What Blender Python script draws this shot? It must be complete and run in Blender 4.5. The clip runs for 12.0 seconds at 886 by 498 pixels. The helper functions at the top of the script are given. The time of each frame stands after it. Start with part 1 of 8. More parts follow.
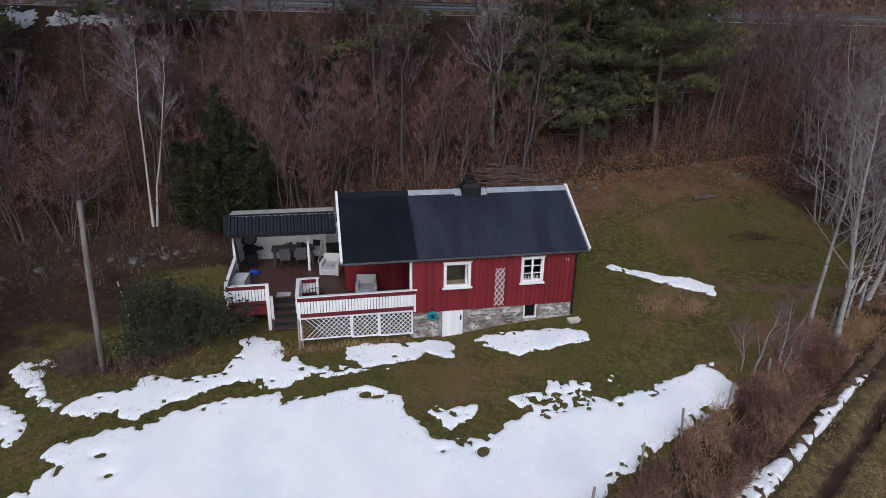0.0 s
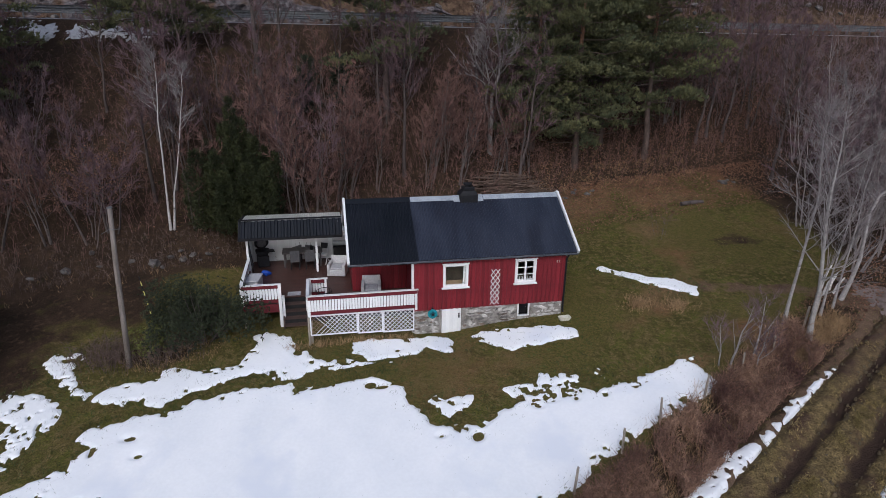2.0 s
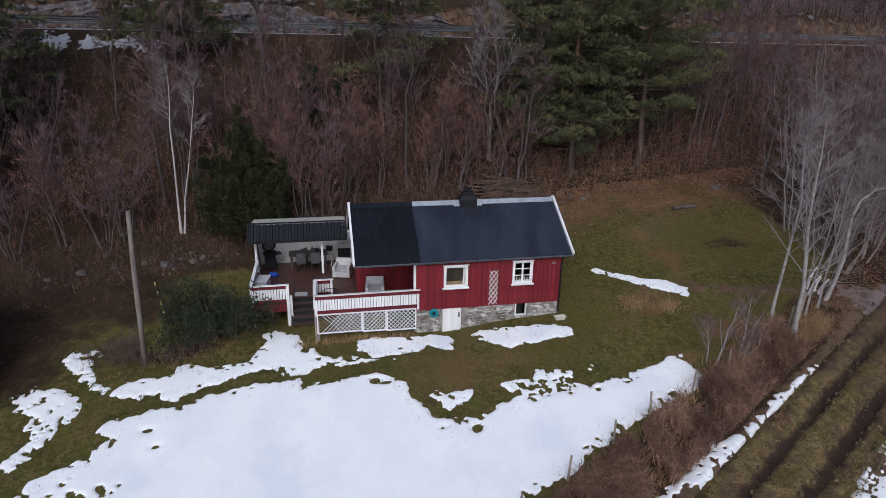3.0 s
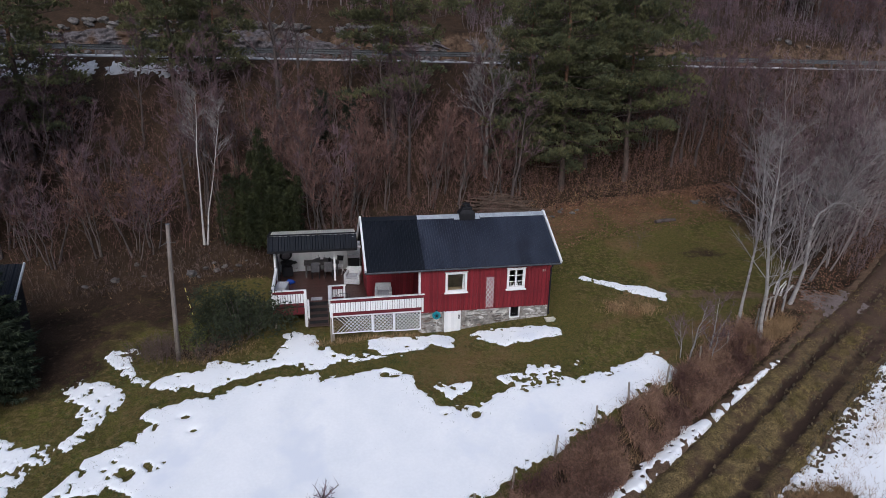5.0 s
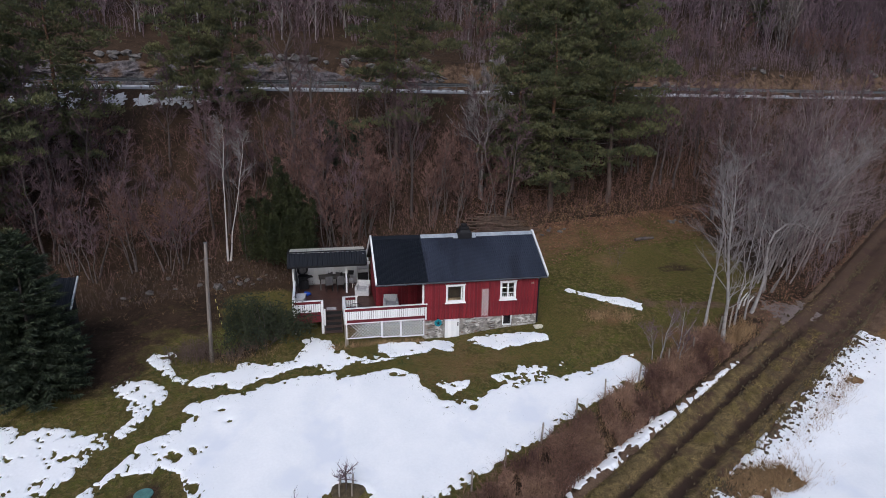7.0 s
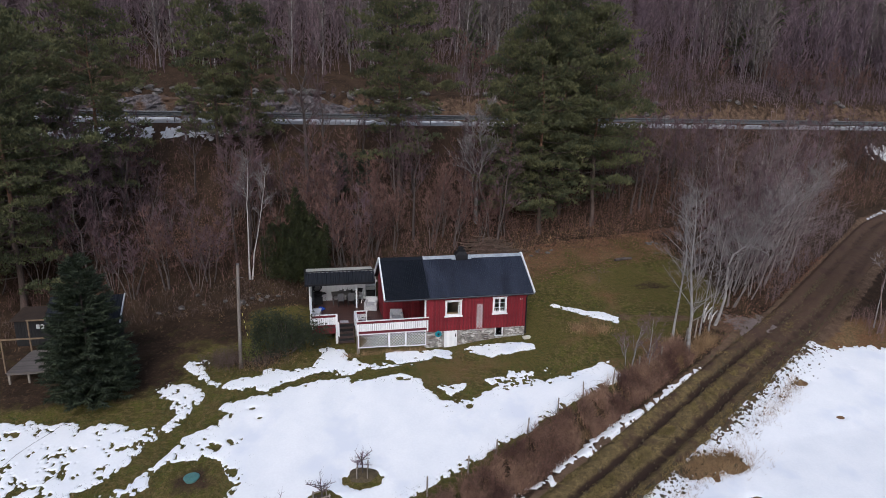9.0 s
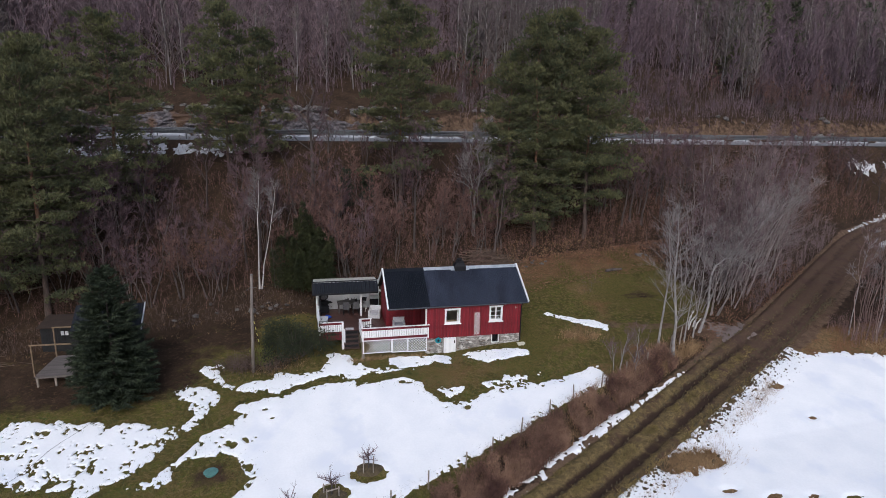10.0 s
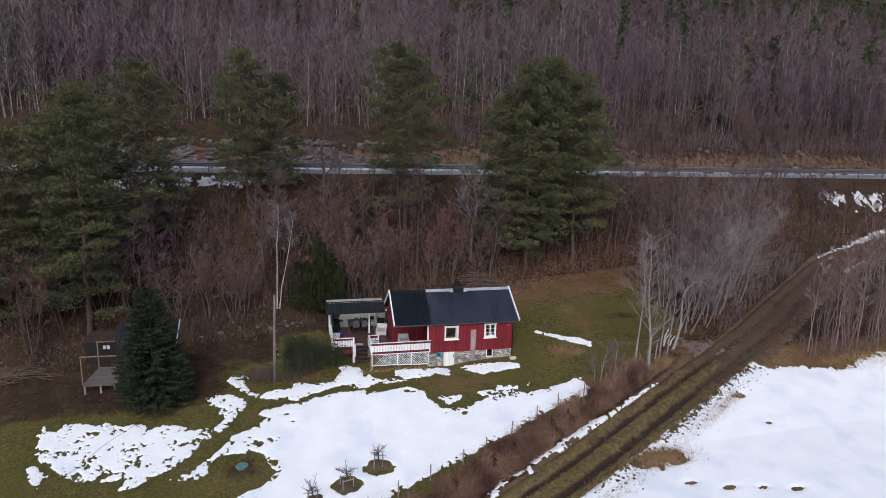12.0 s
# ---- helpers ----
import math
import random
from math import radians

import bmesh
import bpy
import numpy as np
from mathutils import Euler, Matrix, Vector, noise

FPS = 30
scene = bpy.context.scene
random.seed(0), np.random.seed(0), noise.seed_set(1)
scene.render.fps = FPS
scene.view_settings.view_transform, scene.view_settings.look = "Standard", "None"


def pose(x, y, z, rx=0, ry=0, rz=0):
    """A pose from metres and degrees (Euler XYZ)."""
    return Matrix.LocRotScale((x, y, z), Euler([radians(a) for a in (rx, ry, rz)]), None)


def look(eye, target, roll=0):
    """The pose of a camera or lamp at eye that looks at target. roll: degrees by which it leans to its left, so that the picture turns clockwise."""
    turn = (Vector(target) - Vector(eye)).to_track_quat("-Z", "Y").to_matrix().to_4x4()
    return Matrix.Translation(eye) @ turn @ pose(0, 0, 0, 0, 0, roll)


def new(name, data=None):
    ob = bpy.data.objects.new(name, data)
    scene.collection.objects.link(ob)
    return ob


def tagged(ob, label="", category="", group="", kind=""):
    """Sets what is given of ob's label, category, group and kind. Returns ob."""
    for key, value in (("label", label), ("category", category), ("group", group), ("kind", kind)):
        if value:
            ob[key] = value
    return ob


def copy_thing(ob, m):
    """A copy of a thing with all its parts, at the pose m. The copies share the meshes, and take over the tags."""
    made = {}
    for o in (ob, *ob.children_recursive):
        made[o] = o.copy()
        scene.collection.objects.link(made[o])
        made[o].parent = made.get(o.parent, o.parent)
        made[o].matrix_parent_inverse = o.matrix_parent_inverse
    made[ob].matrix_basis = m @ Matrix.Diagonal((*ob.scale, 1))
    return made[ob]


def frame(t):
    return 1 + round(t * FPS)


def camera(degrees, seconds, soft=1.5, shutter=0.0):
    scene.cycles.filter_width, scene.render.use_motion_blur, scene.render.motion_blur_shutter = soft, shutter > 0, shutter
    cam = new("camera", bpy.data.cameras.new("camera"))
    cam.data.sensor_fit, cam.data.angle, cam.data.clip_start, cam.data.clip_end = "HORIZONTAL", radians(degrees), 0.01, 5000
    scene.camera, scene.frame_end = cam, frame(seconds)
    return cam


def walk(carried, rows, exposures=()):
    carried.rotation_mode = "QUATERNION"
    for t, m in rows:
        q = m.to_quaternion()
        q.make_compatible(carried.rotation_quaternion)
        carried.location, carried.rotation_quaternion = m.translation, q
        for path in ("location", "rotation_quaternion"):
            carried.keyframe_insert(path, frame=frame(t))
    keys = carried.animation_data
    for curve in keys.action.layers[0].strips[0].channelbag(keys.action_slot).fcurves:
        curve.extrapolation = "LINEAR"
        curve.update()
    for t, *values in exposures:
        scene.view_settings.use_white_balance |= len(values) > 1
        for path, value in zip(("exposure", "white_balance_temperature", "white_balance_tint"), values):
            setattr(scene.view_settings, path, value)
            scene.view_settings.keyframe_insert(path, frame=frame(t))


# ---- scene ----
cam = camera(73.3, 12.0, soft=0.6)
# seconds, eye x y z, then degrees: turn, tilt, lean
PATH = [
    (0.0, -0.602, -21.214, 11.149, -12.065, -19.264, 0.946),
    (0.5, -0.619, -21.566, 11.340, -11.969, -19.350, 0.941),
    (1.0, -0.667, -21.961, 11.499, -11.904, -19.338, 0.937),
    (1.5, -0.746, -22.402, 11.638, -11.869, -19.241, 0.936),
    (2.0, -0.853, -22.891, 11.768, -11.859, -19.073, 0.936),
    (2.5, -0.988, -23.431, 11.896, -11.874, -18.846, 0.939),
    (3.0, -1.147, -24.022, 12.030, -11.910, -18.573, 0.943),
    (4.0, -1.534, -25.360, 12.341, -12.035, -17.921, 0.958),
    (5.0, -1.999, -26.908, 12.739, -12.213, -17.181, 0.981),
    (5.5, -2.256, -27.759, 12.977, -12.317, -16.792, 0.996),
    (6.0, -2.527, -28.659, 13.242, -12.426, -16.396, 1.012),
    (6.5, -2.811, -29.607, 13.533, -12.538, -15.995, 1.031),
    (7.0, -3.105, -30.600, 13.850, -12.651, -15.590, 1.052),
    (8.0, -3.718, -32.711, 14.545, -12.868, -14.768, 1.099),
    (9.0, -4.351, -34.961, 15.291, -13.057, -13.911, 1.154),
    (9.5, -4.671, -36.129, 15.667, -13.135, -13.460, 1.185),
    (10.0, -4.990, -37.317, 16.033, -13.198, -12.986, 1.218),
    (10.5, -5.307, -38.521, 16.381, -13.243, -12.480, 1.253),
    (11.0, -5.621, -39.735, 16.698, -13.269, -11.935, 1.289),
    (11.5, -5.928, -40.951, 16.973, -13.272, -11.339, 1.328),
    (12.0, -6.227, -42.164, 17.192, -13.250, -10.682, 1.369),
]
walk(cam, [(t, pose(x, y, z, 90 + tilt, 0, turn) @ pose(0, 0, 0, 0, 0, lean)) for t, x, y, z, turn, tilt, lean in PATH],
     exposures=[(0.0, -0.03, 5750, 11), (6.0, 0.01, 5760, 11), (12.0, 0.20, 5880, 11)])

# ---- sky and sun: a dull overcast winter day ----
world = bpy.data.worlds.new("overcast_sky")
scene.world = world
world.use_nodes = True
wn, wl = world.node_tree.nodes, world.node_tree.links
sky = wn.new("ShaderNodeTexSky")
sky.sky_type, sky.sun_disc = "NISHITA", False
sky.sun_elevation, sky.sun_rotation = radians(38), radians(200)
sky.air_density, sky.dust_density, sky.ozone_density = 1.0, 4.0, 1.0
dull = wn.new("ShaderNodeHueSaturation")
dull.inputs["Saturation"].default_value = 0.85
wl.new(sky.outputs[0], dull.inputs["Color"])
wl.new(dull.outputs[0], wn["Background"].inputs["Color"])
wn["Background"].inputs["Strength"].default_value = 0.12
sun_data = bpy.data.lights.new("sun", "SUN")
sun_data.energy, sun_data.angle, sun_data.color = 0.8, radians(25), (1.0, 0.97, 0.93)
sun = new("sun", sun_data)
sun.matrix_world = look((0, -60, 60), (12, 0, 3))

# ---- materials ----
def mat(name, c1, c2, scale=6.0, rough=0.8, bump=0.2, fine=60.0, metal=0.0, stain=None, stain_scale=1.2, stain_at=0.6,
        stretch=(1, 1, 1), vary=0.0, island=0.0, gloss=0.3, step=0.02, grain=0.26, place=False):
    """Two colours mixed by a coarse and a fine noise, with stains, relief, and brightness that varies from piece to piece."""
    m = bpy.data.materials.new(name)
    m.use_nodes = True
    n, l = m.node_tree.nodes, m.node_tree.links
    b = n["Principled BSDF"]
    co, mp = n.new("ShaderNodeTexCoord"), n.new("ShaderNodeMapping")
    mp.inputs["Scale"].default_value = stretch
    l.new(n.new("ShaderNodeNewGeometry").outputs["Position"] if place else co.outputs["Object"], mp.inputs["Vector"])

    def noise_tex(s, detail):
        x = n.new("ShaderNodeTexNoise")
        x.inputs["Scale"].default_value, x.inputs["Detail"].default_value = s, detail
        l.new(mp.outputs[0], x.inputs["Vector"])
        return x

    def mixer(kind, fac, a, c):
        x = n.new("ShaderNodeMix")
        x.data_type, x.blend_type = "RGBA", kind
        for socket, value in ((x.inputs[0], fac), (x.inputs[6], a), (x.inputs[7], c)):
            if isinstance(value, (int, float)):
                socket.default_value = value
            elif isinstance(value, tuple):
                socket.default_value = (*value, 1)
            else:
                l.new(value, socket)
        return x.outputs[2]

    def ramp(src, lo, hi, a=0.0, c=1.0):
        x = n.new("ShaderNodeMapRange")
        x.inputs[1].default_value, x.inputs[2].default_value = lo, hi
        x.inputs[3].default_value, x.inputs[4].default_value = a, c
        l.new(src, x.inputs[0])
        return x.outputs[0]

    coarse, small = noise_tex(scale, 4), noise_tex(fine, 3)
    col = mixer("MIX", ramp(coarse.outputs[0], 0.35, 0.65), c1, c2)
    grey = ramp(small.outputs[0], 0.3, 0.7, 1 - grain, 1 + grain)
    comb = n.new("ShaderNodeCombineColor")
    for i in range(3):
        l.new(grey, comb.inputs[i])
    col = mixer("MULTIPLY", 1.0, col, comb.outputs[0])
    if stain:
        st = noise_tex(stain_scale, 6)
        col = mixer("MIX", ramp(st.outputs[0], stain_at, stain_at + 0.12), col, stain)
    for amount, kind in ((vary, "object"), (island, "island")):
        if amount:
            src = n.new("ShaderNodeObjectInfo").outputs["Random"] if kind == "object" else n.new("ShaderNodeNewGeometry").outputs["Random Per Island"]
            hs = n.new("ShaderNodeHueSaturation")
            l.new(ramp(src, 0, 1, 1 - amount, 1 + amount), hs.inputs["Value"])
            l.new(col, hs.inputs["Color"])
            col = hs.outputs[0]
    l.new(col, b.inputs["Base Color"])
    l.new(ramp(coarse.outputs[0], 0.3, 0.7, max(0.02, rough - 0.08), min(1, rough + 0.08)), b.inputs["Roughness"])
    b.inputs["Metallic"].default_value = metal
    b.inputs["Specular IOR Level"].default_value = gloss
    if bump:
        bp = n.new("ShaderNodeBump")
        bp.inputs["Strength"].default_value, bp.inputs["Distance"].default_value = bump, step
        l.new(small.outputs[0], bp.inputs["Height"])
        l.new(bp.outputs[0], b.inputs["Normal"])
    return m


RED = mat("red_paint", (0.145, 0.012, 0.019), (0.200, 0.018, 0.026), 3, 0.65, 0.2, 40, stretch=(6, 6, 0.6), vary=0.2, stain=(0.105, 0.011, 0.015), stain_scale=2.0, stain_at=0.62)
DARK_RED = mat("dark_red_paint", (0.10, 0.010, 0.017), (0.135, 0.014, 0.020), 3, 0.6, 0.2, 40, vary=0.08)
WHITE = mat("white_paint", (0.72, 0.73, 0.74), (0.79, 0.79, 0.79), 2, 0.5, 0.05, 50, stain=(0.55, 0.55, 0.52), stain_scale=3, stain_at=0.66, vary=0.07, grain=0.05)
OLD_WHITE = mat("weathered_white_paint", (0.55, 0.56, 0.57), (0.66, 0.67, 0.68), 3, 0.6, 0.2, 40, stretch=(5, 5, 0.7), vary=0.08)
ROOF = mat("blue_grey_roof_sheet", (0.022, 0.027, 0.043), (0.032, 0.038, 0.058), 0.9, 0.5, 0.1, 30, stain=(0.017, 0.020, 0.032), stain_scale=0.5, stain_at=0.52, stretch=(1.6, 0.5, 0.5), gloss=0.28)
ROOF_DARK = mat("dark_roof_sheet", (0.006, 0.008, 0.012), (0.009, 0.011, 0.017), 1.0, 0.5, 0.1, 30, gloss=0.22)
ROOF_EDGE = mat("grey_flashing", (0.30, 0.33, 0.37), (0.40, 0.43, 0.47), 3, 0.45, 0.1, 40, metal=0.2)
CLEAR_SHEET = mat("yellowed_roof_sheet", (0.66, 0.65, 0.58), (0.76, 0.75, 0.68), 2, 0.5, 0.1, 40, stain=(0.45, 0.43, 0.36), stain_scale=2)
CLEAR_SHEET.node_tree.nodes["Principled BSDF"].inputs["Transmission Weight"].default_value = 0.3
BLACK_METAL = mat("black_metal", (0.010, 0.010, 0.012), (0.016, 0.016, 0.019), 5, 0.6, 0.1, 60, gloss=0.2)
ZINC = mat("galvanised_steel", (0.10, 0.104, 0.112), (0.15, 0.154, 0.163), 5, 0.5, 0.05, 60, metal=0.3)
STONE = mat("foundation_stone", (0.095, 0.088, 0.082), (0.22, 0.205, 0.195), 3.5, 0.85, 0.8, 22, stain=(0.52, 0.50, 0.475), stain_scale=3.0, stain_at=0.57, vary=0.4, step=0.03, place=True)
BROWN_STONE = mat("brown_foundation_stone", (0.10, 0.074, 0.060), (0.21, 0.165, 0.138), 3.5, 0.85, 0.6, 22, stain=(0.42, 0.38, 0.345), stain_scale=3.2, stain_at=0.60, vary=0.4, step=0.03, place=True)
LIMED_STONE = mat("limewashed_stone", (0.33, 0.315, 0.30), (0.56, 0.54, 0.52), 3.5, 0.85, 0.6, 22, stain=(0.15, 0.125, 0.11), stain_scale=3.6, stain_at=0.56, vary=0.2, step=0.03, place=True)
MORTAR = mat("old_mortar", (0.13, 0.118, 0.105), (0.34, 0.32, 0.295), 3.5, 0.9, 0.6, 30, stain=(0.55, 0.53, 0.50), stain_scale=2.4, stain_at=0.54, place=True)
GUTTER = mat("blue_grey_gutter", (0.060, 0.068, 0.085), (0.10, 0.108, 0.125), 3, 0.5, 0.1, 40, metal=0.1)
STEP_WOOD = mat("dark_brown_steps", (0.050, 0.031, 0.026), (0.088, 0.058, 0.050), 3, 0.55, 0.2, 30, stretch=(0.5, 6, 6), vary=0.2)
GREY_TABLE = mat("grey_stained_table", (0.066, 0.060, 0.060), (0.10, 0.091, 0.089), 4, 0.7, 0.2, 40, vary=0.12)
CUT_ROCK = mat("blasted_rock", (0.050, 0.043, 0.045), (0.165, 0.146, 0.150), 2.6, 0.9, 1.0, 6, stain=(0.095, 0.058, 0.038), stain_scale=0.5, stain_at=0.5, step=0.15)
ROCK = mat("grey_rock", (0.075, 0.068, 0.064), (0.175, 0.162, 0.155), 2, 0.9, 0.8, 12, vary=0.25, stain=(0.10, 0.11, 0.07), stain_scale=1.5, stain_at=0.6, step=0.06)
DECK = mat("brown_stained_deck", (0.056, 0.026, 0.021), (0.088, 0.042, 0.034), 3, 0.42, 0.2, 30, stretch=(0.5, 6, 6), vary=0.18, gloss=0.4)
OLD_WOOD = mat("weathered_grey_wood", (0.20, 0.17, 0.14), (0.32, 0.28, 0.24), 4, 0.85, 0.4, 40, stretch=(4, 4, 0.5), vary=0.12)
PALE_WOOD = mat("new_pale_wood", (0.42, 0.30, 0.17), (0.52, 0.40, 0.25), 4, 0.7, 0.2, 40, vary=0.1)
POLE_WOOD = mat("old_pole_wood", (0.135, 0.114, 0.10), (0.225, 0.195, 0.175), 3, 0.85, 0.5, 30, stretch=(5, 5, 0.4))
STEM = mat("hazel_stems", (0.078, 0.064, 0.059), (0.130, 0.110, 0.102), 3, 0.85, 0.2, 20, vary=0.3)
ROW_STEM = mat("grey_alder_stems", (0.145, 0.122, 0.117), (0.240, 0.208, 0.198), 3, 0.85, 0.2, 20, vary=0.25)
PLATFORM_WOOD = mat("damp_grey_boards", (0.105, 0.092, 0.088), (0.165, 0.145, 0.138), 4, 0.8, 0.4, 40, stretch=(0.5, 5, 5), vary=0.15)
FRAME_WOOD = mat("brown_frame_wood", (0.15, 0.105, 0.065), (0.22, 0.16, 0.105), 4, 0.8, 0.3, 40, vary=0.1)
# dark-stained timber, and the near-black of shade behind lattice and steps
DARK_WOOD_SHADE = mat("dark_wood_and_shade", (0.011, 0.011, 0.013), (0.020, 0.019, 0.020), 3, 0.7, 0.3, 40, stretch=(5, 5, 0.6), vary=0.15)
SHED_ROOF = mat("brown_roof_felt", (0.030, 0.021, 0.017), (0.052, 0.037, 0.030), 1.5, 0.9, 0.4, 30)
WICKER = mat("grey_wicker", (0.070, 0.070, 0.076), (0.115, 0.112, 0.118), 30, 0.7, 0.6, 90)
WICKER_PALE = mat("pale_wicker", (0.46, 0.46, 0.47), (0.58, 0.58, 0.59), 30, 0.7, 0.6, 90)
CUSHION = mat("grey_cushion", (0.34, 0.34, 0.36), (0.44, 0.44, 0.46), 8, 0.9, 0.3, 60)
TEAL = mat("teal_plastic", (0.01, 0.19, 0.24), (0.02, 0.25, 0.30), 6, 0.4, 0.05, 60)
GREEN_PLASTIC = mat("green_manhole_cover", (0.075, 0.18, 0.17), (0.11, 0.24, 0.225), 6, 0.6, 0.2, 60)
BLUE = mat("blue_tarpaulin", (0.01, 0.05, 0.32), (0.02, 0.08, 0.45), 6, 0.5, 0.2, 40)
YELLOW = mat("yellow_band", (0.55, 0.50, 0.12), (0.65, 0.60, 0.2), 8, 0.6, 0.1, 60)
CREAM = mat("cream_plastic", (0.55, 0.53, 0.44), (0.65, 0.63, 0.54), 8, 0.6, 0.1, 60)
SNOW = mat("melting_snow", (0.82, 0.84, 0.87), (0.88, 0.89, 0.91), 0.6, 0.75, 0.10, 9, grain=0.02, gloss=0.2, stain=(0.76, 0.79, 0.85), stain_scale=0.35, stain_at=0.55, step=0.03)
# grey of ploughed, dirty snow, also used as painted shade on snow behind trees
DIRTY_SHADED_SNOW = mat("dirty_and_shaded_snow", (0.42, 0.42, 0.44), (0.60, 0.61, 0.63), 1.2, 0.8, 0.3, 9, stain=(0.22, 0.21, 0.205), stain_scale=0.9, stain_at=0.52, grain=0.1)
ASPHALT = mat("wet_asphalt", (0.19, 0.192, 0.20), (0.25, 0.252, 0.26), 0.6, 0.4, 0.2, 30, stain=(0.20, 0.205, 0.215), stain_scale=0.3, stain_at=0.58)
BARK = mat("grey_brown_bark", (0.060, 0.047, 0.044), (0.105, 0.085, 0.080), 5, 0.9, 0.6, 25, stretch=(1, 1, 0.25), vary=0.25)
TWIG = mat("purple_brown_twigs", (0.098, 0.062, 0.069), (0.152, 0.099, 0.108), 2, 0.9, 0, 20, vary=0.28)
RED_TWIG = mat("red_brown_twigs", (0.110, 0.060, 0.052), (0.175, 0.102, 0.086), 2, 0.9, 0, 20, vary=0.28, island=0.35)
PALE_TWIG = mat("pale_grey_twigs", (0.15, 0.133, 0.137), (0.24, 0.215, 0.218), 2, 0.9, 0, 20, vary=0.2)
BIRCH = mat("birch_bark", (0.40, 0.385, 0.37), (0.56, 0.54, 0.52), 3, 0.8, 0.3, 20, stain=(0.07, 0.06, 0.06), stain_scale=3.5, stain_at=0.58, stretch=(1, 1, 2.2), vary=0.12)
SILVER_BARK = mat("silver_grey_bark", (0.20, 0.185, 0.18), (0.33, 0.31, 0.30), 3, 0.85, 0.4, 20, stain=(0.10, 0.09, 0.085), stain_scale=3.0, stain_at=0.62)
GREY_BARK = mat("pale_grey_bark", (0.13, 0.116, 0.114), (0.235, 0.212, 0.205), 3, 0.85, 0.4, 20, stain=(0.13, 0.12, 0.11), stain_scale=3.0, stain_at=0.6, vary=0.15)
PINE_BARK = mat("pine_bark", (0.062, 0.046, 0.040), (0.112, 0.082, 0.071), 5, 0.9, 0.8, 16, stretch=(1, 1, 0.3), vary=0.15)
PINE_UPPER = mat("orange_pine_bark", (0.125, 0.070, 0.046), (0.19, 0.105, 0.068), 5, 0.85, 0.5, 20, vary=0.15)
PINE_NEEDLE = mat("pine_needles", (0.059, 0.070, 0.038), (0.142, 0.140, 0.064), 0.7, 0.85, 0, 8, vary=0.12, island=0.2)
SPRUCE_NEEDLE = mat("spruce_needles", (0.017, 0.025, 0.0145), (0.037, 0.048, 0.025), 1.2, 0.65, 0, 10, vary=0.1, island=0.35)
CEDAR = mat("cedar_sprays", (0.019, 0.025, 0.009), (0.046, 0.051, 0.018), 1.2, 0.7, 0, 10, island=0.35)
RHODO = mat("rhododendron_leaves", (0.020, 0.026, 0.014), (0.048, 0.056, 0.028), 1.5, 0.85, 0, 10, island=0.35)
YELLOW_LEAF = mat("yellow_green_leaves", (0.09, 0.10, 0.02), (0.16, 0.16, 0.04), 2, 0.6, 0, 10, island=0.3)
DRY_GRASS = mat("dry_grass", (0.25, 0.160, 0.085), (0.37, 0.250, 0.138), 1.5, 0.9, 0, 10, island=0.35)
BRAMBLE = mat("red_brown_bramble", (0.088, 0.044, 0.037), (0.29, 0.178, 0.124), 0.5, 0.9, 0, 10, island=0.5)
DEAD_STEM = mat("dead_perennial_stems", (0.075, 0.050, 0.042), (0.150, 0.108, 0.092), 1.5, 0.9, 0, 10, island=0.35)
DEAD_LEAF = mat("dead_leaves", (0.135, 0.066, 0.042), (0.225, 0.125, 0.080), 2, 0.9, 0, 10, island=0.4)
INSIDE = mat("panelled_room", (0.20, 0.175, 0.14), (0.30, 0.27, 0.22), 2, 0.7, 0.1, 30)
CURTAIN = mat("white_curtain", (0.70, 0.70, 0.70), (0.78, 0.78, 0.78), 4, 0.9, 0.2, 40)
EARTH = mat("dug_earth", (0.062, 0.048, 0.028), (0.110, 0.084, 0.050), 4, 0.95, 0.8, 30, step=0.05)
GLASS = bpy.data.materials.new("window_glass")
GLASS.use_nodes = True
gp = GLASS.node_tree.nodes["Principled BSDF"]
gp.inputs["Base Color"].default_value, gp.inputs["Roughness"].default_value = (1, 1, 1, 1), 0.02
gp.inputs["Transmission Weight"].default_value, gp.inputs["IOR"].default_value = 1.0, 1.1


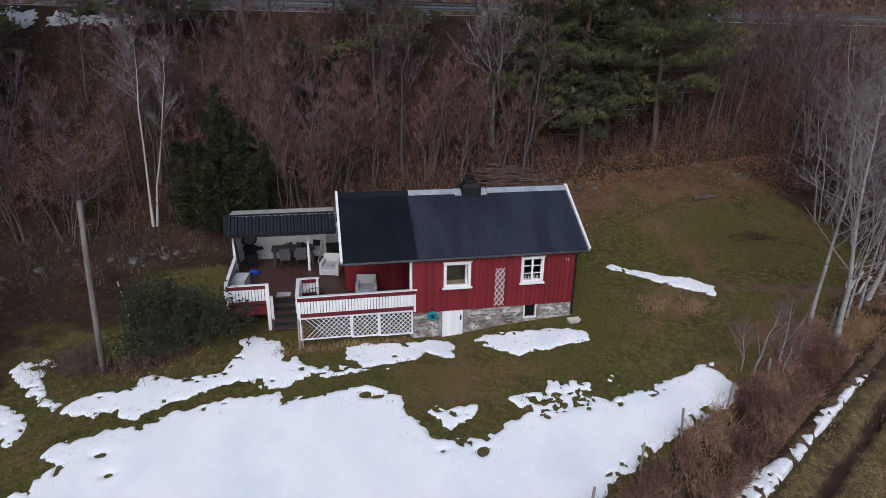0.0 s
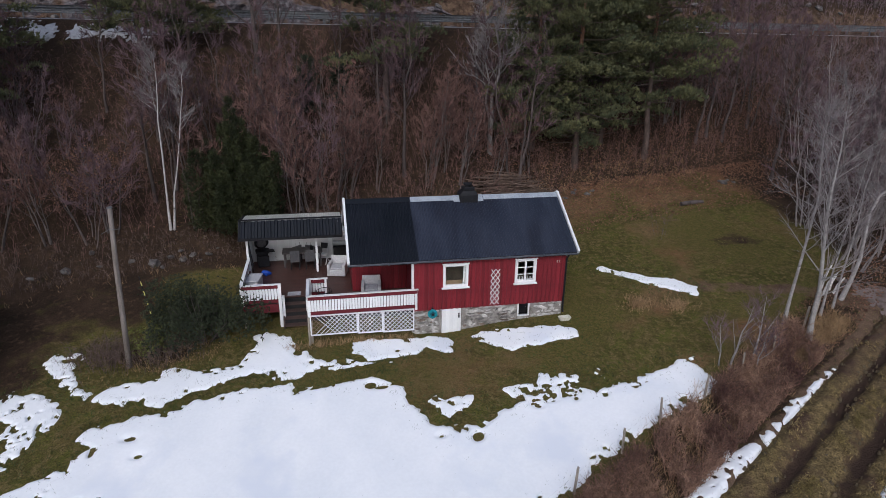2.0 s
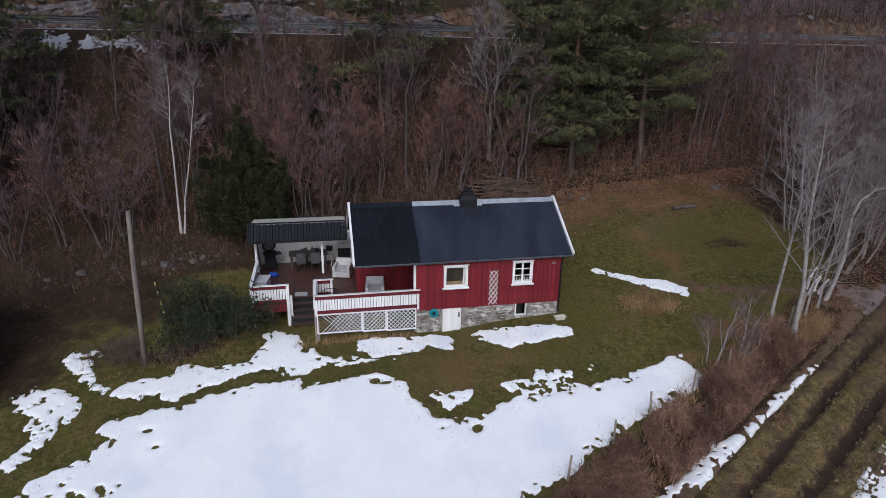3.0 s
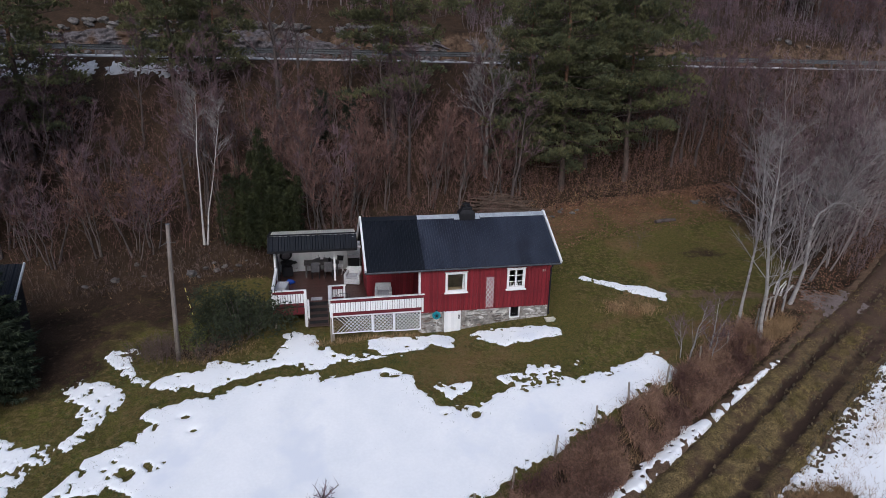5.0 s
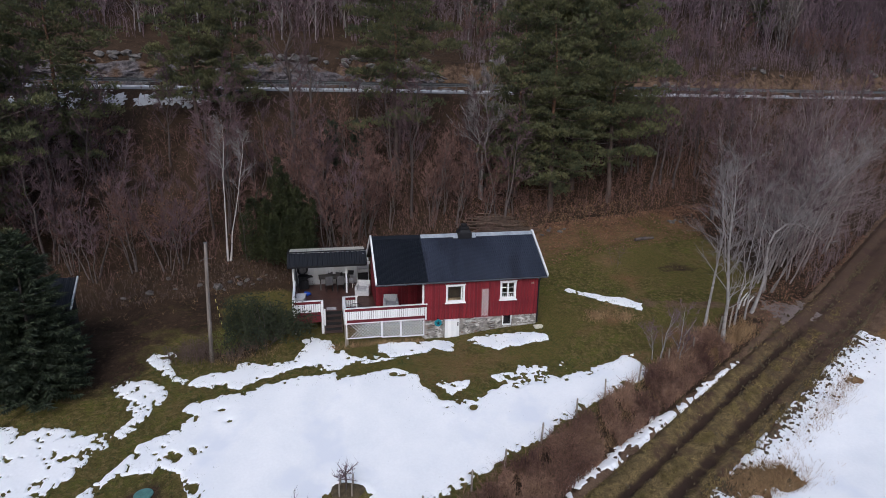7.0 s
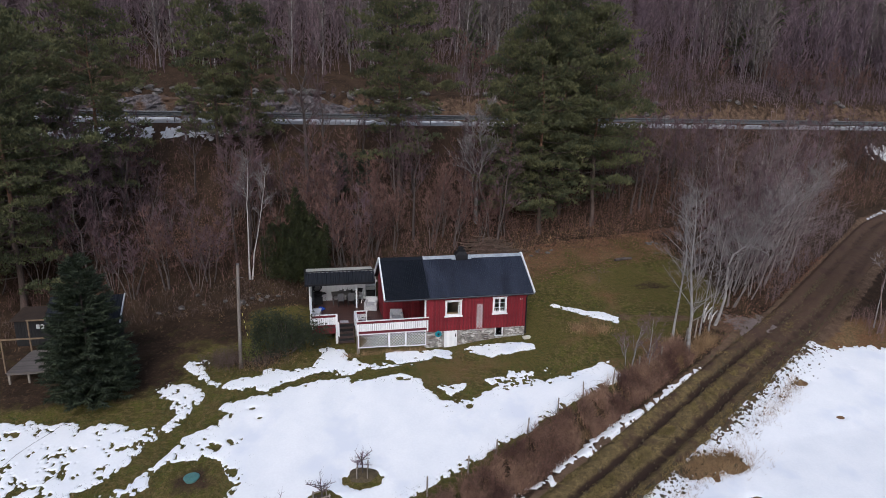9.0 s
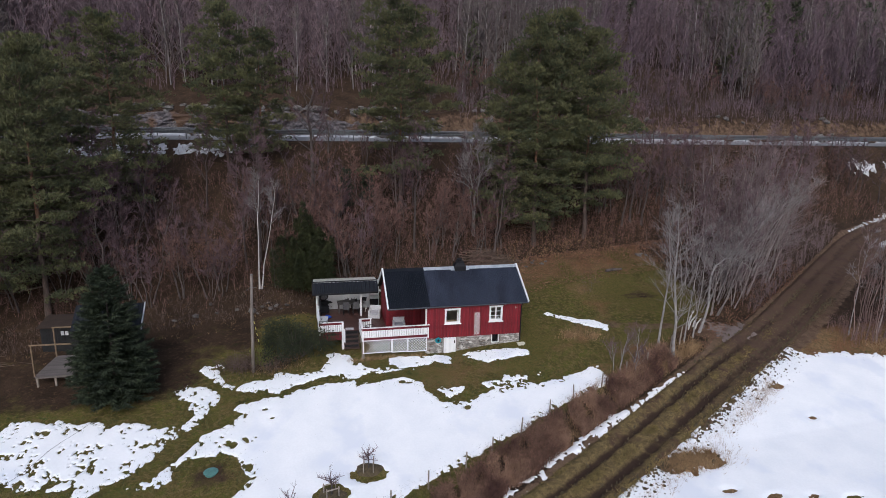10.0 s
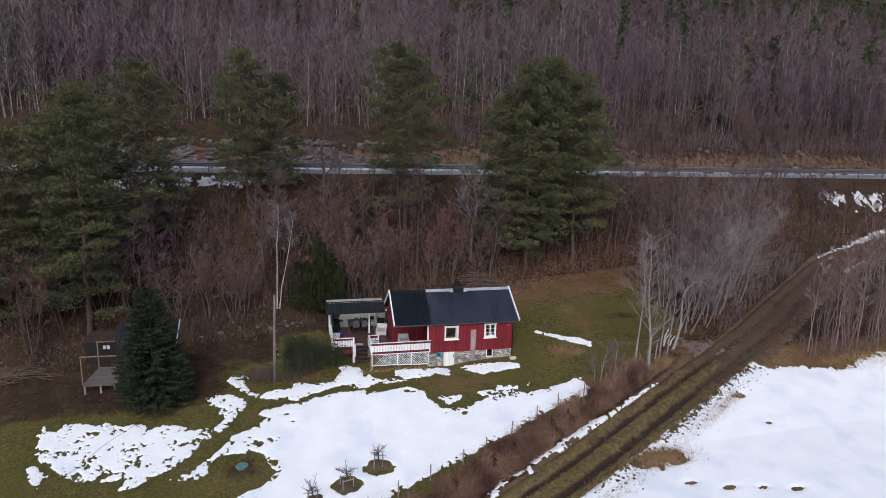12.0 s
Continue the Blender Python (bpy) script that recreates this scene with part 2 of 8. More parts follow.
def ground_material():
    """Grass, fallen leaves and bare soil by where each grows; leaf brown also paints shade on the left."""
    m = bpy.data.materials.new("winter_grass_litter_shade")
    m.use_nodes = True
    n, l = m.node_tree.nodes, m.node_tree.links
    b = n["Principled BSDF"]
    co = n.new("ShaderNodeTexCoord")
    att = n.new("ShaderNodeAttribute")
    att.attribute_name = "cover"
    sep = n.new("ShaderNodeSeparateColor")
    l.new(att.outputs["Color"], sep.inputs[0])

    def noise_tex(s, detail=5, rough=0.6):
        x = n.new("ShaderNodeTexNoise")
        x.inputs["Scale"].default_value, x.inputs["Detail"].default_value, x.inputs["Roughness"].default_value = s, detail, rough
        l.new(co.outputs["Object"], x.inputs["Vector"])
        return x.outputs[0]

    def ramp(src, lo, hi, a=0.0, c=1.0):
        x = n.new("ShaderNodeMapRange")
        x.inputs[1].default_value, x.inputs[2].default_value, x.inputs[3].default_value, x.inputs[4].default_value = lo, hi, a, c
        l.new(src, x.inputs[0])
        return x.outputs[0]

    def mix(fac, a, c, kind="MIX"):
        x = n.new("ShaderNodeMix")
        x.data_type, x.blend_type = "RGBA", kind
        for socket, value in ((x.inputs[0], fac), (x.inputs[6], a), (x.inputs[7], c)):
            if isinstance(value, (int, float)):
                socket.default_value = value
            elif isinstance(value, tuple):
                socket.default_value = (*value, 1)
            else:
                l.new(value, socket)
        return x.outputs[2]

    grass = mix(ramp(noise_tex(0.35), 0.38, 0.62), (0.062, 0.057, 0.016), (0.105, 0.080, 0.029))
    grass = mix(ramp(noise_tex(1.3), 0.44, 0.64), grass, (0.092, 0.092, 0.021))
    grass = mix(ramp(noise_tex(5.0), 0.47, 0.66), grass, (0.155, 0.116, 0.050))
    grass = mix(ramp(noise_tex(16.0), 0.52, 0.70), grass, (0.044, 0.038, 0.012))
    grass = mix(ramp(noise_tex(0.16), 0.50, 0.62), grass, mix(ramp(noise_tex(9.0), 0.4, 0.6), (0.118, 0.092, 0.032), (0.072, 0.070, 0.018)))
    dry = mix(ramp(noise_tex(1.1), 0.4, 0.6), (0.140, 0.090, 0.043), (0.200, 0.124, 0.064))
    dry = mix(ramp(noise_tex(0.5), 0.44, 0.58), dry, (0.162, 0.082, 0.042))
    dry = mix(ramp(noise_tex(6.0), 0.52, 0.68), dry, (0.075, 0.055, 0.022))
    dry = mix(ramp(noise_tex(19.0), 0.54, 0.68), dry, (0.19, 0.15, 0.075))
    edge3 = n.new("ShaderNodeMath")
    edge3.operation = "ADD"
    l.new(sep.outputs[2], edge3.inputs[0])
    l.new(ramp(noise_tex(0.6), 0.2, 0.8, -0.35, 0.35), edge3.inputs[1])
    grass = mix(ramp(edge3.outputs[0], 0.3, 0.7), grass, dry)
    litter_shade = mix(ramp(noise_tex(0.7), 0.35, 0.65), (0.029, 0.019, 0.013), (0.055, 0.035, 0.023))
    litter_shade = mix(ramp(noise_tex(4.0), 0.54, 0.72), litter_shade, (0.092, 0.058, 0.036))
    litter_shade = mix(ramp(noise_tex(1.6), 0.6, 0.75), litter_shade, (0.030, 0.028, 0.013))
    soil = mix(ramp(noise_tex(1.5), 0.35, 0.65), (0.088, 0.055, 0.037), (0.16, 0.108, 0.072))
    edge = n.new("ShaderNodeMath")
    edge.operation = "ADD"
    l.new(sep.outputs[0], edge.inputs[0])
    l.new(ramp(noise_tex(0.9), 0.2, 0.8, -0.35, 0.35), edge.inputs[1])
    col = mix(ramp(edge.outputs[0], 0.35, 0.65), grass, litter_shade)
    edge2 = n.new("ShaderNodeMath")
    edge2.operation = "ADD"
    l.new(sep.outputs[1], edge2.inputs[0])
    l.new(ramp(noise_tex(1.4), 0.2, 0.8, -0.3, 0.3), edge2.inputs[1])
    col = mix(ramp(edge2.outputs[0], 0.4, 0.6), col, soil)
    g = ramp(noise_tex(24, 4), 0.3, 0.7, 0.5, 1.5)
    comb = n.new("ShaderNodeCombineColor")
    for i in range(3):
        l.new(g, comb.inputs[i])
    col = mix(1.0, col, comb.outputs[0], "MULTIPLY")
    l.new(col, b.inputs["Base Color"])
    b.inputs["Roughness"].default_value = 0.95
    b.inputs["Specular IOR Level"].default_value = 0.1
    bp = n.new("ShaderNodeBump")
    bp.inputs["Strength"].default_value, bp.inputs["Distance"].default_value = 0.9, 0.06
    l.new(noise_tex(11, 5, 0.7), bp.inputs["Height"])
    l.new(bp.outputs[0], b.inputs["Normal"])
    return m


GROUND = ground_material()

# ---- building tools ----
def vnoise(x, y, size, seed=0):
    """Smooth value noise, 0 to 1, on arrays."""
    u, v = np.asarray(x, float) / size + 371.3 + seed * 17.7, np.asarray(y, float) / size + 913.7 + seed * 5.3
    i, j = np.floor(u), np.floor(v)
    a, b = u - i, v - j
    a, b = a * a * (3 - 2 * a), b * b * (3 - 2 * b)

    def lattice(p, q):
        w = np.sin(p * 127.1 + q * 311.7 + seed * 74.7) * 43758.5453
        return w - np.floor(w)

    return (lattice(i, j) * (1 - a) + lattice(i + 1, j) * a) * (1 - b) + (lattice(i, j + 1) * (1 - a) + lattice(i + 1, j + 1) * a) * b


def sstep(k):
    k = np.clip(k, 0, 1)
    return k * k * (3 - 2 * k)


class Geo:
    """Collects faces for one mesh."""

    def __init__(self):
        self.v, self.f, self.s, self.b = [], [], [], []

    def box(self, x0, x1, y0, y1, z0, z1):
        k = len(self.v)
        self.v += [(x, y, z) for z in (z0, z1) for x, y in ((x0, y0), (x1, y0), (x1, y1), (x0, y1))]
        self.f += [(k + 3, k + 2, k + 1, k), (k + 4, k + 5, k + 6, k + 7)] + [(k + i, k + (i + 1) % 4, k + 4 + (i + 1) % 4, k + 4 + i) for i in range(4)]
        return self

    def beam(self, p, q, w, t, up=(0, 0, 1)):
        """A bar from p to q, w wide across and t thick along up."""
        p, q = Vector(p), Vector(q)
        d = (q - p).normalized()
        side = d.cross(Vector(up))
        side = side.normalized() if side.length > 1e-4 else Vector((1, 0, 0))
        upv = side.cross(d)
        k = len(self.v)
        for c in (p, q):
            self.v += [tuple(c + side * a * w / 2 + upv * b * t / 2) for a, b in ((-1, -1), (1, -1), (1, 1), (-1, 1))]
        self.f += [(k, k + 1, k + 2, k + 3), (k + 7, k + 6, k + 5, k + 4)] + [(k + i, k + 4 + i, k + 4 + (i + 1) % 4, k + (i + 1) % 4) for i in range(4)]
        return self

    def tube(self, pts, radii, n=6, caps=True):
        k = len(self.v)
        pts = [Vector(p) for p in pts]
        for i, (p, r) in enumerate(zip(pts, radii)):
            d = (pts[min(i + 1, len(pts) - 1)] - pts[max(i - 1, 0)]).normalized()
            a = d.cross(Vector((0.31, 0.95, 0.07)) if abs(d.y) < 0.9 else Vector((1, 0, 0.1))).normalized()
            b = d.cross(a)
            self.v += [tuple(p + (a * math.cos(6.2832 * j / n) + b * math.sin(6.2832 * j / n)) * r) for j in range(n)]
        for i in range(len(pts) - 1):
            for j in range(n):
                s = k + i * n
                self.f.append((s + j, s + (j + 1) % n, s + n + (j + 1) % n, s + n + j))
        if caps:
            self.f += [tuple(range(k + n - 1, k - 1, -1)), tuple(range(k + (len(pts) - 1) * n, k + len(pts) * n))]
        return self

    def spike(self, p, q, r):
        """A three-sided thorn from p to its point q."""
        self.s.append((*p, *q, r))
        return self

    def blade(self, p, q, r):
        """A needle, leaf tip or finest twig: one narrow blade from p to q."""
        self.b.append((*p, *q, r))
        return self

    def plate(self, outline, y0, y1):
        """An outline of (x, z) made solid from y0 to y1."""
        k, n = len(self.v), len(outline)
        self.v += [(x, y0, z) for x, z in outline] + [(x, y1, z) for x, z in outline]
        self.f += [tuple(range(k, k + n)), tuple(range(k + 2 * n - 1, k + n - 1, -1))] + [(k + (i + 1) % n, k + i, k + n + i, k + n + (i + 1) % n) for i in range(n)]
        return self

    def arrays(self):
        """Points and triangles-or-quads with the thorns added."""
        v = np.array(self.v, float).reshape(-1, 3)
        f = list(self.f)
        if self.s:
            s = np.array(self.s, float)
            p, q, r = s[:, :3], s[:, 3:6], s[:, 6:7]
            d = q - p
            d /= np.linalg.norm(d, axis=1, keepdims=True) + 1e-9
            a = np.cross(d, np.array([0.36, 0.48, 0.8]))
            a /= np.linalg.norm(a, axis=1, keepdims=True) + 1e-9
            b = np.cross(d, a)
            w = np.stack([p + a * r, p + (-0.5 * a + 0.866 * b) * r, p + (-0.5 * a - 0.866 * b) * r, q], 1).reshape(-1, 3)
            k = len(v) + 4 * np.arange(len(s))
            f += np.stack([np.stack([k, k + 1, k + 3], 1), np.stack([k + 1, k + 2, k + 3], 1), np.stack([k + 2, k, k + 3], 1)], 1).reshape(-1, 3).tolist()
            v = np.vstack([v, w]) if len(v) else w
        if self.b:
            s = np.array(self.b, float)
            p, q, r = s[:, :3], s[:, 3:6], s[:, 6:7]
            d = q - p
            d /= np.linalg.norm(d, axis=1, keepdims=True) + 1e-9
            a = np.cross(d, np.array([0.36, 0.48, 0.8]))
            a /= np.linalg.norm(a, axis=1, keepdims=True) + 1e-9
            th = (np.arange(len(s)) * 2.3999)[:, None]
            a = a * np.cos(th) + np.cross(d, a) * np.sin(th)
            w = np.stack([p + a * r, p - a * r, q], 1).reshape(-1, 3)
            k = len(v) + 3 * np.arange(len(s))
            f += np.stack([k, k + 1, k + 2], 1).tolist()
            v = np.vstack([v, w]) if len(v) else w
        return v, f

    def mesh(self, name, material, bevel=0.0, smooth=False):
        v, f = self.arrays()
        me = bpy.data.meshes.new(name)
        me.from_pydata(v.tolist(), [], f)
        if bevel:
            bm = bmesh.new()
            bm.from_mesh(me)
            bmesh.ops.bevel(bm, geom=list(bm.edges), offset=bevel, segments=1, affect="EDGES", clamp_overlap=True)
            bm.to_mesh(me)
            bm.free()
        if smooth:
            me.shade_smooth()
        me.materials.append(material)
        me.update()
        return me


def thing(name, label, category, at=(0, 0, 0), turn=0, group="", kind=""):
    ob = tagged(new(name), label, category, group, kind)
    ob.matrix_basis = pose(*at, 0, 0, turn)
    return ob


def part(name, geo, material, parent, label="", bevel=0.0, smooth=False):
    ob = new(name, geo if isinstance(geo, bpy.types.Mesh) else geo.mesh(name, material, bevel, smooth))
    ob.parent = parent
    return tagged(ob, label)


def solid(name, geo, material, label, category, kind="", group="", bevel=0.0, smooth=False, at=(0, 0, 0), turn=0):
    ob = tagged(new(name, geo.mesh(name, material, bevel, smooth)), label, category, group, kind)
    ob.matrix_basis = pose(*at, 0, 0, turn)
    return ob


def grid_mesh(name, X, Y, Z, material, keep=None):
    """A sheet over a grid of points; keep: which cells stay."""
    r, c = X.shape
    idx = np.arange(r * c).reshape(r, c)
    quads = np.stack([idx[:-1, :-1], idx[:-1, 1:], idx[1:, 1:], idx[1:, :-1]], -1)
    quads = quads[keep] if keep is not None else quads.reshape(-1, 4)
    used = np.unique(quads)
    renum = np.zeros(r * c, int)
    renum[used] = np.arange(len(used))
    quads = renum[quads]
    me = bpy.data.meshes.new(name)
    me.vertices.add(len(used))
    me.vertices.foreach_set("co", np.stack([X, Y, Z], -1).reshape(-1, 3)[used].ravel())
    me.loops.add(quads.size)
    me.loops.foreach_set("vertex_index", quads.ravel())
    me.polygons.add(len(quads))
    me.polygons.foreach_set("loop_start", np.arange(0, quads.size, 4))
    me.update(calc_edges=True)
    me.validate()
    me.shade_smooth()
    me.materials.append(material)
    return me, used


# ---- the lie of the land ----
FOOT_X = (-60, -25, -8, 3, 9, 15, 24, 40, 52, 62, 80, 120)
FOOT_Y = (2.0, 3.5, 6.3, 8.0, 10.0, 12.5, 13.5, 16.0, 17.0, 17.8, 16.5, 14.0)
TRACK = ((-60, -50.0), (6.5, -14.4), (30, -1.6), (40, 4.8), (52, 12.4), (62, 16.2), (90, 19.5))


def lawn(x, y):
    v = np.where(y > -12, y, -12 + 16 * np.tanh((np.minimum(y, -12) + 12) / 32))
    return 0.1 + 0.2 * v + 1.53 * np.tanh(x / 34) - 0.25 * np.exp(-((x - 4.0) / 2.2) ** 2 - ((y + 0.6) / 1.2) ** 2)


def off_track(x, y):
    """Distance from the track's middle, positive on the house's side."""
    best, side = np.full(np.shape(x), 1e9), np.zeros(np.shape(x))
    for (ax, ay), (bx, by) in zip(TRACK, TRACK[1:]):
        dx, dy = bx - ax, by - ay
        k = np.clip(((x - ax) * dx + (y - ay) * dy) / (dx * dx + dy * dy), 0, 1)
        d = np.hypot(x - ax - k * dx, y - ay - k * dy)
        s = np.sign(dx * (y - ay) - dy * (x - ax))
        side = np.where(d < best, s, side)
        best = np.minimum(best, d)
    return best * side


def land(x, y):
    """The height of the ground before the track is cut into it."""
    x, y = np.asarray(x, float), np.asarray(y, float)
    f = np.interp(x, FOOT_X, FOOT_Y)
    zf = lawn(x, f)
    k = np.clip((y - f) / np.maximum(24.3 - f, 0.1), 0, 1)
    slope = zf + (12.9 - zf) * (0.8 * k + 0.2 * k * k)
    z = np.where(y <= f, lawn(x, y), slope)
    bump = 0.5 * (vnoise(x, y, 3.1, 1) - 0.5) + 0.22 * (vnoise(x, y, 1.1, 2) - 0.5)
    z = z + bump * sstep((y - f) / 1.5) * sstep((24.0 - y) / 1.0)
    z = np.where(y > 24.3, 12.9 + 3.2 * sstep((y - 34 + 1.2 * (vnoise(x, y, 5, 3) - 0.5)) / 2.6), z)
    up = np.maximum(y - 37, 0)
    z = z + 130 * np.tanh(up * 0.5 / 130) + 1.5 * (vnoise(x, y, 14, 4) - 0.5) * sstep(up / 8)
    return z


def ground_z(x, y):
    d = off_track(x, y)
    z = land(x, y)
    x, y = np.asarray(x, float), np.asarray(y, float)
    pad = sstep((x + 5.1) / 0.6) * sstep((9.7 - x) / 0.4) * sstep((y - 0.4) / 1.2) * sstep((7.4 - y) / 0.6)
    z = z * (1 - pad) + np.minimum(z, 0.85) * pad
    z = z - 0.36 * sstep((1.7 - np.abs(d - 0.25)) / 0.35) * (np.asarray(y) < 20)
    z = z - 0.4 * np.exp(-((d - 3.1) / 0.75) ** 2) * sstep((23.0 - np.asarray(x)) / 2.0)
    return z - 0.6 * np.exp(-((d - 2.75) / 0.5) ** 2) * sstep((np.asarray(x) - 26.4) / 1.2) * sstep((50 - np.asarray(x)) / 4)


def gz(x, y):
    return float(ground_z(np.array([x], float), np.array([y], float))[0])

# ---- ground, track, road ----
def spread(lo, hi, step, far):
    """Even steps from lo to hi, then ever longer ones out to far on both sides."""
    mid = list(np.arange(lo, hi + 1e-6, step))
    out, s = [], step
    p = hi
    while p < far:
        s *= 1.35
        p += s
        out.append(p)
    left, s, p = [], step, lo
    while p > -far:
        s *= 1.35
        p -= s
        left.append(p)
    return np.array(left[::-1] + mid + out)


def build_ground():
    xs, ys = spread(-34, 80, 0.5, 2600), spread(-22, 42, 0.5, 2600)
    X, Y = np.meshgrid(xs, ys)
    Z = ground_z(X, Y)
    me, used = grid_mesh("ground", X, Y, Z, GROUND)
    f = np.interp(X, FOOT_X, FOOT_Y)
    d = off_track(X, Y)
    litter_shade = sstep((Y - f + 1.6) / 2.2)
    litter_shade = np.maximum(litter_shade, 0.75 * sstep((2.5 - np.abs(d - 2.8)) / 1.4) * (X < 40))
    litter_shade = np.maximum(litter_shade, sstep((X - 24) / 4) * sstep((Y + 4) / 3))
    litter_shade = np.maximum(litter_shade, 0.95 * np.exp(-((X + 7.4) / 1.9) ** 2 - ((Y - 0.4) / 1.3) ** 2))
    # some fallen leaves, but mostly tree shade painted into the left lawn
    litter_shade = np.maximum(litter_shade, 0.72 * sstep((-6.5 - X) / 3) * sstep((Y - 0.3) / 3))
    litter_shade = np.maximum(litter_shade, 0.3 * np.exp(-((X - 13.0) / 5.5) ** 2 - ((Y - 9.0) / 4.2) ** 2))
    litter_shade = np.maximum(litter_shade, 0.34 * sstep((Y - f + 5.0) / 3.5) * sstep((X - 10) / 3) * (X < 32))
    # shade of the tall left-hand trees, put into the leaf cover
    litter_shade = np.maximum(litter_shade, 0.75 * sstep((-10 - X) / 3) * sstep((Y + 3.5) / 2.5))
    soil = 0.95 * np.exp(-((X - 24.4) / 2.4) ** 2 - ((Y + 2.3) / 1.6) ** 2) + 0.75 * sstep((2.6 - np.abs(d)) / 0.6)
    soil = np.maximum(soil, 0.55 * np.exp(-((Y - 35.2) / 1.3) ** 2))
    path = np.abs(Y - (0.5 - 0.21 * (X - 16.7)))
    soil = np.maximum(soil, 0.55 * sstep((1.1 - path) / 0.8) * sstep((X - 14) / 3) * (X < 25))
    litter_shade = np.maximum(litter_shade, 0.55 * sstep((1.25 - np.hypot((X - 21.3 + 0.5 * (Y - 4.3)) / 1.7, (Y - 4.3) / 0.75)) / 0.5))
    litter_shade = litter_shade * (1 - 0.25 * sstep((Y - 19.5) / 2.5) * (Y < 24.6) * (X < 40))
    litter_shade = np.maximum(litter_shade, 0.7 * np.exp(-((X + 10.1) / 1.5) ** 2 - ((Y + 8.8) / 1.1) ** 2))
    mott = 0.6 * vnoise(X, Y, 3.4, 31) + 0.4 * vnoise(X, Y, 1.3, 32)
    dry = 0.62 * sstep((X - 7.5) / 5) * sstep((Y + 9) / 4) * sstep((mott - 0.47) / 0.3)
    dry = np.maximum(dry, 0.95 * sstep((Y - f + 6.0) / 3.5) * sstep((X - 9) / 3) * (X < 32) * sstep((mott - 0.2) / 0.3))
    dry = np.maximum(dry, 0.9 * np.exp(-((X - 12.5) / 3.4) ** 2 - ((Y - 9.6) / 2.8) ** 2))
    dry = np.maximum(dry, 0.6 * np.exp(-((X - 13.8) / 1.6) ** 2 - ((Y + 0.6) / 0.6) ** 2))
    dry = np.maximum(dry, 0.45 * np.exp(-((X - 4) / 6) ** 2 - ((Y + 3) / 3) ** 2))
    dry = np.maximum(dry, sstep((1.5 - np.hypot((X - 14.6) / 2.4, (Y + 12.8) / 1.1)) / 0.4) * 1.3)
    dry = np.maximum(dry, sstep((Y - 19.5) / 2.5) * (Y < 25) * 0.4 * (X < 40))
    dry = np.maximum(dry, sstep((6.0 - np.abs(d + 3.0)) / 2.5) * 1.1)
    dry = np.maximum(dry, np.exp(-((Y - 38.5) / 2.0) ** 2))
    col = np.stack([litter_shade, np.clip(soil, 0, 1), dry, np.ones_like(X)], -1).reshape(-1, 4)[used]
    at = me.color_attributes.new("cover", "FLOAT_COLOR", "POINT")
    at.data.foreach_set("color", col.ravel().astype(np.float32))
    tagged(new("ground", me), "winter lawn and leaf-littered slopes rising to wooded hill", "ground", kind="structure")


build_ground()


def track_material():
    m = mat("rutted_track_soil", (0.095, 0.070, 0.033), (0.185, 0.136, 0.064), 3.4, 0.95, 0.9, 16, stain=(0.080, 0.050, 0.034), stain_scale=0.8, stain_at=0.52, step=0.09, gloss=0.1, grain=0.5)
    n, l = m.node_tree.nodes, m.node_tree.links
    att = n.new("ShaderNodeAttribute")
    att.attribute_name = "wheel"
    tex = n.new("ShaderNodeTexNoise")
    tex.inputs["Scale"].default_value = 1.6
    tex.inputs["Detail"].default_value = 6
    co = n.new("ShaderNodeTexCoord")
    l.new(co.outputs["Object"], tex.inputs["Vector"])
    add = n.new("ShaderNodeMath")
    add.operation = "ADD"
    l.new(att.outputs["Fac"], add.inputs[0])
    l.new(tex.outputs[0], add.inputs[1])
    mr = n.new("ShaderNodeMapRange")
    mr.inputs[1].default_value, mr.inputs[2].default_value = 0.72, 1.22
    l.new(add.outputs[0], mr.inputs[0])
    mx = n.new("ShaderNodeMix")
    mx.data_type = "RGBA"
    b = n["Principled BSDF"]
    old = b.inputs["Base Color"].links[0].from_socket
    worn = n.new("ShaderNodeAttribute")
    worn.attribute_name = "worn"
    base = n.new("ShaderNodeMix")
    base.data_type = "RGBA"
    l.new(worn.outputs["Fac"], base.inputs[0])
    l.new(old, base.inputs[6])
    base.inputs[7].default_value = (0.082, 0.051, 0.040, 1)
    l.new(mr.outputs[0], mx.inputs[0])
    l.new(base.outputs[2], mx.inputs[6])
    mx.inputs[7].default_value = (0.042, 0.027, 0.020, 1)
    l.new(mx.outputs[2], b.inputs["Base Color"])
    return m


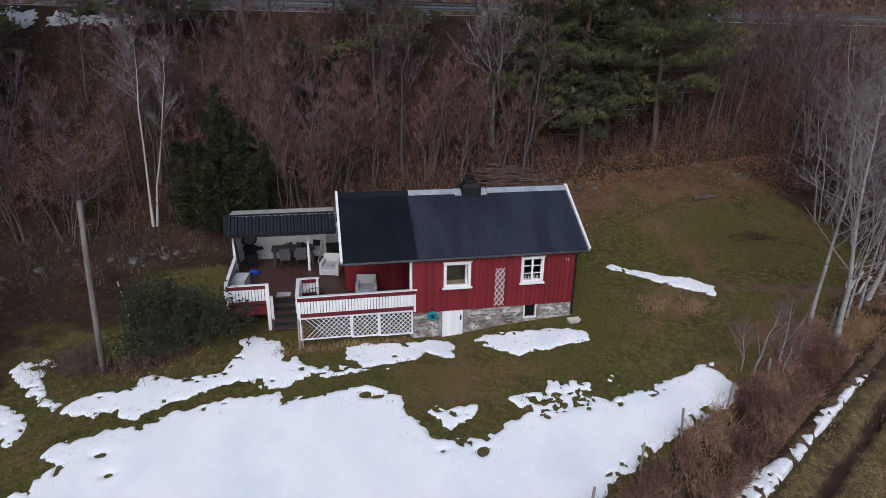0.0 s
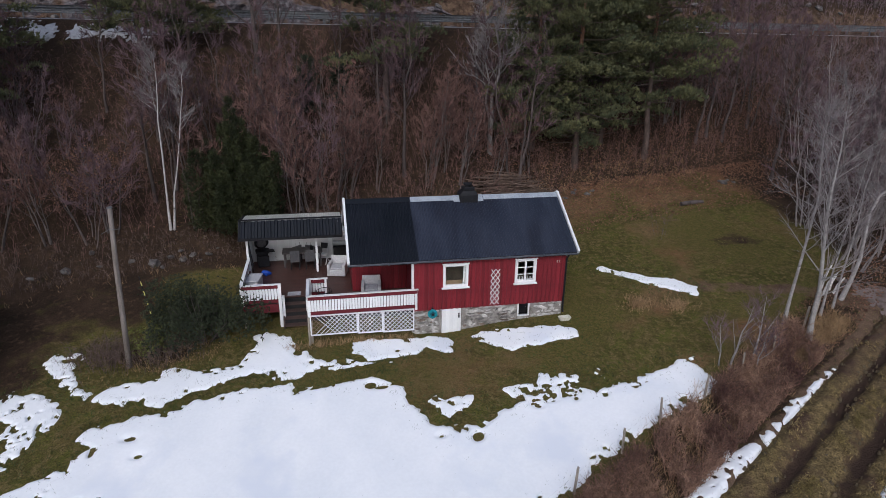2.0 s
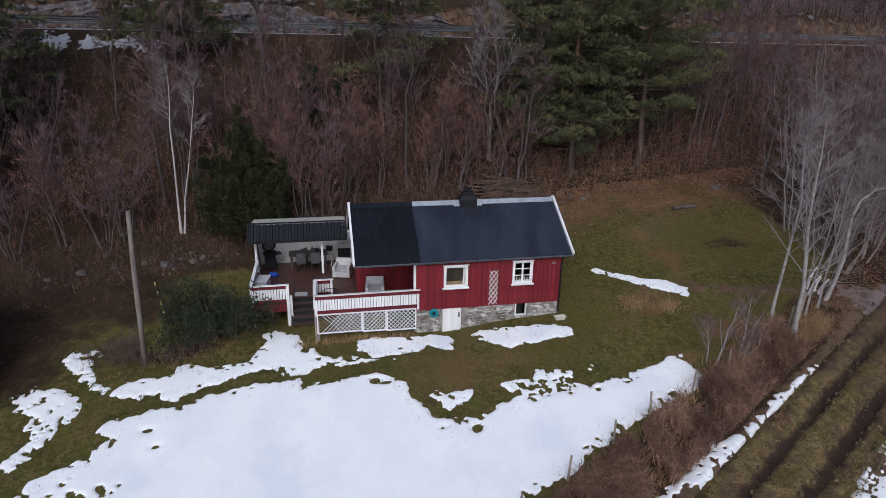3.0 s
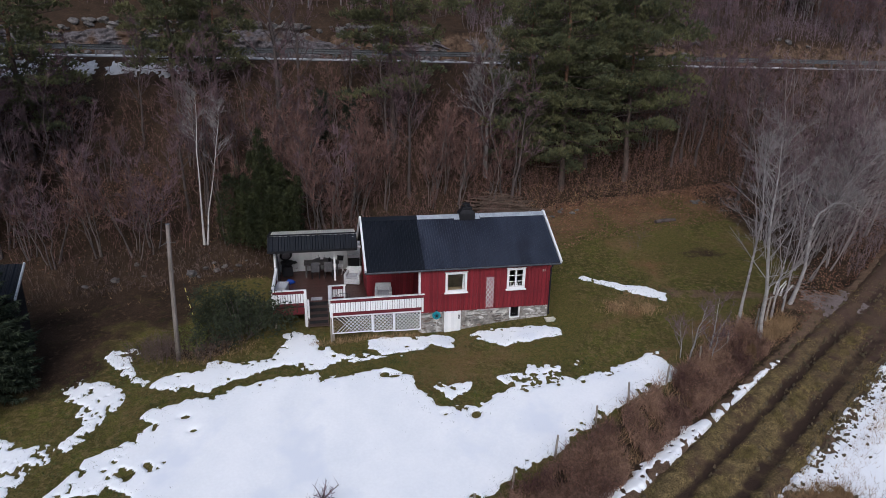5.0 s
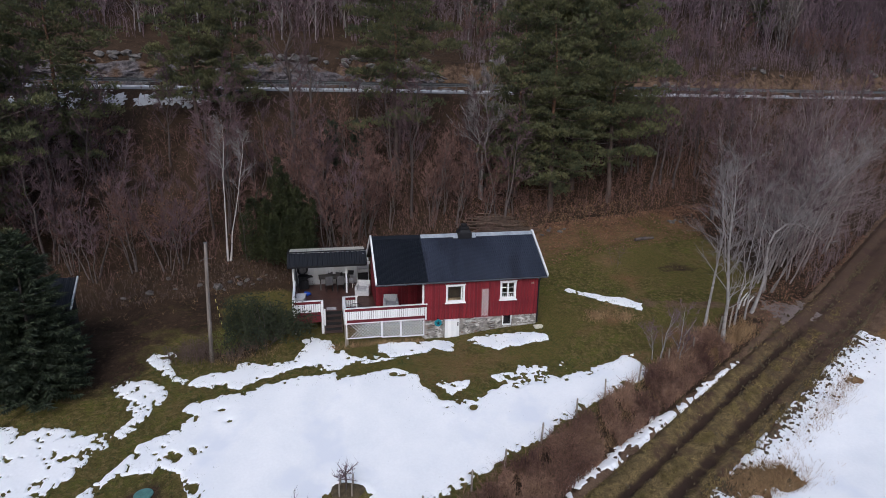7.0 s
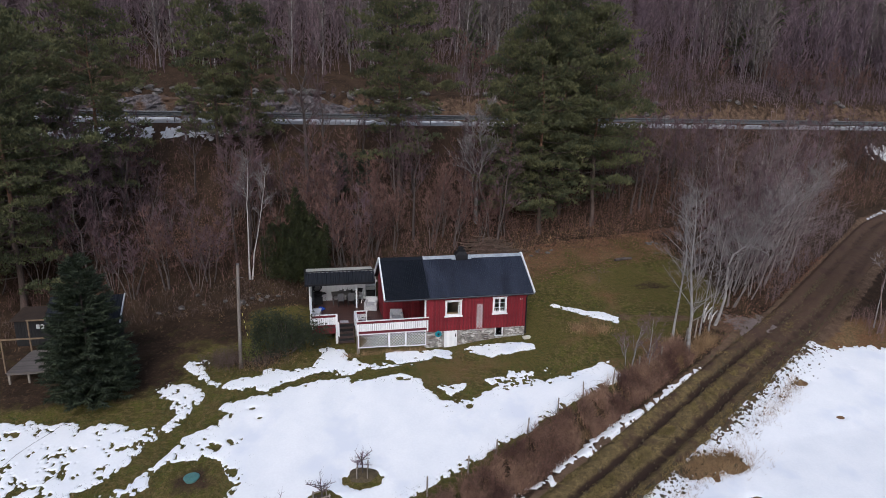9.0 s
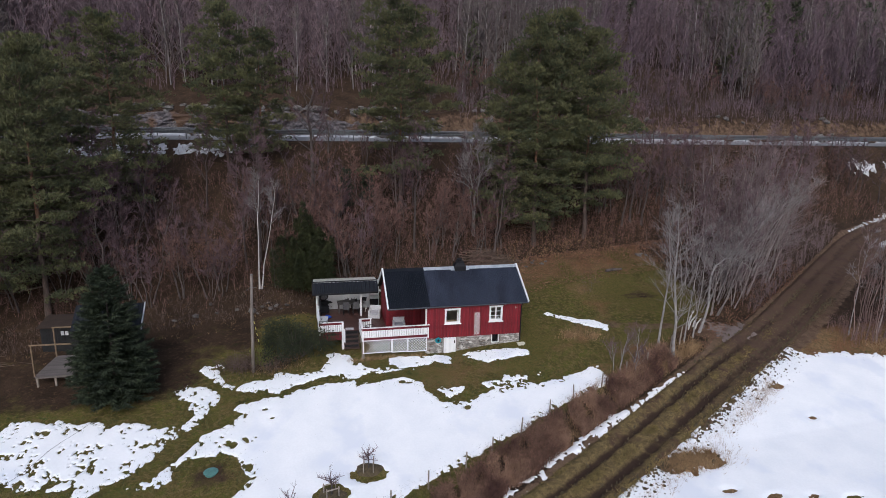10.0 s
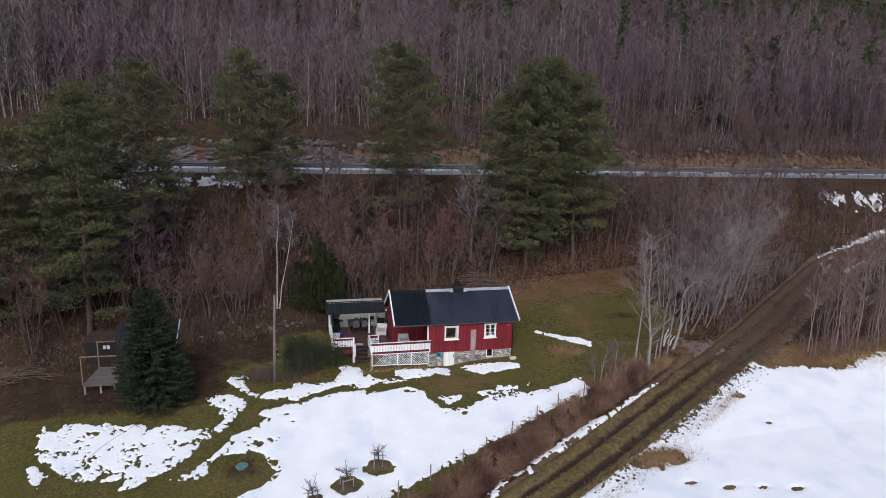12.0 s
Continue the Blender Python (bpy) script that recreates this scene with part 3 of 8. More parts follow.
def build_track():
    pts = []
    for (ax, ay), (bx, by) in zip(TRACK[:-1], TRACK[1:]):
        n = max(2, int(math.hypot(bx - ax, by - ay) / (0.09 if ax == 6.5 else 0.45)))
        pts += [(ax + (bx - ax) * i / n, ay + (by - ay) * i / n) for i in range(n)]
    P = np.array(pts)
    for _ in range(60):
        P[1:-1] = 0.25 * P[:-2] + 0.5 * P[1:-1] + 0.25 * P[2:]
    D = np.gradient(P, axis=0)
    D /= np.linalg.norm(D, axis=1, keepdims=True)
    N = np.stack([-D[:, 1], D[:, 0]], 1)
    across = np.linspace(-1.6, 2.05, 38)
    wob = 0.12 * (vnoise(P[:, 0], P[:, 1], 4, 5) - 0.5)
    X = P[:, :1] + N[:, :1] * across
    Y = P[:, 1:] + N[:, 1:] * across
    a = across[None, :] + wob[:, None]
    a = a + 0.10 * (vnoise(X, Y, 0.35, 8) - 0.5)
    rut = np.exp(-(np.abs(a - 0.82) / 0.22) ** 4) + np.exp(-(np.abs(a + 0.52) / 0.28) ** 4)
    rut = rut * (0.6 + 0.6 * vnoise(X, Y, 2.6, 7)) * (1 - 0.55 * sstep((X - 20) / 8))
    run = (X * 0.878 + Y * 0.478)
    cleat = 0.035 * np.sin(run * 26 + 9 * a) * (np.exp(-((a - 0.48) / 0.10) ** 2) + np.exp(-((a - 1.16) / 0.10) ** 2) + np.exp(-((a + 0.14) / 0.10) ** 2) + np.exp(-((a + 0.9) / 0.10) ** 2))
    hump = 0.05 * np.exp(-((a - 0.15) / 0.3) ** 2) + 0.07 * np.exp(-((a - 1.4) / 0.28) ** 2) + 0.06 * np.exp(-((a + 1.25) / 0.3) ** 2)
    Z = land(X, Y) + 0.05 + hump + cleat * (vnoise(X, Y, 1.1, 10) > 0.3) - 0.17 * rut + 0.06 * (vnoise(X, Y, 0.22, 9) - 0.5) * (1 - 0.7 * np.clip(rut, 0, 1)) - 0.26 * sstep((np.abs(across - 0.22)[None, :] - 1.3) / 0.5) + 0.07 * (vnoise(X, Y, 0.5, 6) - 0.5)
    me, used = grid_mesh("dirt_track", X, Y, Z, track_material())
    at = me.attributes.new("wheel", "FLOAT", "POINT")
    at.data.foreach_set("value", (rut * 0.85).ravel()[used].astype(np.float32))
    at = me.attributes.new("worn", "FLOAT", "POINT")
    at.data.foreach_set("value", (0.85 * sstep((X - 18 + 3 * vnoise(X, Y, 1.7, 12)) / 9)).ravel()[used].astype(np.float32))
    tagged(new("dirt_track", me), "muddy two-rut farm track with grassy middle", "track", kind="structure")


build_track()


def build_road():
    X, Y = np.meshgrid(spread(-60, 110, 4, 1500), np.array([24.6, 24.9, 26.6, 28.4, 30.2, 31.9, 32.2]))
    Z = 12.96 + np.array([-0.15, 0.0, 0.03, 0.05, 0.03, 0.0, -0.15])[:, None] + 0 * X
    me, _ = grid_mesh("road", X, Y, Z, ASPHALT)
    tagged(new("road", me), "damp grey two-lane asphalt road along the hillside", "road", kind="structure")
    for yy in (25.15, 31.65):
        rail = thing("guard_rail", "galvanised steel guard rail on posts beside the road", "guard rail", (0, yy, 13.0), group="road guard rails")
        g = Geo()
        s = 1 if yy < 28 else -1
        prof = ((0, 0.50), (0.05, 0.55), (0.05, 0.60), (0, 0.65), (0.05, 0.70), (0.05, 0.76), (0, 0.82))
        for x0 in range(-60, 112, 4):
            g, k = Geo(), 0
            g.v += [(x, s * a + dd, z) for x in (x0, x0 + 4.0) for dd in (0, -0.012) for a, z in prof]
            n = len(prof)
            for base in (0, n):
                g.f += [(k + base + i, k + 2 * n + base + i, k + 2 * n + base + i + 1, k + base + i + 1) for i in range(n - 1)]
            part("rail", g, ZINC, rail)
        pm = Geo().box(-0.05, 0.05, -0.05 * s - 0.04, -0.05 * s + 0.04, -0.4, 0.8).mesh("post", ZINC)
        for x0 in range(-60, 112, 4):
            part("post", pm, ZINC, rail).location = (x0, 0, 0)


build_road()


def rock_cutting():
    """The blasted rock face behind the road, broken into ribs and ledges."""
    X, V = np.meshgrid(np.arange(-40, 16.1, 0.35), np.linspace(0, 1, 13))
    tall = 2.6 * sstep((X + 40) / 8) * sstep((16 - X) / 7) * (0.6 + 0.6 * vnoise(X, 0 * X, 5, 51)) + 0.3
    ledge = np.round((V + 0.25 * vnoise(X, V * 4, 1.5, 52)) * 5) / 5
    Y = 33.9 + 1.5 * ledge + 1.1 * (vnoise(X, V * 3, 1.3, 53) - 0.5) + 0.5 * (vnoise(X, V * 6, 0.6, 54) - 0.5)
    Z = 12.7 + V * tall + 0.4 * (vnoise(X, V * 5, 0.8, 55) - 0.5)
    Y[-1], Z[-1] = 37.4, land(X[-1], Y[-1] * 0 + 37.4) - 0.5
    me, _ = grid_mesh("rock_face", X, Y, Z, CUT_ROCK)
    me.shade_flat()
    tagged(new("rock_face", me), "blasted grey rock cutting behind the road", "rock face", kind="structure")


rock_cutting()


# ---- snow ----
def inside_depth(X, Y, poly):
    """How far each point lies inside an outline, in metres (outside: minus)."""
    best, ins = np.full(X.shape, 1e9), np.zeros(X.shape, bool)
    for (ax, ay), (bx, by) in zip(poly, poly[1:] + poly[:1]):
        dx, dy = bx - ax, by - ay
        k = np.clip(((X - ax) * dx + (Y - ay) * dy) / (dx * dx + dy * dy + 1e-9), 0, 1)
        best = np.minimum(best, np.hypot(X - ax - k * dx, Y - ay - k * dy))
        if ay != by:
            cross = ((ay > Y) != (by > Y)) & (X < dx * (Y - ay) / dy + ax)
            ins ^= cross
    return np.where(ins, best, -best)


SNOW_EDGE = []


def snow_patch(poly, label, step=0.07, ragged=0.2, depth=0.08, holes=(), seed=0, base=ground_z, thin=(), melt=0.60, hole=0.24, snow=None, grow=0.0):
    """A sheet of old snow: a finely frayed rim, bare spots where it has worn thin (ellipses of x, y, rx, ry, wear), and round holes."""
    poly = list(poly)
    SNOW_EDGE.extend(zip(poly, poly[1:] + poly[:1]))
    px, py = [p[0] for p in poly], [p[1] for p in poly]
    X, Y = np.meshgrid(np.arange(min(px) - 0.5, max(px) + 0.5, step), np.arange(min(py) - 0.5, max(py) + 0.5, step))
    m = inside_depth(X, Y, poly) + grow
    rough = ragged * (0.8 * (vnoise(X, Y, 1.1, 11 + seed) - 0.5) + 0.9 * (vnoise(X, Y, 0.42, 12 + seed) - 0.5) + 0.9 * (vnoise(X, Y, 0.17, 13 + seed) - 0.5))
    bare = 0.40 * vnoise(X, Y + 0.5 * X, hole, 14 + seed) + 0.38 * vnoise(X, Y, hole * 3.1, 15 + seed) + 0.22 * vnoise(X, Y, hole * 0.55, 17 + seed)
    wear = 0.55 * sstep((0.55 - m) / 0.5)
    for hx, hy, rx, ry, much in thin:
        wear = np.maximum(wear, much * sstep((1.25 - np.hypot((X - hx) / rx, (Y - hy) / ry)) / 0.5))
    gone = sstep((bare - melt + 0.14 * (wear - 0.55)) / 0.05) * sstep(wear / 0.25)
    m = np.minimum(m, 0.5) + rough - 0.75 * gone
    for hx, hy, rx, ry in holes:
        m = np.minimum(m, (np.hypot((X - hx) / rx, (Y - hy) / ry) - 1) * min(rx, ry) + min(1.0, 2.2 * min(rx, ry)) * rough)
    Z = base(X, Y) + np.clip(m * 0.55, -0.08, depth * 0.75) + 0.03 * (vnoise(X, Y, 1.7, 16) - 0.5) * (m > 0.2)
    low = m < -0.16
    keep = ~(low[:-1, :-1] & low[1:, :-1] & low[:-1, 1:] & low[1:, 1:])
    me, _ = grid_mesh("snow_patch", X, Y, Z, snow or SNOW, keep)
    return tagged(new("snow_patch", me), label, "snow", group="snow patches", kind="stuff")


# small melt holes crowded in the worn corner of the lawn's snow
pock = random.Random(38)
POCKS = [(pock.gauss(7.1, 0.75), pock.gauss(-4.85, 0.28), pock.uniform(0.05, 0.17), pock.uniform(0.04, 0.09)) for _ in range(46)]
snow_patch([(-10.2, -10.9), (-8.9, -10.4), (-8.2, -9.3), (-8.9, -7.8), (-9.6, -7.4), (-11.3, -7.3), (-12, -8.2), (-11.8, -8.9), (-12.2, -9.2), (-14.3, -9), (-12.8, -8.3), (-11.1, -6.4), (-10.9, -5.8), (-9.4, -5), (-9, -4.4), (-9.3, -4), (-9.3, -3.7), (-8.8, -3.4), (-3.9, -2.5), (-2.4, -2.6), (-2.1, -2.9), (-1.4, -2.8), (-1.1, -3), (0.7, -2.7), (1.6, -3.4), (2.4, -5.5), (4.2, -5.8), (4.9, -5.3), (5.8, -5), (5.5, -4.3), (6.8, -4.1), (7.1, -3.7), (8.6, -4.1), (8.4, -4.7), (8.9, -5.1), (9.3, -4.8), (10.4, -4.8), (13.8, -3.8), (13.4, -4.4), (13.7, -5.7), (9.2, -7.3), (7.1, -8.5), (-1.6, -12.4), (-4.5, -14.2), (-9, -16.5), (-12, -15.5)],
           "broad sheet of melting snow over the sloping lawn",
           thin=((6.6, -4.9, 0.9, 0.7, 1.25), (8.0, -4.6, 0.8, 0.6, 1.35), (-12.9, -8.7, 1.5, 0.8, 1.3), (-10.3, -6.6, 1.3, 0.8, 0.75), (-8.3, -6.4, 0.4, 0.4, 1.0), (-8.3, -8.8, 0.5, 0.5, 1.0), (-8.8, -4.5, 0.6, 0.4, 0.8), (12.2, -4.4, 1.6, 0.35, 0.9)),
           holes=((-2.25, -10.2, 0.9, 0.55), (-4.15, -11.2, 0.85, 0.6), (3.99, -6.32, 0.2, 0.18), (2.74, -6.06, 0.09, 0.05), (0.57, -3.17, 0.24, 0.17), (0.98, -3.37, 0.24, 0.09), (-7.66, -4.21, 0.2, 0.1), (-7.23, -5.03, 0.14, 0.08), (-6.0, -12.1, 0.6, 0.5), *POCKS))
snow_patch([(-9.5, -2.1), (-9.2, -1.7), (-8.9, -1.4), (-8.4, -1.3), (-7.9, -1.5), (-7.2, -1.3), (-7.4, -1), (-7, -0.8), (-6.5, -1), (-6, -1.2), (-5.3, -1.1), (-4.4, -1.1), (-4.2, -0.6), (-4, -0.4), (-3.8, 0.1), (-4, 0.6), (-3.5, 0.8), (-3.3, 0.8), (-3, 0.4), (-2.5, 0.3), (-2.2, -0.2), (-2.2, -0.9), (-1.8, -0.8), (-1.5, -1.2), (-0.9, -1.6), (-0.2, -1.5), (0.3, -1.8), (1.4, -1.9), (1.8, -2.1), (0.5, -2), (-1.7, -2.1), (-2.2, -2.4), (-3.1, -2.1), (-3.4, -1.8), (-3.8, -1.7), (-4.2, -1.9), (-4.7, -2), (-5.4, -2.3), (-6, -2.3), (-6.3, -2.6), (-6.7, -2.7), (-6.9, -2.9), (-7.7, -2.5), (-8.1, -2.4), (-8.3, -2.6), (-8.8, -2.4)], "tongue of old snow below the deck steps", step=0.06, ragged=0.16, seed=1, thin=((-1.2, -1.6, 1.0, 0.5, 0.85), (-2.6, 0.1, 0.4, 0.4, 0.9)))
snow_patch([(-0.02, -0.52), (1.1, -0.51), (2.43, -0.55), (3.56, -0.53), (3.99, -0.65), (4.31, -1.07), (4.09, -1.84), (3.56, -1.64), (3.09, -1.23), (2.82, -1.52), (2.26, -1.68), (1.62, -1.69), (0.97, -1.82), (0.55, -1.9), (0.42, -1.49), (0.08, -1.18)], "snow slid off the roof before the lattice", step=0.05, melt=0.66, ragged=0.13, depth=0.08, seed=2)
snow_patch([(5.01, -0.81), (5.62, -0.63), (6.52, -0.74), (7.87, -0.97), (8.79, -1.08), (9.62, -1.41), (9.53, -1.99), (8.9, -1.97), (8.05, -2.05), (7.42, -2.2), (6.5, -2.24), (6.13, -2), (5.78, -1.65), (5.36, -1.41)], "snow slid off the roof below the stone wall", step=0.05, ragged=0.13, depth=0.08, seed=3, thin=((9.3, -1.6, 0.35, 0.3, 0.7),), melt=0.66)
snow_patch([(2.47, -4.36), (2.76, -4.16), (2.98, -4.05), (3.21, -4.36), (3.61, -4.34), (4.29, -4.38), (4.27, -4.68), (3.97, -4.85), (3.85, -5.13), (3.52, -5.12), (3.21, -5.23), (2.79, -5.02), (2.71, -4.71)], "small island of snow on the grass", step=0.05, ragged=0.2, seed=4, thin=((3.4, -4.6, 1.0, 0.6, 0.8),))
snow_patch([(9.12, -3.76), (9.3, -3.75), (9.39, -4.05), (9.86, -4.08), (9.72, -4.35), (9.43, -4.31), (9.11, -4.07)], "scattered snow crumbs on the melting lawn", step=0.04, ragged=0.3, depth=0.05, seed=24, thin=((9.4, -4.0, 0.7, 0.5, 1.6),), hole=0.16)
snow_patch([(-22.5, -3.6), (-22.5, -2.8), (-21.5, -3.5), (-21.3, -2.8), (-20.5, -2.8), (-19.4, -3.3), (-18.9, -3.1), (-17.8, -3.6), (-17.2, -3.5), (-16.2, -3.8), (-14.8, -4), (-14.1, -4.1), (-13.5, -4.7), (-12.8, -4.7), (-12.1, -4.8), (-11.7, -4.2), (-11.4, -4), (-11.6, -3.6), (-12, -3.4), (-11.9, -2.8), (-12.7, -2.3), (-13, -1.6), (-12.4, -1.1), (-11.7, -1.3), (-10.9, -1.8), (-10.2, -2.9), (-10.6, -3.4), (-11, -4), (-11.3, -4.7), (-11.8, -5.1), (-12.4, -5.7), (-12.9, -6.6), (-13.4, -7.3), (-14.2, -8), (-15, -8.5), (-15.6, -9), (-16.6, -9.2), (-16.4, -8.4), (-17.1, -8.5), (-18, -8.2), (-18.4, -8.1), (-19.1, -7.9), (-19.9, -7.6), (-20.8, -6.5), (-21.4, -6.1), (-21.9, -5.2)],
           "ragged snow sheet on the lawn by the spruce", step=0.06, ragged=0.26, seed=5, thin=((-20.3, -5.6, 1.9, 2.2, 0.62), (-18.2, -7.4, 2.4, 0.9, 0.75), (-13.2, -5.6, 0.9, 0.7, 1.1), (-11.8, -2.6, 1.2, 1.2, 0.75), (-16.0, -5.2, 5.5, 2.8, 0.2)), hole=0.17)
snow_patch([(-22.02, -6.53), (-21.68, -6.46), (-20.85, -7.4), (-20.9, -7.81), (-20.84, -8.36), (-21.43, -7.51)], "small ragged snow remnant on grass", step=0.06, ragged=0.3, seed=6, thin=((-21.3, -7.4, 1.0, 1.2, 1.0),))
snow_patch([(-11.66, 0.32), (-11.33, 0.89), (-10.61, 0.62), (-10.56, -0.42), (-10.17, -1.63), (-9.6, -1.72), (-10.27, -1.27), (-10.79, -0.91), (-11.21, -0.44)], "ragged snow remnant beside the utility pole", step=0.05, ragged=0.26, seed=7, grow=0.16, thin=((-11.0, 0.1, 1.0, 1.0, 0.6),), hole=0.18)
snow_patch([(12.35, 2.83), (12.86, 3.05), (13.33, 2.53), (14, 2.16), (14.87, 1.67), (15.7, 1.38), (16.6, 0.54), (16.16, -0.14), (15.58, 0.27), (14.65, 0.8), (14.11, 1.33), (13.76, 1.72), (13.14, 2.16)], "narrow strip of snow across the side lawn", step=0.06, melt=0.72, ragged=0.14, seed=8)
snow_patch([(-4, -21.5), (7.8, -14.9), (12.9, -12.5), (17.2, -10.6), (22.4, -7.6), (25.3, -5.6), (29.7, -5.2), (35.0, -6.3), (38.2, -4.9), (44, -4.6), (50, -4.7), (50, -22), (-4, -24)],
           "wide snow-covered field beyond the track", step=0.14, ragged=0.45, depth=0.1, seed=9,
           holes=((13.6, -12.7, 1.9, 0.85), (15.5, -12.8, 1.2, 0.65), (15.2, -15.2, 0.42, 0.16), (17.0, -16.0, 0.42, 0.16), (18.8, -16.4, 0.38, 0.15), (20.7, -16.9, 0.4, 0.12), (24.0, -8.0, 0.45, 0.25), (23.9, -11, 0.2, 0.12)))
snow_patch([(49.3, -4.7), (90, -6), (90, -48), (-20, -48), (-4.2, -21.9), (-2, -22.8), (49.3, -21.2)], "far snow-covered field", step=0.5, ragged=0.6, depth=0.1, seed=29)
snow_patch([(4.8, -11.9), (5.6, -12.1), (6.5, -12), (6.6, -11.4), (7.1, -10.8), (7.8, -10.4), (8.4, -10.6), (9, -10.2), (9.8, -9.6), (10.6, -9.5), (11.6, -8.7), (13, -8.2), (14, -8.1), (14.6, -7.7), (15.5, -7.2), (16.8, -6.7), (17.2, -6.6), (16.2, -7.1), (14.9, -7.7), (14.1, -8.1), (12.9, -8.8), (12, -9.1), (10.9, -9.5), (10.1, -10), (9.4, -10.2), (8.5, -10.7), (7.8, -10.8), (7.1, -11.3), (6.2, -12), (5.3, -12.3), (4.8, -12.4), (3.8, -13.5)], "broken strip of snow along the track's edge", step=0.05, ragged=0.4, depth=0.055, seed=10, grow=0.13, hole=0.26, thin=((10.5, -9.6, 8.0, 5.0, 0.75),))
snow_patch([(17.3, -6.4), (18.6, -5.85), (20.0, -5.3), (21.2, -4.7), (21.2, -5.0), (20.1, -5.6), (18.7, -6.25), (17.5, -6.75)], "broken crumbs of snow along the track's ditch", step=0.05, ragged=0.35, depth=0.06, seed=18, grow=0.1, thin=((19.2, -5.7, 3.0, 1.5, 0.9),), hole=0.3)
snow_patch([(4, -17.3), (12, -12.75), (18, -9.45), (24, -6.15), (28, -4.1), (28.6, -5.3), (24.5, -7.4), (18.6, -10.9), (12.6, -14.2), (5, -18.4)], "crumbled dirty snow on the track's field verge", step=0.055, ragged=0.35, depth=0.06, seed=20, thin=((16.0, -11.4, 18.0, 12.0, 1.5),), hole=0.2, holes=((13.7, -12.7, 1.7, 0.75), (15.5, -12.8, 1.1, 0.6)))
snow_patch([(-60, 32.4), (-20, 32.4), (3, 32.4), (12, 32.5), (40, 32.4), (110, 32.4), (110, 33.9), (60, 33.7), (30, 33.5), (12, 33.6), (3, 34.1), (-20, 34.1), (-60, 34.0)], "ploughed snow bank along the road's far side", step=0.25, ragged=0.7, depth=0.3, seed=11, thin=((20, 33.2, 140, 3, 1.0),), hole=0.9, snow=DIRTY_SHADED_SNOW)
# snow below the road: the trees' shade is put into its grey colour
snow_patch([(-15.6, 22.0), (-15.2, 23.3), (-9.6, 23.9), (-12.4, 22.9)], "snow patch in a clearing below the road", step=0.2, ragged=0.6, depth=0.08, seed=12, thin=((-12.5, 23, 5, 2, 1.2),), hole=0.4, snow=DIRTY_SHADED_SNOW)
snow_patch([(-31, 21.9), (-16, 22.6), (-8.6, 23.2), (-8.6, 23.9), (-20, 23.8), (-31, 23.5)], "broken strip of snow on the verge below the road", step=0.16, ragged=0.6, depth=0.1, seed=33, thin=((-20, 23, 14, 2, 1.2),), hole=0.4, snow=DIRTY_SHADED_SNOW)
snow_patch([(-26, 22.3), (-19, 22.8), (-18, 23.8), (-26, 23.9)], "snow patch in a clearing below the road", step=0.2, ragged=0.8, depth=0.08, seed=13, thin=((-22, 23, 6, 2, 1.2),), hole=0.4, snow=DIRTY_SHADED_SNOW)
snow_patch([(52.5, 14.6), (56.6, 16.7), (60.6, 18.1), (64.6, 18.9), (67, 19.3), (66.7, 19), (63.6, 18.4), (60, 17.5), (56.4, 16), (51.8, 13.8)], "strip of thin old snow beside the bending track", step=0.1, ragged=0.25, depth=0.04, seed=15, thin=((60, 17, 12, 6, 1.0),), hole=0.3, snow=DIRTY_SHADED_SNOW)
snow_patch([(52.4, 10.9), (55.5, 13.1), (58.5, 14.5), (57.3, 12.9), (54.2, 11.3), (51.8, 10)], "strip of thin old snow beside the bending track", step=0.1, ragged=0.25, depth=0.04, seed=16, thin=((55, 12.5, 8, 5, 1.0),), hole=0.3, snow=DIRTY_SHADED_SNOW)
snow_patch([(59.3, 22.6), (62.3, 23), (67, 23.2), (70.1, 22.8), (68.6, 21.2), (65.3, 21.2), (62.2, 21.8), (59.8, 22.1)], "thin dirty snow on the open ground below the road", step=0.15, ragged=0.8, depth=0.07, seed=17, thin=((66, 21, 16, 6, 1.5),), hole=0.7, snow=DIRTY_SHADED_SNOW)


MUD = [(24.2, -0.4), (25.5, -0.9), (26.4, -1.5), (26.8, -2.3), (25.3, -2.9), (24.2, -3.1), (23.9, -2.5), (23.6, -1.5)]


def mud_puddle():
    wet = mat("wet_pale_mud", (0.135, 0.102, 0.090), (0.195, 0.155, 0.142), 1.4, 0.5, 0.6, 14, stain=(0.085, 0.058, 0.044), stain_scale=1.8, stain_at=0.5, gloss=0.45)
    X, Y = np.meshgrid(np.arange(21.8, 29.0, 0.08), np.arange(-5.0, 2.0, 0.08))
    m = inside_depth(X, Y, MUD)
    m = np.minimum(m, off_track(X, Y) - 1.2) + 0.9 * (vnoise(X, Y, 0.9, 41) - 0.5) + 0.8 * (vnoise(X, Y, 0.3, 42) - 0.5) + 0.7 * (vnoise(X, Y, 0.15, 43) - 0.5)
    Z = land(X, Y) + np.clip(0.1 * m, -0.05, 0.03)
    low = m < -0.25
    keep = ~(low[:-1, :-1] & low[1:, :-1] & low[:-1, 1:] & low[1:, 1:])
    me, _ = grid_mesh("mud_puddle", X, Y, Z, wet, keep)
    tagged(new("mud_puddle", me), "pale wet mud where the path meets the track", "mud", kind="stuff")


mud_puddle()


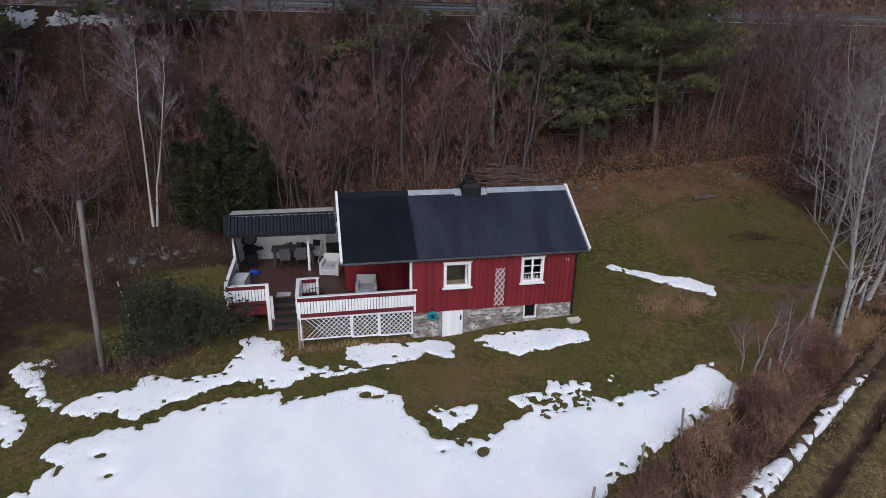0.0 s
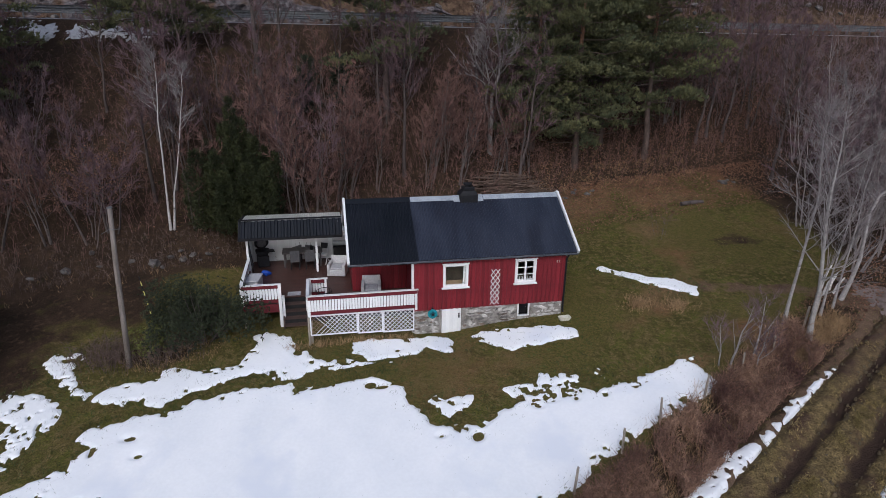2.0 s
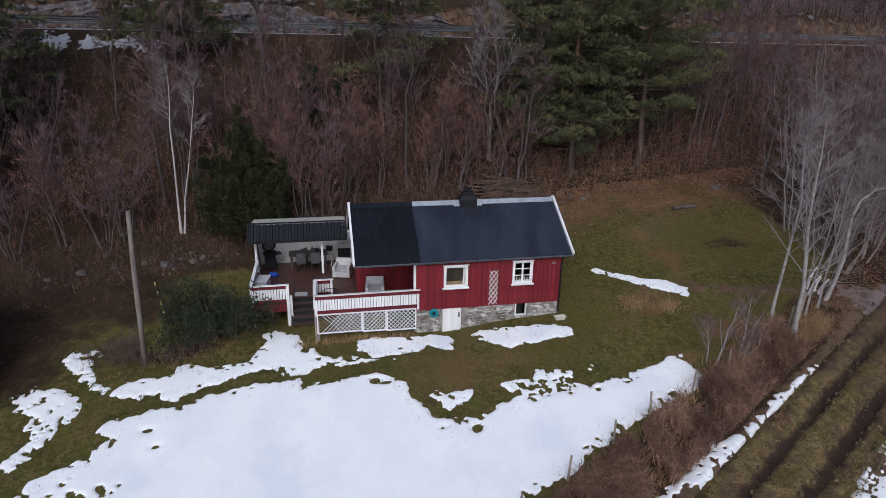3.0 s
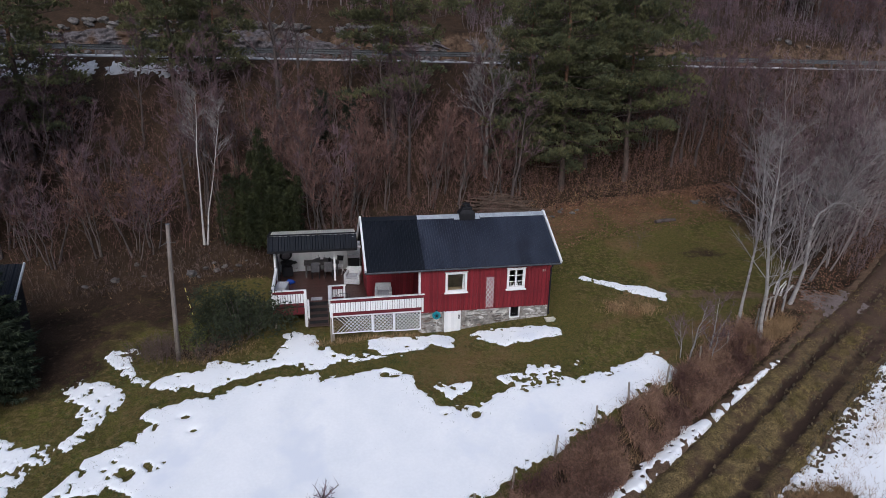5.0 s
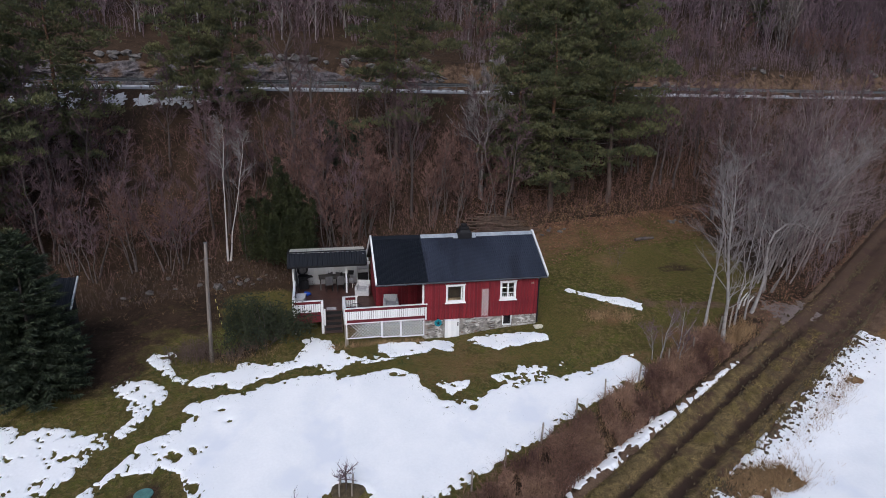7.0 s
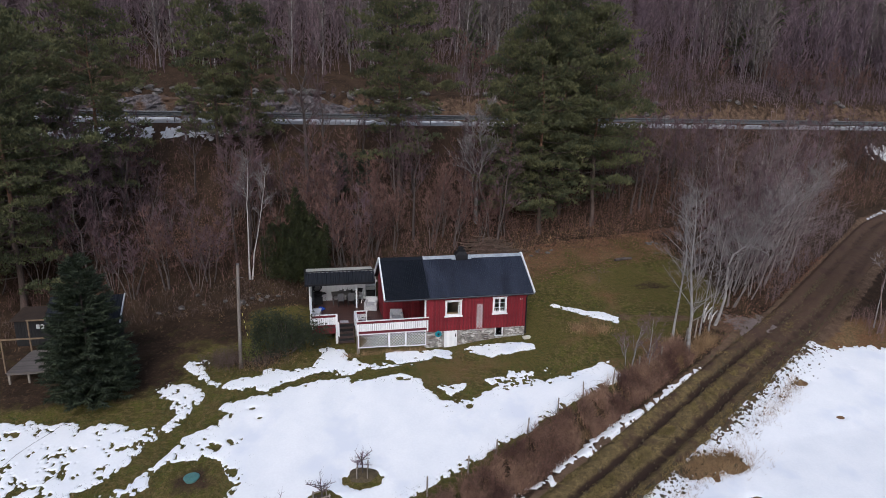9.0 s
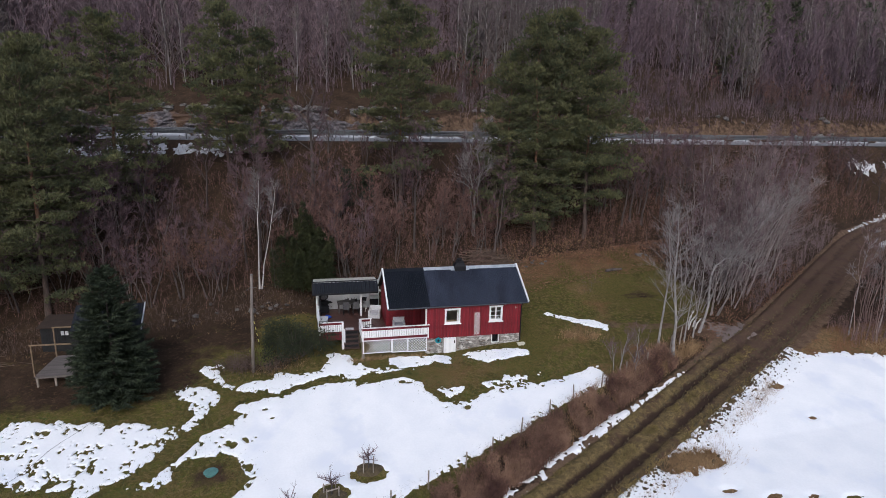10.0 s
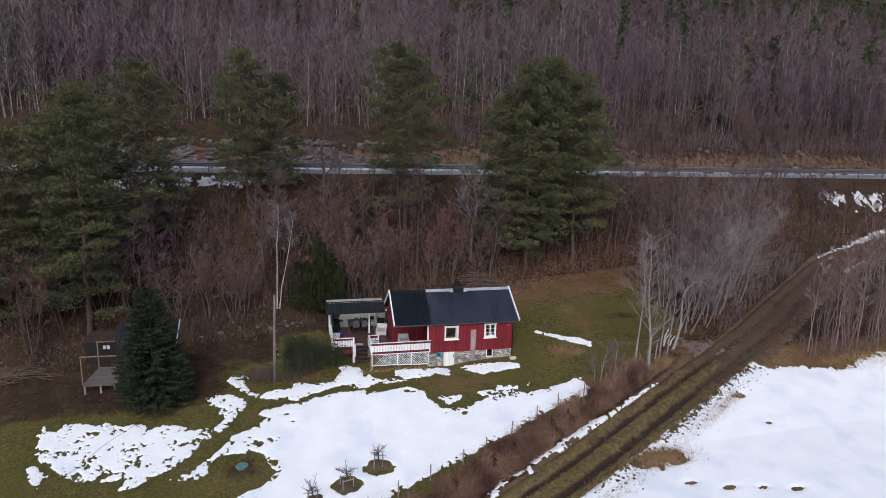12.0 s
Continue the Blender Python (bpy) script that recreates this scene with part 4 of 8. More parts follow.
def soil_clods():
    """Lumps of turned earth lying in the snow along the track."""
    q = random.Random(57)
    g = Geo()
    for i in range(4600):
        x = q.uniform(4, 28) if i < 900 else q.uniform(4, 36) if i < 2600 else q.uniform(17, 37)
        y = -14.4 + 0.545 * (x - 6.5) + (-1.7 - abs(q.gauss(0, 0.75)) if i < 900 else 1.139 * (q.choice((1.5, 1.16, 0.45, 0.15, -0.12, -0.95, -1.25)) + q.gauss(0, 0.15)))
        z = float(ground_z(np.array([x]), np.array([y]))[0])
        r = q.choice((0.03, 0.04, 0.05, 0.06, 0.10)) * q.uniform(0.7, 1.3) * (1.0 if i < 900 else 0.8)
        z += 0.0 if i < 900 else 0.33
        ring = [(x + r * q.uniform(0.7, 1.4) * math.cos(k * 1.05), y + r * q.uniform(0.5, 1.1) * math.sin(k * 1.05)) for k in range(6)]
        k = len(g.v)
        g.v += [(a, b, z - 0.02) for a, b in ring] + [(x + (a - x) * q.uniform(0.3, 0.8), y + (b - y) * q.uniform(0.3, 0.8), z + 0.06 + r * q.uniform(0.2, 0.9)) for a, b in ring]
        g.f += [(k + i, k + (i + 1) % 6, k + 6 + (i + 1) % 6, k + 6 + i) for i in range(6)] + [tuple(k + 6 + i for i in range(6))]
    tagged(new("soil_clods", g.mesh("soil_clods", EARTH)), "dark earth clods scattered over snow beside the track", "soil", kind="stuff")


soil_clods()

# ---- the house ----
house = thing("house", "small red timber cabin with blue-grey metal roof on stone foundation", "house", (0, 0, 0))
FY, BY, LX, RX = -0.35, 4.95, 2.72, 9.3        # front wall, back wall, left end of the front wall, right gable
Z0, Z1 = 1.15, 3.28                            # sole and head of the timber wall
EAVE, RIDGE = (-0.55, 3.42), (2.27, 5.30)


def walls():
    g = Geo()
    w1, w2 = (3.95, 4.91, 2.13, 3.10), (7.08, 7.91, 2.12, 3.15)
    # front wall with two openings, 0.15 thick
    xs = [LX, w1[0], w1[1], w2[0], w2[1], RX]
    for i, (a, b) in enumerate(zip(xs, xs[1:])):
        if i in (1, 3):
            o = w1 if i == 1 else w2
            g.box(a, b, FY, FY + 0.15, Z0, o[2])
            g.box(a, b, FY, FY + 0.15, o[3], Z1)
        else:
            g.box(a, b, FY, FY + 0.15, Z0, Z1)
    front = part("front_wall", g, RED, house)
    gable = [(FY, Z0), (BY, Z0), (BY, Z1), (RIDGE[0], RIDGE[1] - 0.12), (FY, Z1)]
    g = Geo()
    for x0, x1 in ((RX - 0.15, RX),):
        k = len(g.v)
        g.v += [(x0, y, z) for y, z in gable] + [(x1, y, z) for y, z in gable]
        g.f += [tuple(range(k + 4, k - 1, -1)), tuple(range(k + 5, k + 10))] + [(k + i, k + (i + 1) % 5, k + 5 + (i + 1) % 5, k + 5 + i) for i in range(5)]
    part("gable_wall", g, RED, house)
    left = [(2.0, Z0), (BY, Z0), (BY, Z1), (RIDGE[0], RIDGE[1] - 0.12), (2.0, RIDGE[1] - 0.32)]
    g = Geo()
    k = 0
    g.v += [(0.3, y, z) for y, z in left] + [(0.42, y, z) for y, z in left]
    g.f += [(4, 3, 2, 1, 0), (5, 6, 7, 8, 9)] + [(i, (i + 1) % 5, 5 + (i + 1) % 5, 5 + i) for i in range(5)]
    # gable above the open porch
    tri = [(EAVE[0] + 0.15, EAVE[1] + 0.02), (2.0, EAVE[1] + 0.02), (2.0, RIDGE[1] - 0.32)]
    k = len(g.v)
    g.v += [(0.3, y, z) for y, z in tri] + [(0.42, y, z) for y, z in tri]
    g.f += [(k + 2, k + 1, k), (k + 3, k + 4, k + 5)] + [(k + i, k + (i + 1) % 3, k + 3 + (i + 1) % 3, k + 3 + i) for i in range(3)]
    side_wall = part("gable_wall", g, RED, house)
    part("back_wall", Geo().box(0.3, RX, BY - 0.15, BY, Z0, Z1), RED, house)
    porch = part("porch_wall", Geo().box(0.42, LX, 2.0, 2.14, Z0, 4.8).box(LX, LX + 0.14, FY + 0.15, 2.14, Z0, Z1 + 0.05), RED, house)
    # boards: wide ones with battens over the joints
    n = 33
    step = (RX - LX) / n
    wide = {}

    def board(x0, x1, z0, z1, y, parent, thick=0.022):
        key = (round(x1 - x0, 3), round(z1 - z0, 3), thick)
        if key not in wide:
            wide[key] = Geo().box(0, x1 - x0, -thick, 0, 0, z1 - z0).mesh("plank", RED)
        part("plank", wide[key], RED, parent).location = (x0, y, z0)

    for i in range(n):
        a, b = LX + i * step, LX + (i + 1) * step
        spans = [(Z0 - 0.04, Z1)]
        for o in (w1, w2):
            if a < o[1] + 0.06 and b > o[0] - 0.06:
                spans = [(Z0 - 0.04, o[2] - 0.06), (o[3] + 0.06, Z1)]
        for z0, z1 in spans:
            board(a + 0.012, b - 0.012, z0, z1, FY - 0.002, front)
            board(a - 0.03, a + 0.03, z0, z1, FY - 0.024, front, 0.034)
    for i in range(12):
        a = 0.44 + i * 0.19
        board(a, a + 0.165, Z0 + 0.06, 4.0, 2.0 - 0.002, porch)
    for i in range(15):
        y = 2.05 + i * 0.19
        top = min(RIDGE[1] - 0.16 - abs(y + 0.08 - RIDGE[0]) * 0.667, 5.0)
        key = ("g", i)
        wide[key] = Geo().box(-0.022, 0, 0, 0.165, 0, top - Z0 - 0.05).mesh("plank", RED)
        part("plank", wide[key], RED, side_wall).location = (0.298, y, Z0 + 0.05)
    part("corner_board", Geo().box(RX - 0.12, RX + 0.02, FY - 0.05, FY + 0.1, Z0 - 0.04, Z1), RED, house)
    # rooms seen through the glass
    part("room", Geo().box(LX + 0.2, RX - 0.2, FY + 0.2, BY - 0.2, 1.12, 1.16).box(LX + 0.2, 5.9, 1.5, 1.56, 1.16, 3.3).box(5.96, RX - 0.2, 3.0, 3.06, 1.16, 3.3)
         .box(5.9, 5.96, FY + 0.2, 3.0, 1.16, 3.3).box(LX + 0.2, RX - 0.2, FY + 0.2, 3.0, 3.3, 3.34), INSIDE, house)
    part("table", Geo().box(3.6, 5.2, 0.0, 0.7, 1.92, 1.97).box(3.65, 3.75, 0.1, 0.2, 1.16, 1.92).box(5.05, 5.15, 0.1, 0.2, 1.16, 1.92), PALE_WOOD, house)


walls()


def window(x0, x1, z0, z1, casements, bars, sill=True):
    w = part("window", Geo().box(x0, x0 + 0.075, FY - 0.04, FY + 0.06, z0, z1).box(x1 - 0.075, x1, FY - 0.07, FY + 0.06, z0, z1)
             .box(x0 + 0.075, x1 - 0.075, FY - 0.07, FY + 0.06, z1 - 0.075, z1).box(x0 + 0.075, x1 - 0.075, FY - 0.07, FY + 0.06, z0, z0 + 0.075), WHITE, house)
    a, b, c, d = x0 + 0.075, x1 - 0.075, z0 + 0.075, z1 - 0.075
    wd = (b - a) / casements
    g = Geo()
    for i in range(casements):
        p, q = a + i * wd, a + (i + 1) * wd
        t = 0.038
        g.box(p, p + t, FY - 0.03, FY + 0.03, c, d).box(q - t, q, FY - 0.03, FY + 0.03, c, d).box(p + t, q - t, FY - 0.03, FY + 0.03, c, c + t).box(p + t, q - t, FY - 0.03, FY + 0.03, d - t, d)
        for j in range(1, bars):
            zz = c + (d - c) * j / bars
            g.box(p + t, q - t, FY - 0.022, FY + 0.02, zz - 0.012, zz + 0.012)
    part("window_frame", g, WHITE, w)
    for i in range(casements):
        for j in range(bars):
            p = part("pane", Geo().box(a + i * wd + 0.05, a + (i + 1) * wd - 0.05, FY + 0.0, FY + 0.006, c + (d - c) * j / bars + 0.03, c + (d - c) * (j + 1) / bars - 0.03), GLASS, w)
            p.visible_shadow = False
    if sill:
        part("sill", Geo().box(x0 - 0.06, x1 + 0.06, FY - 0.13, FY - 0.02, z0 - 0.05, z0), WHITE, w)
        part("head_board", Geo().box(x0 - 0.04, x1 + 0.04, FY - 0.10, FY - 0.02, z1, z1 + 0.035), WHITE, w)
    return w


window(3.90, 4.97, 2.10, 3.13, 1, 1)
window(7.03, 7.96, 2.09, 3.18, 2, 3)
# curtains and a plant stand behind the panes
g = Geo()
for side in (7.12,):
    for i in range(2):
        g.tube([(side + 0.03 * i, FY + 0.17 + 0.02 * (i % 2), 2.05), (side + 0.03 * i, FY + 0.17 + 0.02 * (i % 2), 3.2)], [0.02, 0.02], 5)
part("curtain", g, CURTAIN, house)
part("curtain", Geo().box(3.9, 4.95, FY + 0.2, FY + 0.215, 3.02, 3.2).tube([(4.83, FY + 0.18, 2.1), (4.85, FY + 0.18, 3.1)], [0.05, 0.03], 6), CURTAIN, house)


def foundation():
    f = part("foundation", Geo().box(LX, 3.86, FY + 0.05, FY + 0.4, -0.6, Z0).box(4.74, 7.25, FY + 0.05, FY + 0.4, -0.6, Z0).box(7.79, RX, FY + 0.05, FY + 0.4, -0.6, Z0)
             .box(3.86, 4.74, FY + 0.14, FY + 0.4, -0.6, Z0).box(7.25, 7.79, FY + 0.05, FY + 0.4, -0.6, 0.52).box(7.25, 7.79, FY + 0.3, FY + 0.4, 0.52, Z0)
             .box(RX - 0.3, RX, FY + 0.4, BY, -0.4, Z0).box(0.3, RX, BY - 0.3, BY, -0.4, Z0), MORTAR, house, "rubble foundation of grey field stones in pale mortar")
    rnd = random.Random(8)
    shapes = {}
    for m in (STONE, BROWN_STONE, LIMED_STONE):
        shapes[m.name] = []
        for _ in range(8):
            bm = bmesh.new()
            bmesh.ops.create_icosphere(bm, subdivisions=1, radius=0.5)
            for v in bm.verts:
                q = v.co
                for i in range(3):
                    q[i] = math.copysign(min(0.5, abs(q[i]) * 1.5), q[i]) + rnd.uniform(-0.11, 0.11) * (0.5 if i == 1 else 1)
            me = bpy.data.meshes.new("stone")
            bm.to_mesh(me)
            bm.free()
            me.materials.append(m)
            shapes[m.name].append(me)
    z = -0.12
    while z < Z0 - 0.05:
        hgt = min(rnd.choice((0.10, 0.13, 0.16, 0.2)) * rnd.uniform(0.85, 1.15), Z0 - 0.02 - z)
        x = LX + rnd.uniform(-0.1, 0.0)
        while x < RX - 0.05:
            x1 = min(x + rnd.uniform(0.14, 0.4) + rnd.choice((0, 0.1, 0.35)), RX)
            mid = (x + x1) / 2
            blocked = (x1 > 3.86 and x < 4.74) or (x1 > 7.22 and x < 7.82 and z + hgt > 0.5)
            if blocked and x < 3.7:
                x1, blocked = 3.85, False
            elif blocked and x < 7.1 and x > 5:
                x1, blocked = 7.21, False
            mid = (x + x1) / 2
            if not blocked and z + hgt > gz(mid, FY) - 0.1 and x1 - x > 0.1 and rnd.random() > 0.06:
                limed = 0.9 * float(sstep((mid - 6.6) / 1.0)) * float(sstep((z - 0.0) / 0.4)) + 0.45 * float(sstep((z - 0.7) / 0.2)) + 0.2
                brown = 0.8 if mid < 3.9 else 0.3 if mid < 6.6 else 0.15
                m = LIMED_STONE if rnd.random() < limed else BROWN_STONE if rnd.random() < brown else STONE
                st = part("stone", shapes[m.name][rnd.randrange(8)], m, f)
                wide, tall = x1 - x - 0.015, (hgt - 0.012) * rnd.uniform(0.85, 1.1)
                st.matrix_basis = pose(mid, FY + 0.15 + rnd.uniform(0, 0.03), z + hgt / 2, rnd.uniform(-5, 5), rnd.uniform(-9, 9), rnd.uniform(-5, 5)) @ Matrix.Diagonal((wide, 0.27, tall * rnd.uniform(0.8, 1.15), 1))
            x = x1
        z += hgt
    d = part("door", Geo().box(3.88, 4.72, FY + 0.02, FY + 0.07, -0.06, 1.19), WHITE, house, "low white plank cellar door", bevel=0.008)
    for i in range(5):
        part("door_board", Geo().box(3.885 + i * 0.166, 4.048 + i * 0.166, FY - 0.004, FY + 0.018, -0.05, 1.18), WHITE, d)
    part("door_handle", Geo().tube([(4.62, FY - 0.03, 0.82), (4.62, FY - 0.05, 0.72)], [0.014, 0.014], 6).box(4.59, 4.65, FY - 0.02, FY - 0.004, 0.66, 0.88), BLACK_METAL, d)
    w = part("window", Geo().box(7.25, 7.79, FY + 0.0, FY + 0.1, 0.5, 0.55).box(7.25, 7.30, FY + 0.0, FY + 0.1, 0.55, 1.12).box(7.74, 7.79, FY, FY + 0.1, 0.55, 1.12), WHITE, house, "small dark cellar window in white frame")
    part("pane", Geo().box(7.30, 7.74, FY + 0.06, FY + 0.068, 0.55, 1.12), GLASS, w)
    # black sheet set close behind the cellar pane
    part("screen", Geo().box(7.30, 7.74, FY + 0.14, FY + 0.15, 0.55, 1.12), BLACK_METAL, w)


foundation()


def ribbed(x0, x1, eave, ridge, pitch=0.118, rise=0.030):
    """A profiled metal sheet between the eave and the ridge line, with trapezoid ribs."""
    g = Geo()
    xs, n = [], int(round((x1 - x0) / pitch))
    for i in range(n):
        a = x0 + i * (x1 - x0) / n
        p = (x1 - x0) / n
        xs += [(a, 0), (a + 0.42 * p, 0), (a + 0.55 * p, rise), (a + 0.87 * p, rise)]
    xs.append((x1, 0))
    dy, dz = ridge[0] - eave[0], ridge[1] - eave[1]
    ln = math.hypot(dy, dz)
    ny, nz = -dz / ln, dy / ln
    if dy < 0:
        ny, nz = -ny, -nz
    for (y, z) in (eave, ridge):
        g.v += [(x, y + ny * r, z + nz * r) for x, r in xs]
        g.v += [(x, y + ny * (r - 0.012), z + nz * (r - 0.012)) for x, r in xs]
    m = len(xs)
    for i in range(m - 1):
        g.f += [(i, i + 1, 2 * m + i + 1, 2 * m + i), (m + i + 1, m + i, 3 * m + i, 3 * m + i + 1), (i + 1, i, m + i, m + i + 1)]
    return g


def roof():
    r = part("roof", Geo().box(0.05, 9.7, 2.2, 2.34, 5.05, 5.15), DARK_WOOD_SHADE, house, "profiled metal roof, weathered blue-grey, newer black at one end")
    back = (5.12, 3.40)
    for x0, x1, m in ((0.02, 0.97, ROOF_DARK), (0.97, 1.92, ROOF_DARK), (1.92, 2.87, ROOF_DARK)) + tuple((2.87 + 0.985 * i, 2.87 + 0.985 * (i + 1), ROOF) for i in range(7)):
        part("roof_sheet", ribbed(x0, x1, EAVE, RIDGE), m, r)
        part("roof_sheet", ribbed(x0, x1, back, RIDGE), m, r)
    # underside and ridge
    g = Geo()
    for (a, b) in ((EAVE, RIDGE), (RIDGE, back)):
        k = len(g.v)
        g.v += [(x, y, z - dz) for dz in (0.02, 0.09) for x in (0.05, 9.72) for y, z in (a, b)]
        g.f += [(k, k + 1, k + 3, k + 2), (k + 6, k + 7, k + 5, k + 4), (k, k + 2, k + 6, k + 4), (k + 3, k + 1, k + 5, k + 7), (k + 1, k, k + 4, k + 5), (k + 2, k + 3, k + 7, k + 6)]
    part("roof_deck", g, DARK_WOOD_SHADE, r)
    for x0, x1, m in ((0.02, 2.9, ROOF_DARK), (2.9, 4.85, ROOF_EDGE), (6.2, 9.76, ROOF_EDGE)):
        g = Geo()
        prof = ((2.27 - 0.20, 5.30 - 0.085), (2.27, 5.375), (2.27 + 0.20, 5.30 - 0.085), (2.27 + 0.2, 5.20), (2.27, 5.36), (2.27 - 0.2, 5.20))
        g.v = [(x, y, z) for x in (x0, x1) for y, z in prof]
        g.f = [tuple(range(5, -1, -1)), tuple(range(6, 12))] + [(i, (i + 1) % 6, 6 + (i + 1) % 6, 6 + i) for i in range(6)]
        part("ridge_cap", g, m, r)
    # white verge boards on both gables
    for x in (0.0, 9.72):
        g = Geo()
        for a, b in ((EAVE, RIDGE), (back, RIDGE)):
            g.beam((x + 0.03, a[0] - 0.04 * (1 if a is EAVE else -1), a[1] + 0.02), (x + 0.03, b[0], b[1] + 0.05), 0.09, 0.19)
        part("verge_board", g, WHITE, r, "white painted verge board")
    # gutter in short lengths with joints
    g = Geo()
    pr = [(0.06 * math.cos(a), 0.06 * math.sin(a)) for a in np.linspace(math.pi, 2 * math.pi, 7)]
    pr += [(0.05 * math.cos(a), 0.05 * math.sin(a)) for a in np.linspace(2 * math.pi, math.pi, 7)]
    g.v = [(x, -0.62 + y, 3.40 + z) for x in (0.0, 9.75) for y, z in pr]
    g.f = [tuple(range(13, -1, -1)), tuple(range(14, 28))] + [(i, (i + 1) % 14, 14 + (i + 1) % 14, 14 + i) for i in range(14)]
    gut = part("gutter", g, GUTTER, r)
    for i in range(9):
        part("gutter_bracket", Geo().box(0.5 + i * 1.08, 0.56 + i * 1.08, -0.69, -0.55, 3.33, 3.39), GUTTER, gut)
    part("fascia_board", Geo().box(0.05, 9.72, -0.53, -0.50, 3.29, 3.40), DARK_WOOD_SHADE, r)
    g = Geo().tube([(9.3, -0.62, 3.36), (9.3, -0.60, 3.28), (9.3, -0.44, 3.1), (9.3, -0.43, 0.75), (9.3, -0.5, 0.62)], [0.04] * 5, 8)
    part("downpipe", g, BLACK_METAL, r)
    c = part("chimney", Geo().box(5.10, 5.92, 1.95, 2.6, 5.0, 5.45), BLACK_METAL, house, "black metal-clad chimney with cowl", bevel=0.02)
    taper = Geo()
    taper.v = [(5.10, 1.95, 5.45), (5.92, 1.95, 5.45), (5.92, 2.6, 5.45), (5.10, 2.6, 5.45), (5.24, 2.05, 5.62), (5.80, 2.05, 5.62), (5.80, 2.5, 5.62), (5.24, 2.5, 5.62)]
    taper.f = [(0, 1, 5, 4), (1, 2, 6, 5), (2, 3, 7, 6), (3, 0, 4, 7), (4, 5, 6, 7)]
    part("chimney_hood", taper, BLACK_METAL, c)
    part("flue", Geo().box(5.26, 5.78, 2.06, 2.48, 5.62, 5.76), BLACK_METAL, c, bevel=0.015)
    part("cowl", Geo().tube([(5.5, 2.27, 5.76), (5.5, 2.27, 5.84), (5.5, 2.27, 5.85), (5.5, 2.27, 5.93), (5.5, 2.27, 5.97)], [0.14, 0.14, 0.2, 0.2, 0.05], 10), BLACK_METAL, c)
    g = Geo()
    g.v = [(4.82, 1.98, 5.18), (6.17, 1.98, 5.18), (6.17, 2.27, 5.385), (4.82, 2.27, 5.385), (4.82, 1.98, 5.15), (6.17, 1.98, 5.15), (6.17, 2.27, 5.35), (4.82, 2.27, 5.35)]
    g.f = [(0, 1, 2, 3), (7, 6, 5, 4), (0, 4, 5, 1), (1, 5, 6, 2), (2, 6, 7, 3), (3, 7, 4, 0)]
    part("flashing", g, ROOF_EDGE, c, "pale grey lead flashing round the chimney")
    # porch post under the eave
    part("porch_post", Geo().box(2.58, 2.68, FY, FY + 0.1, 1.2, 3.3), WHITE, house)


roof()

# ---- deck and patio ----
DZ = 1.2
deck = thing("deck", "brown-stained timber deck with white railing and lattice skirt", "deck", (0, 0, 0))


def build_deck():
    # added near-black sheet: the shade behind the lattice, put in as colour
    part("under_wall", Geo().box(-1.5, LX - 0.02, 1.75, 1.85, -0.3, 0.97), DARK_WOOD_SHADE, deck)
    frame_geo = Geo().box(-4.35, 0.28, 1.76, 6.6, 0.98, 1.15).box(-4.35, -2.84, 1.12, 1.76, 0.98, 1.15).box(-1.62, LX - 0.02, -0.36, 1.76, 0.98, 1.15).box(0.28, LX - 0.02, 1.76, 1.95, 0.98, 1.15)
    floor_part = part("deck_frame", frame_geo, DARK_WOOD_SHADE, deck)
    # boards run along the house
    y = -0.36
    i = 0
    cache = {}
    while y < 6.55:
        if y < 1.1:
            spans = [(-1.64, LX - 0.02)]
        elif y < 1.72:
            spans = [(-4.38, -2.82), (-1.64, LX - 0.02)]
        elif y < 1.96:
            spans = [(-4.38, LX - 0.02)]
        else:
            spans = [(-4.38, 0.28)]
        for a, b in spans:
            key = round(b - a, 2)
            if key not in cache:
                cache[key] = Geo().box(0, b - a, 0, 0.128, 0, 0.035).mesh("board", DECK)
            part("board", cache[key], DECK, floor_part).location = (a, y, DZ - 0.036)
        y += 0.136
    # posts under the deck
    for x, yy in ((-4.3, 1.2), (-4.3, 4.0), (-4.3, 6.4), (-1.55, -0.3), (-1.6, 1.6), (-2.85, 1.2)):
        z = gz(x, yy) - 0.1
        if z < 0.95:
            part("post", Geo().box(x - 0.05, x + 0.05, yy - 0.05, yy + 0.05, z, 0.98), OLD_WOOD, deck)


build_deck()
SLAT = Geo().box(-0.049, 0.049, -0.011, 0.011, 0, 0.475).mesh("slat", WHITE)


def railing(p, q):
    """White slats between dark red rails under a white cap, from p to q in plan."""
    (ax, ay), (bx, by) = p, q
    ln, ang = math.hypot(bx - ax, by - ay), math.degrees(math.atan2(by - ay, bx - ax))
    r = part("railing", Geo().box(0, ln, -0.045, 0.03, DZ + 0.73, DZ + 0.90), DARK_RED, deck)
    r.matrix_basis = pose(ax, ay, 0, 0, 0, ang)
    part("cap", Geo().box(-0.05, ln + 0.05, -0.068, 0.068, DZ + 0.90, DZ + 0.932), WHITE, r)
    part("bottom_rail", Geo().box(0, ln, -0.03, 0.03, DZ + 0.10, DZ + 0.30), DARK_RED, r)
    n = max(2, int(round(ln / 0.116)))
    for i in range(n):
        part("slat", SLAT, WHITE, r).location = (ln * (i + 0.5) / n, -0.058, DZ + 0.27)
    for x in (0.04, ln - 0.04):
        part("post", Geo().box(x - 0.045, x + 0.045, -0.036, 0.06, DZ, DZ + 0.895), WHITE, r)
    return r


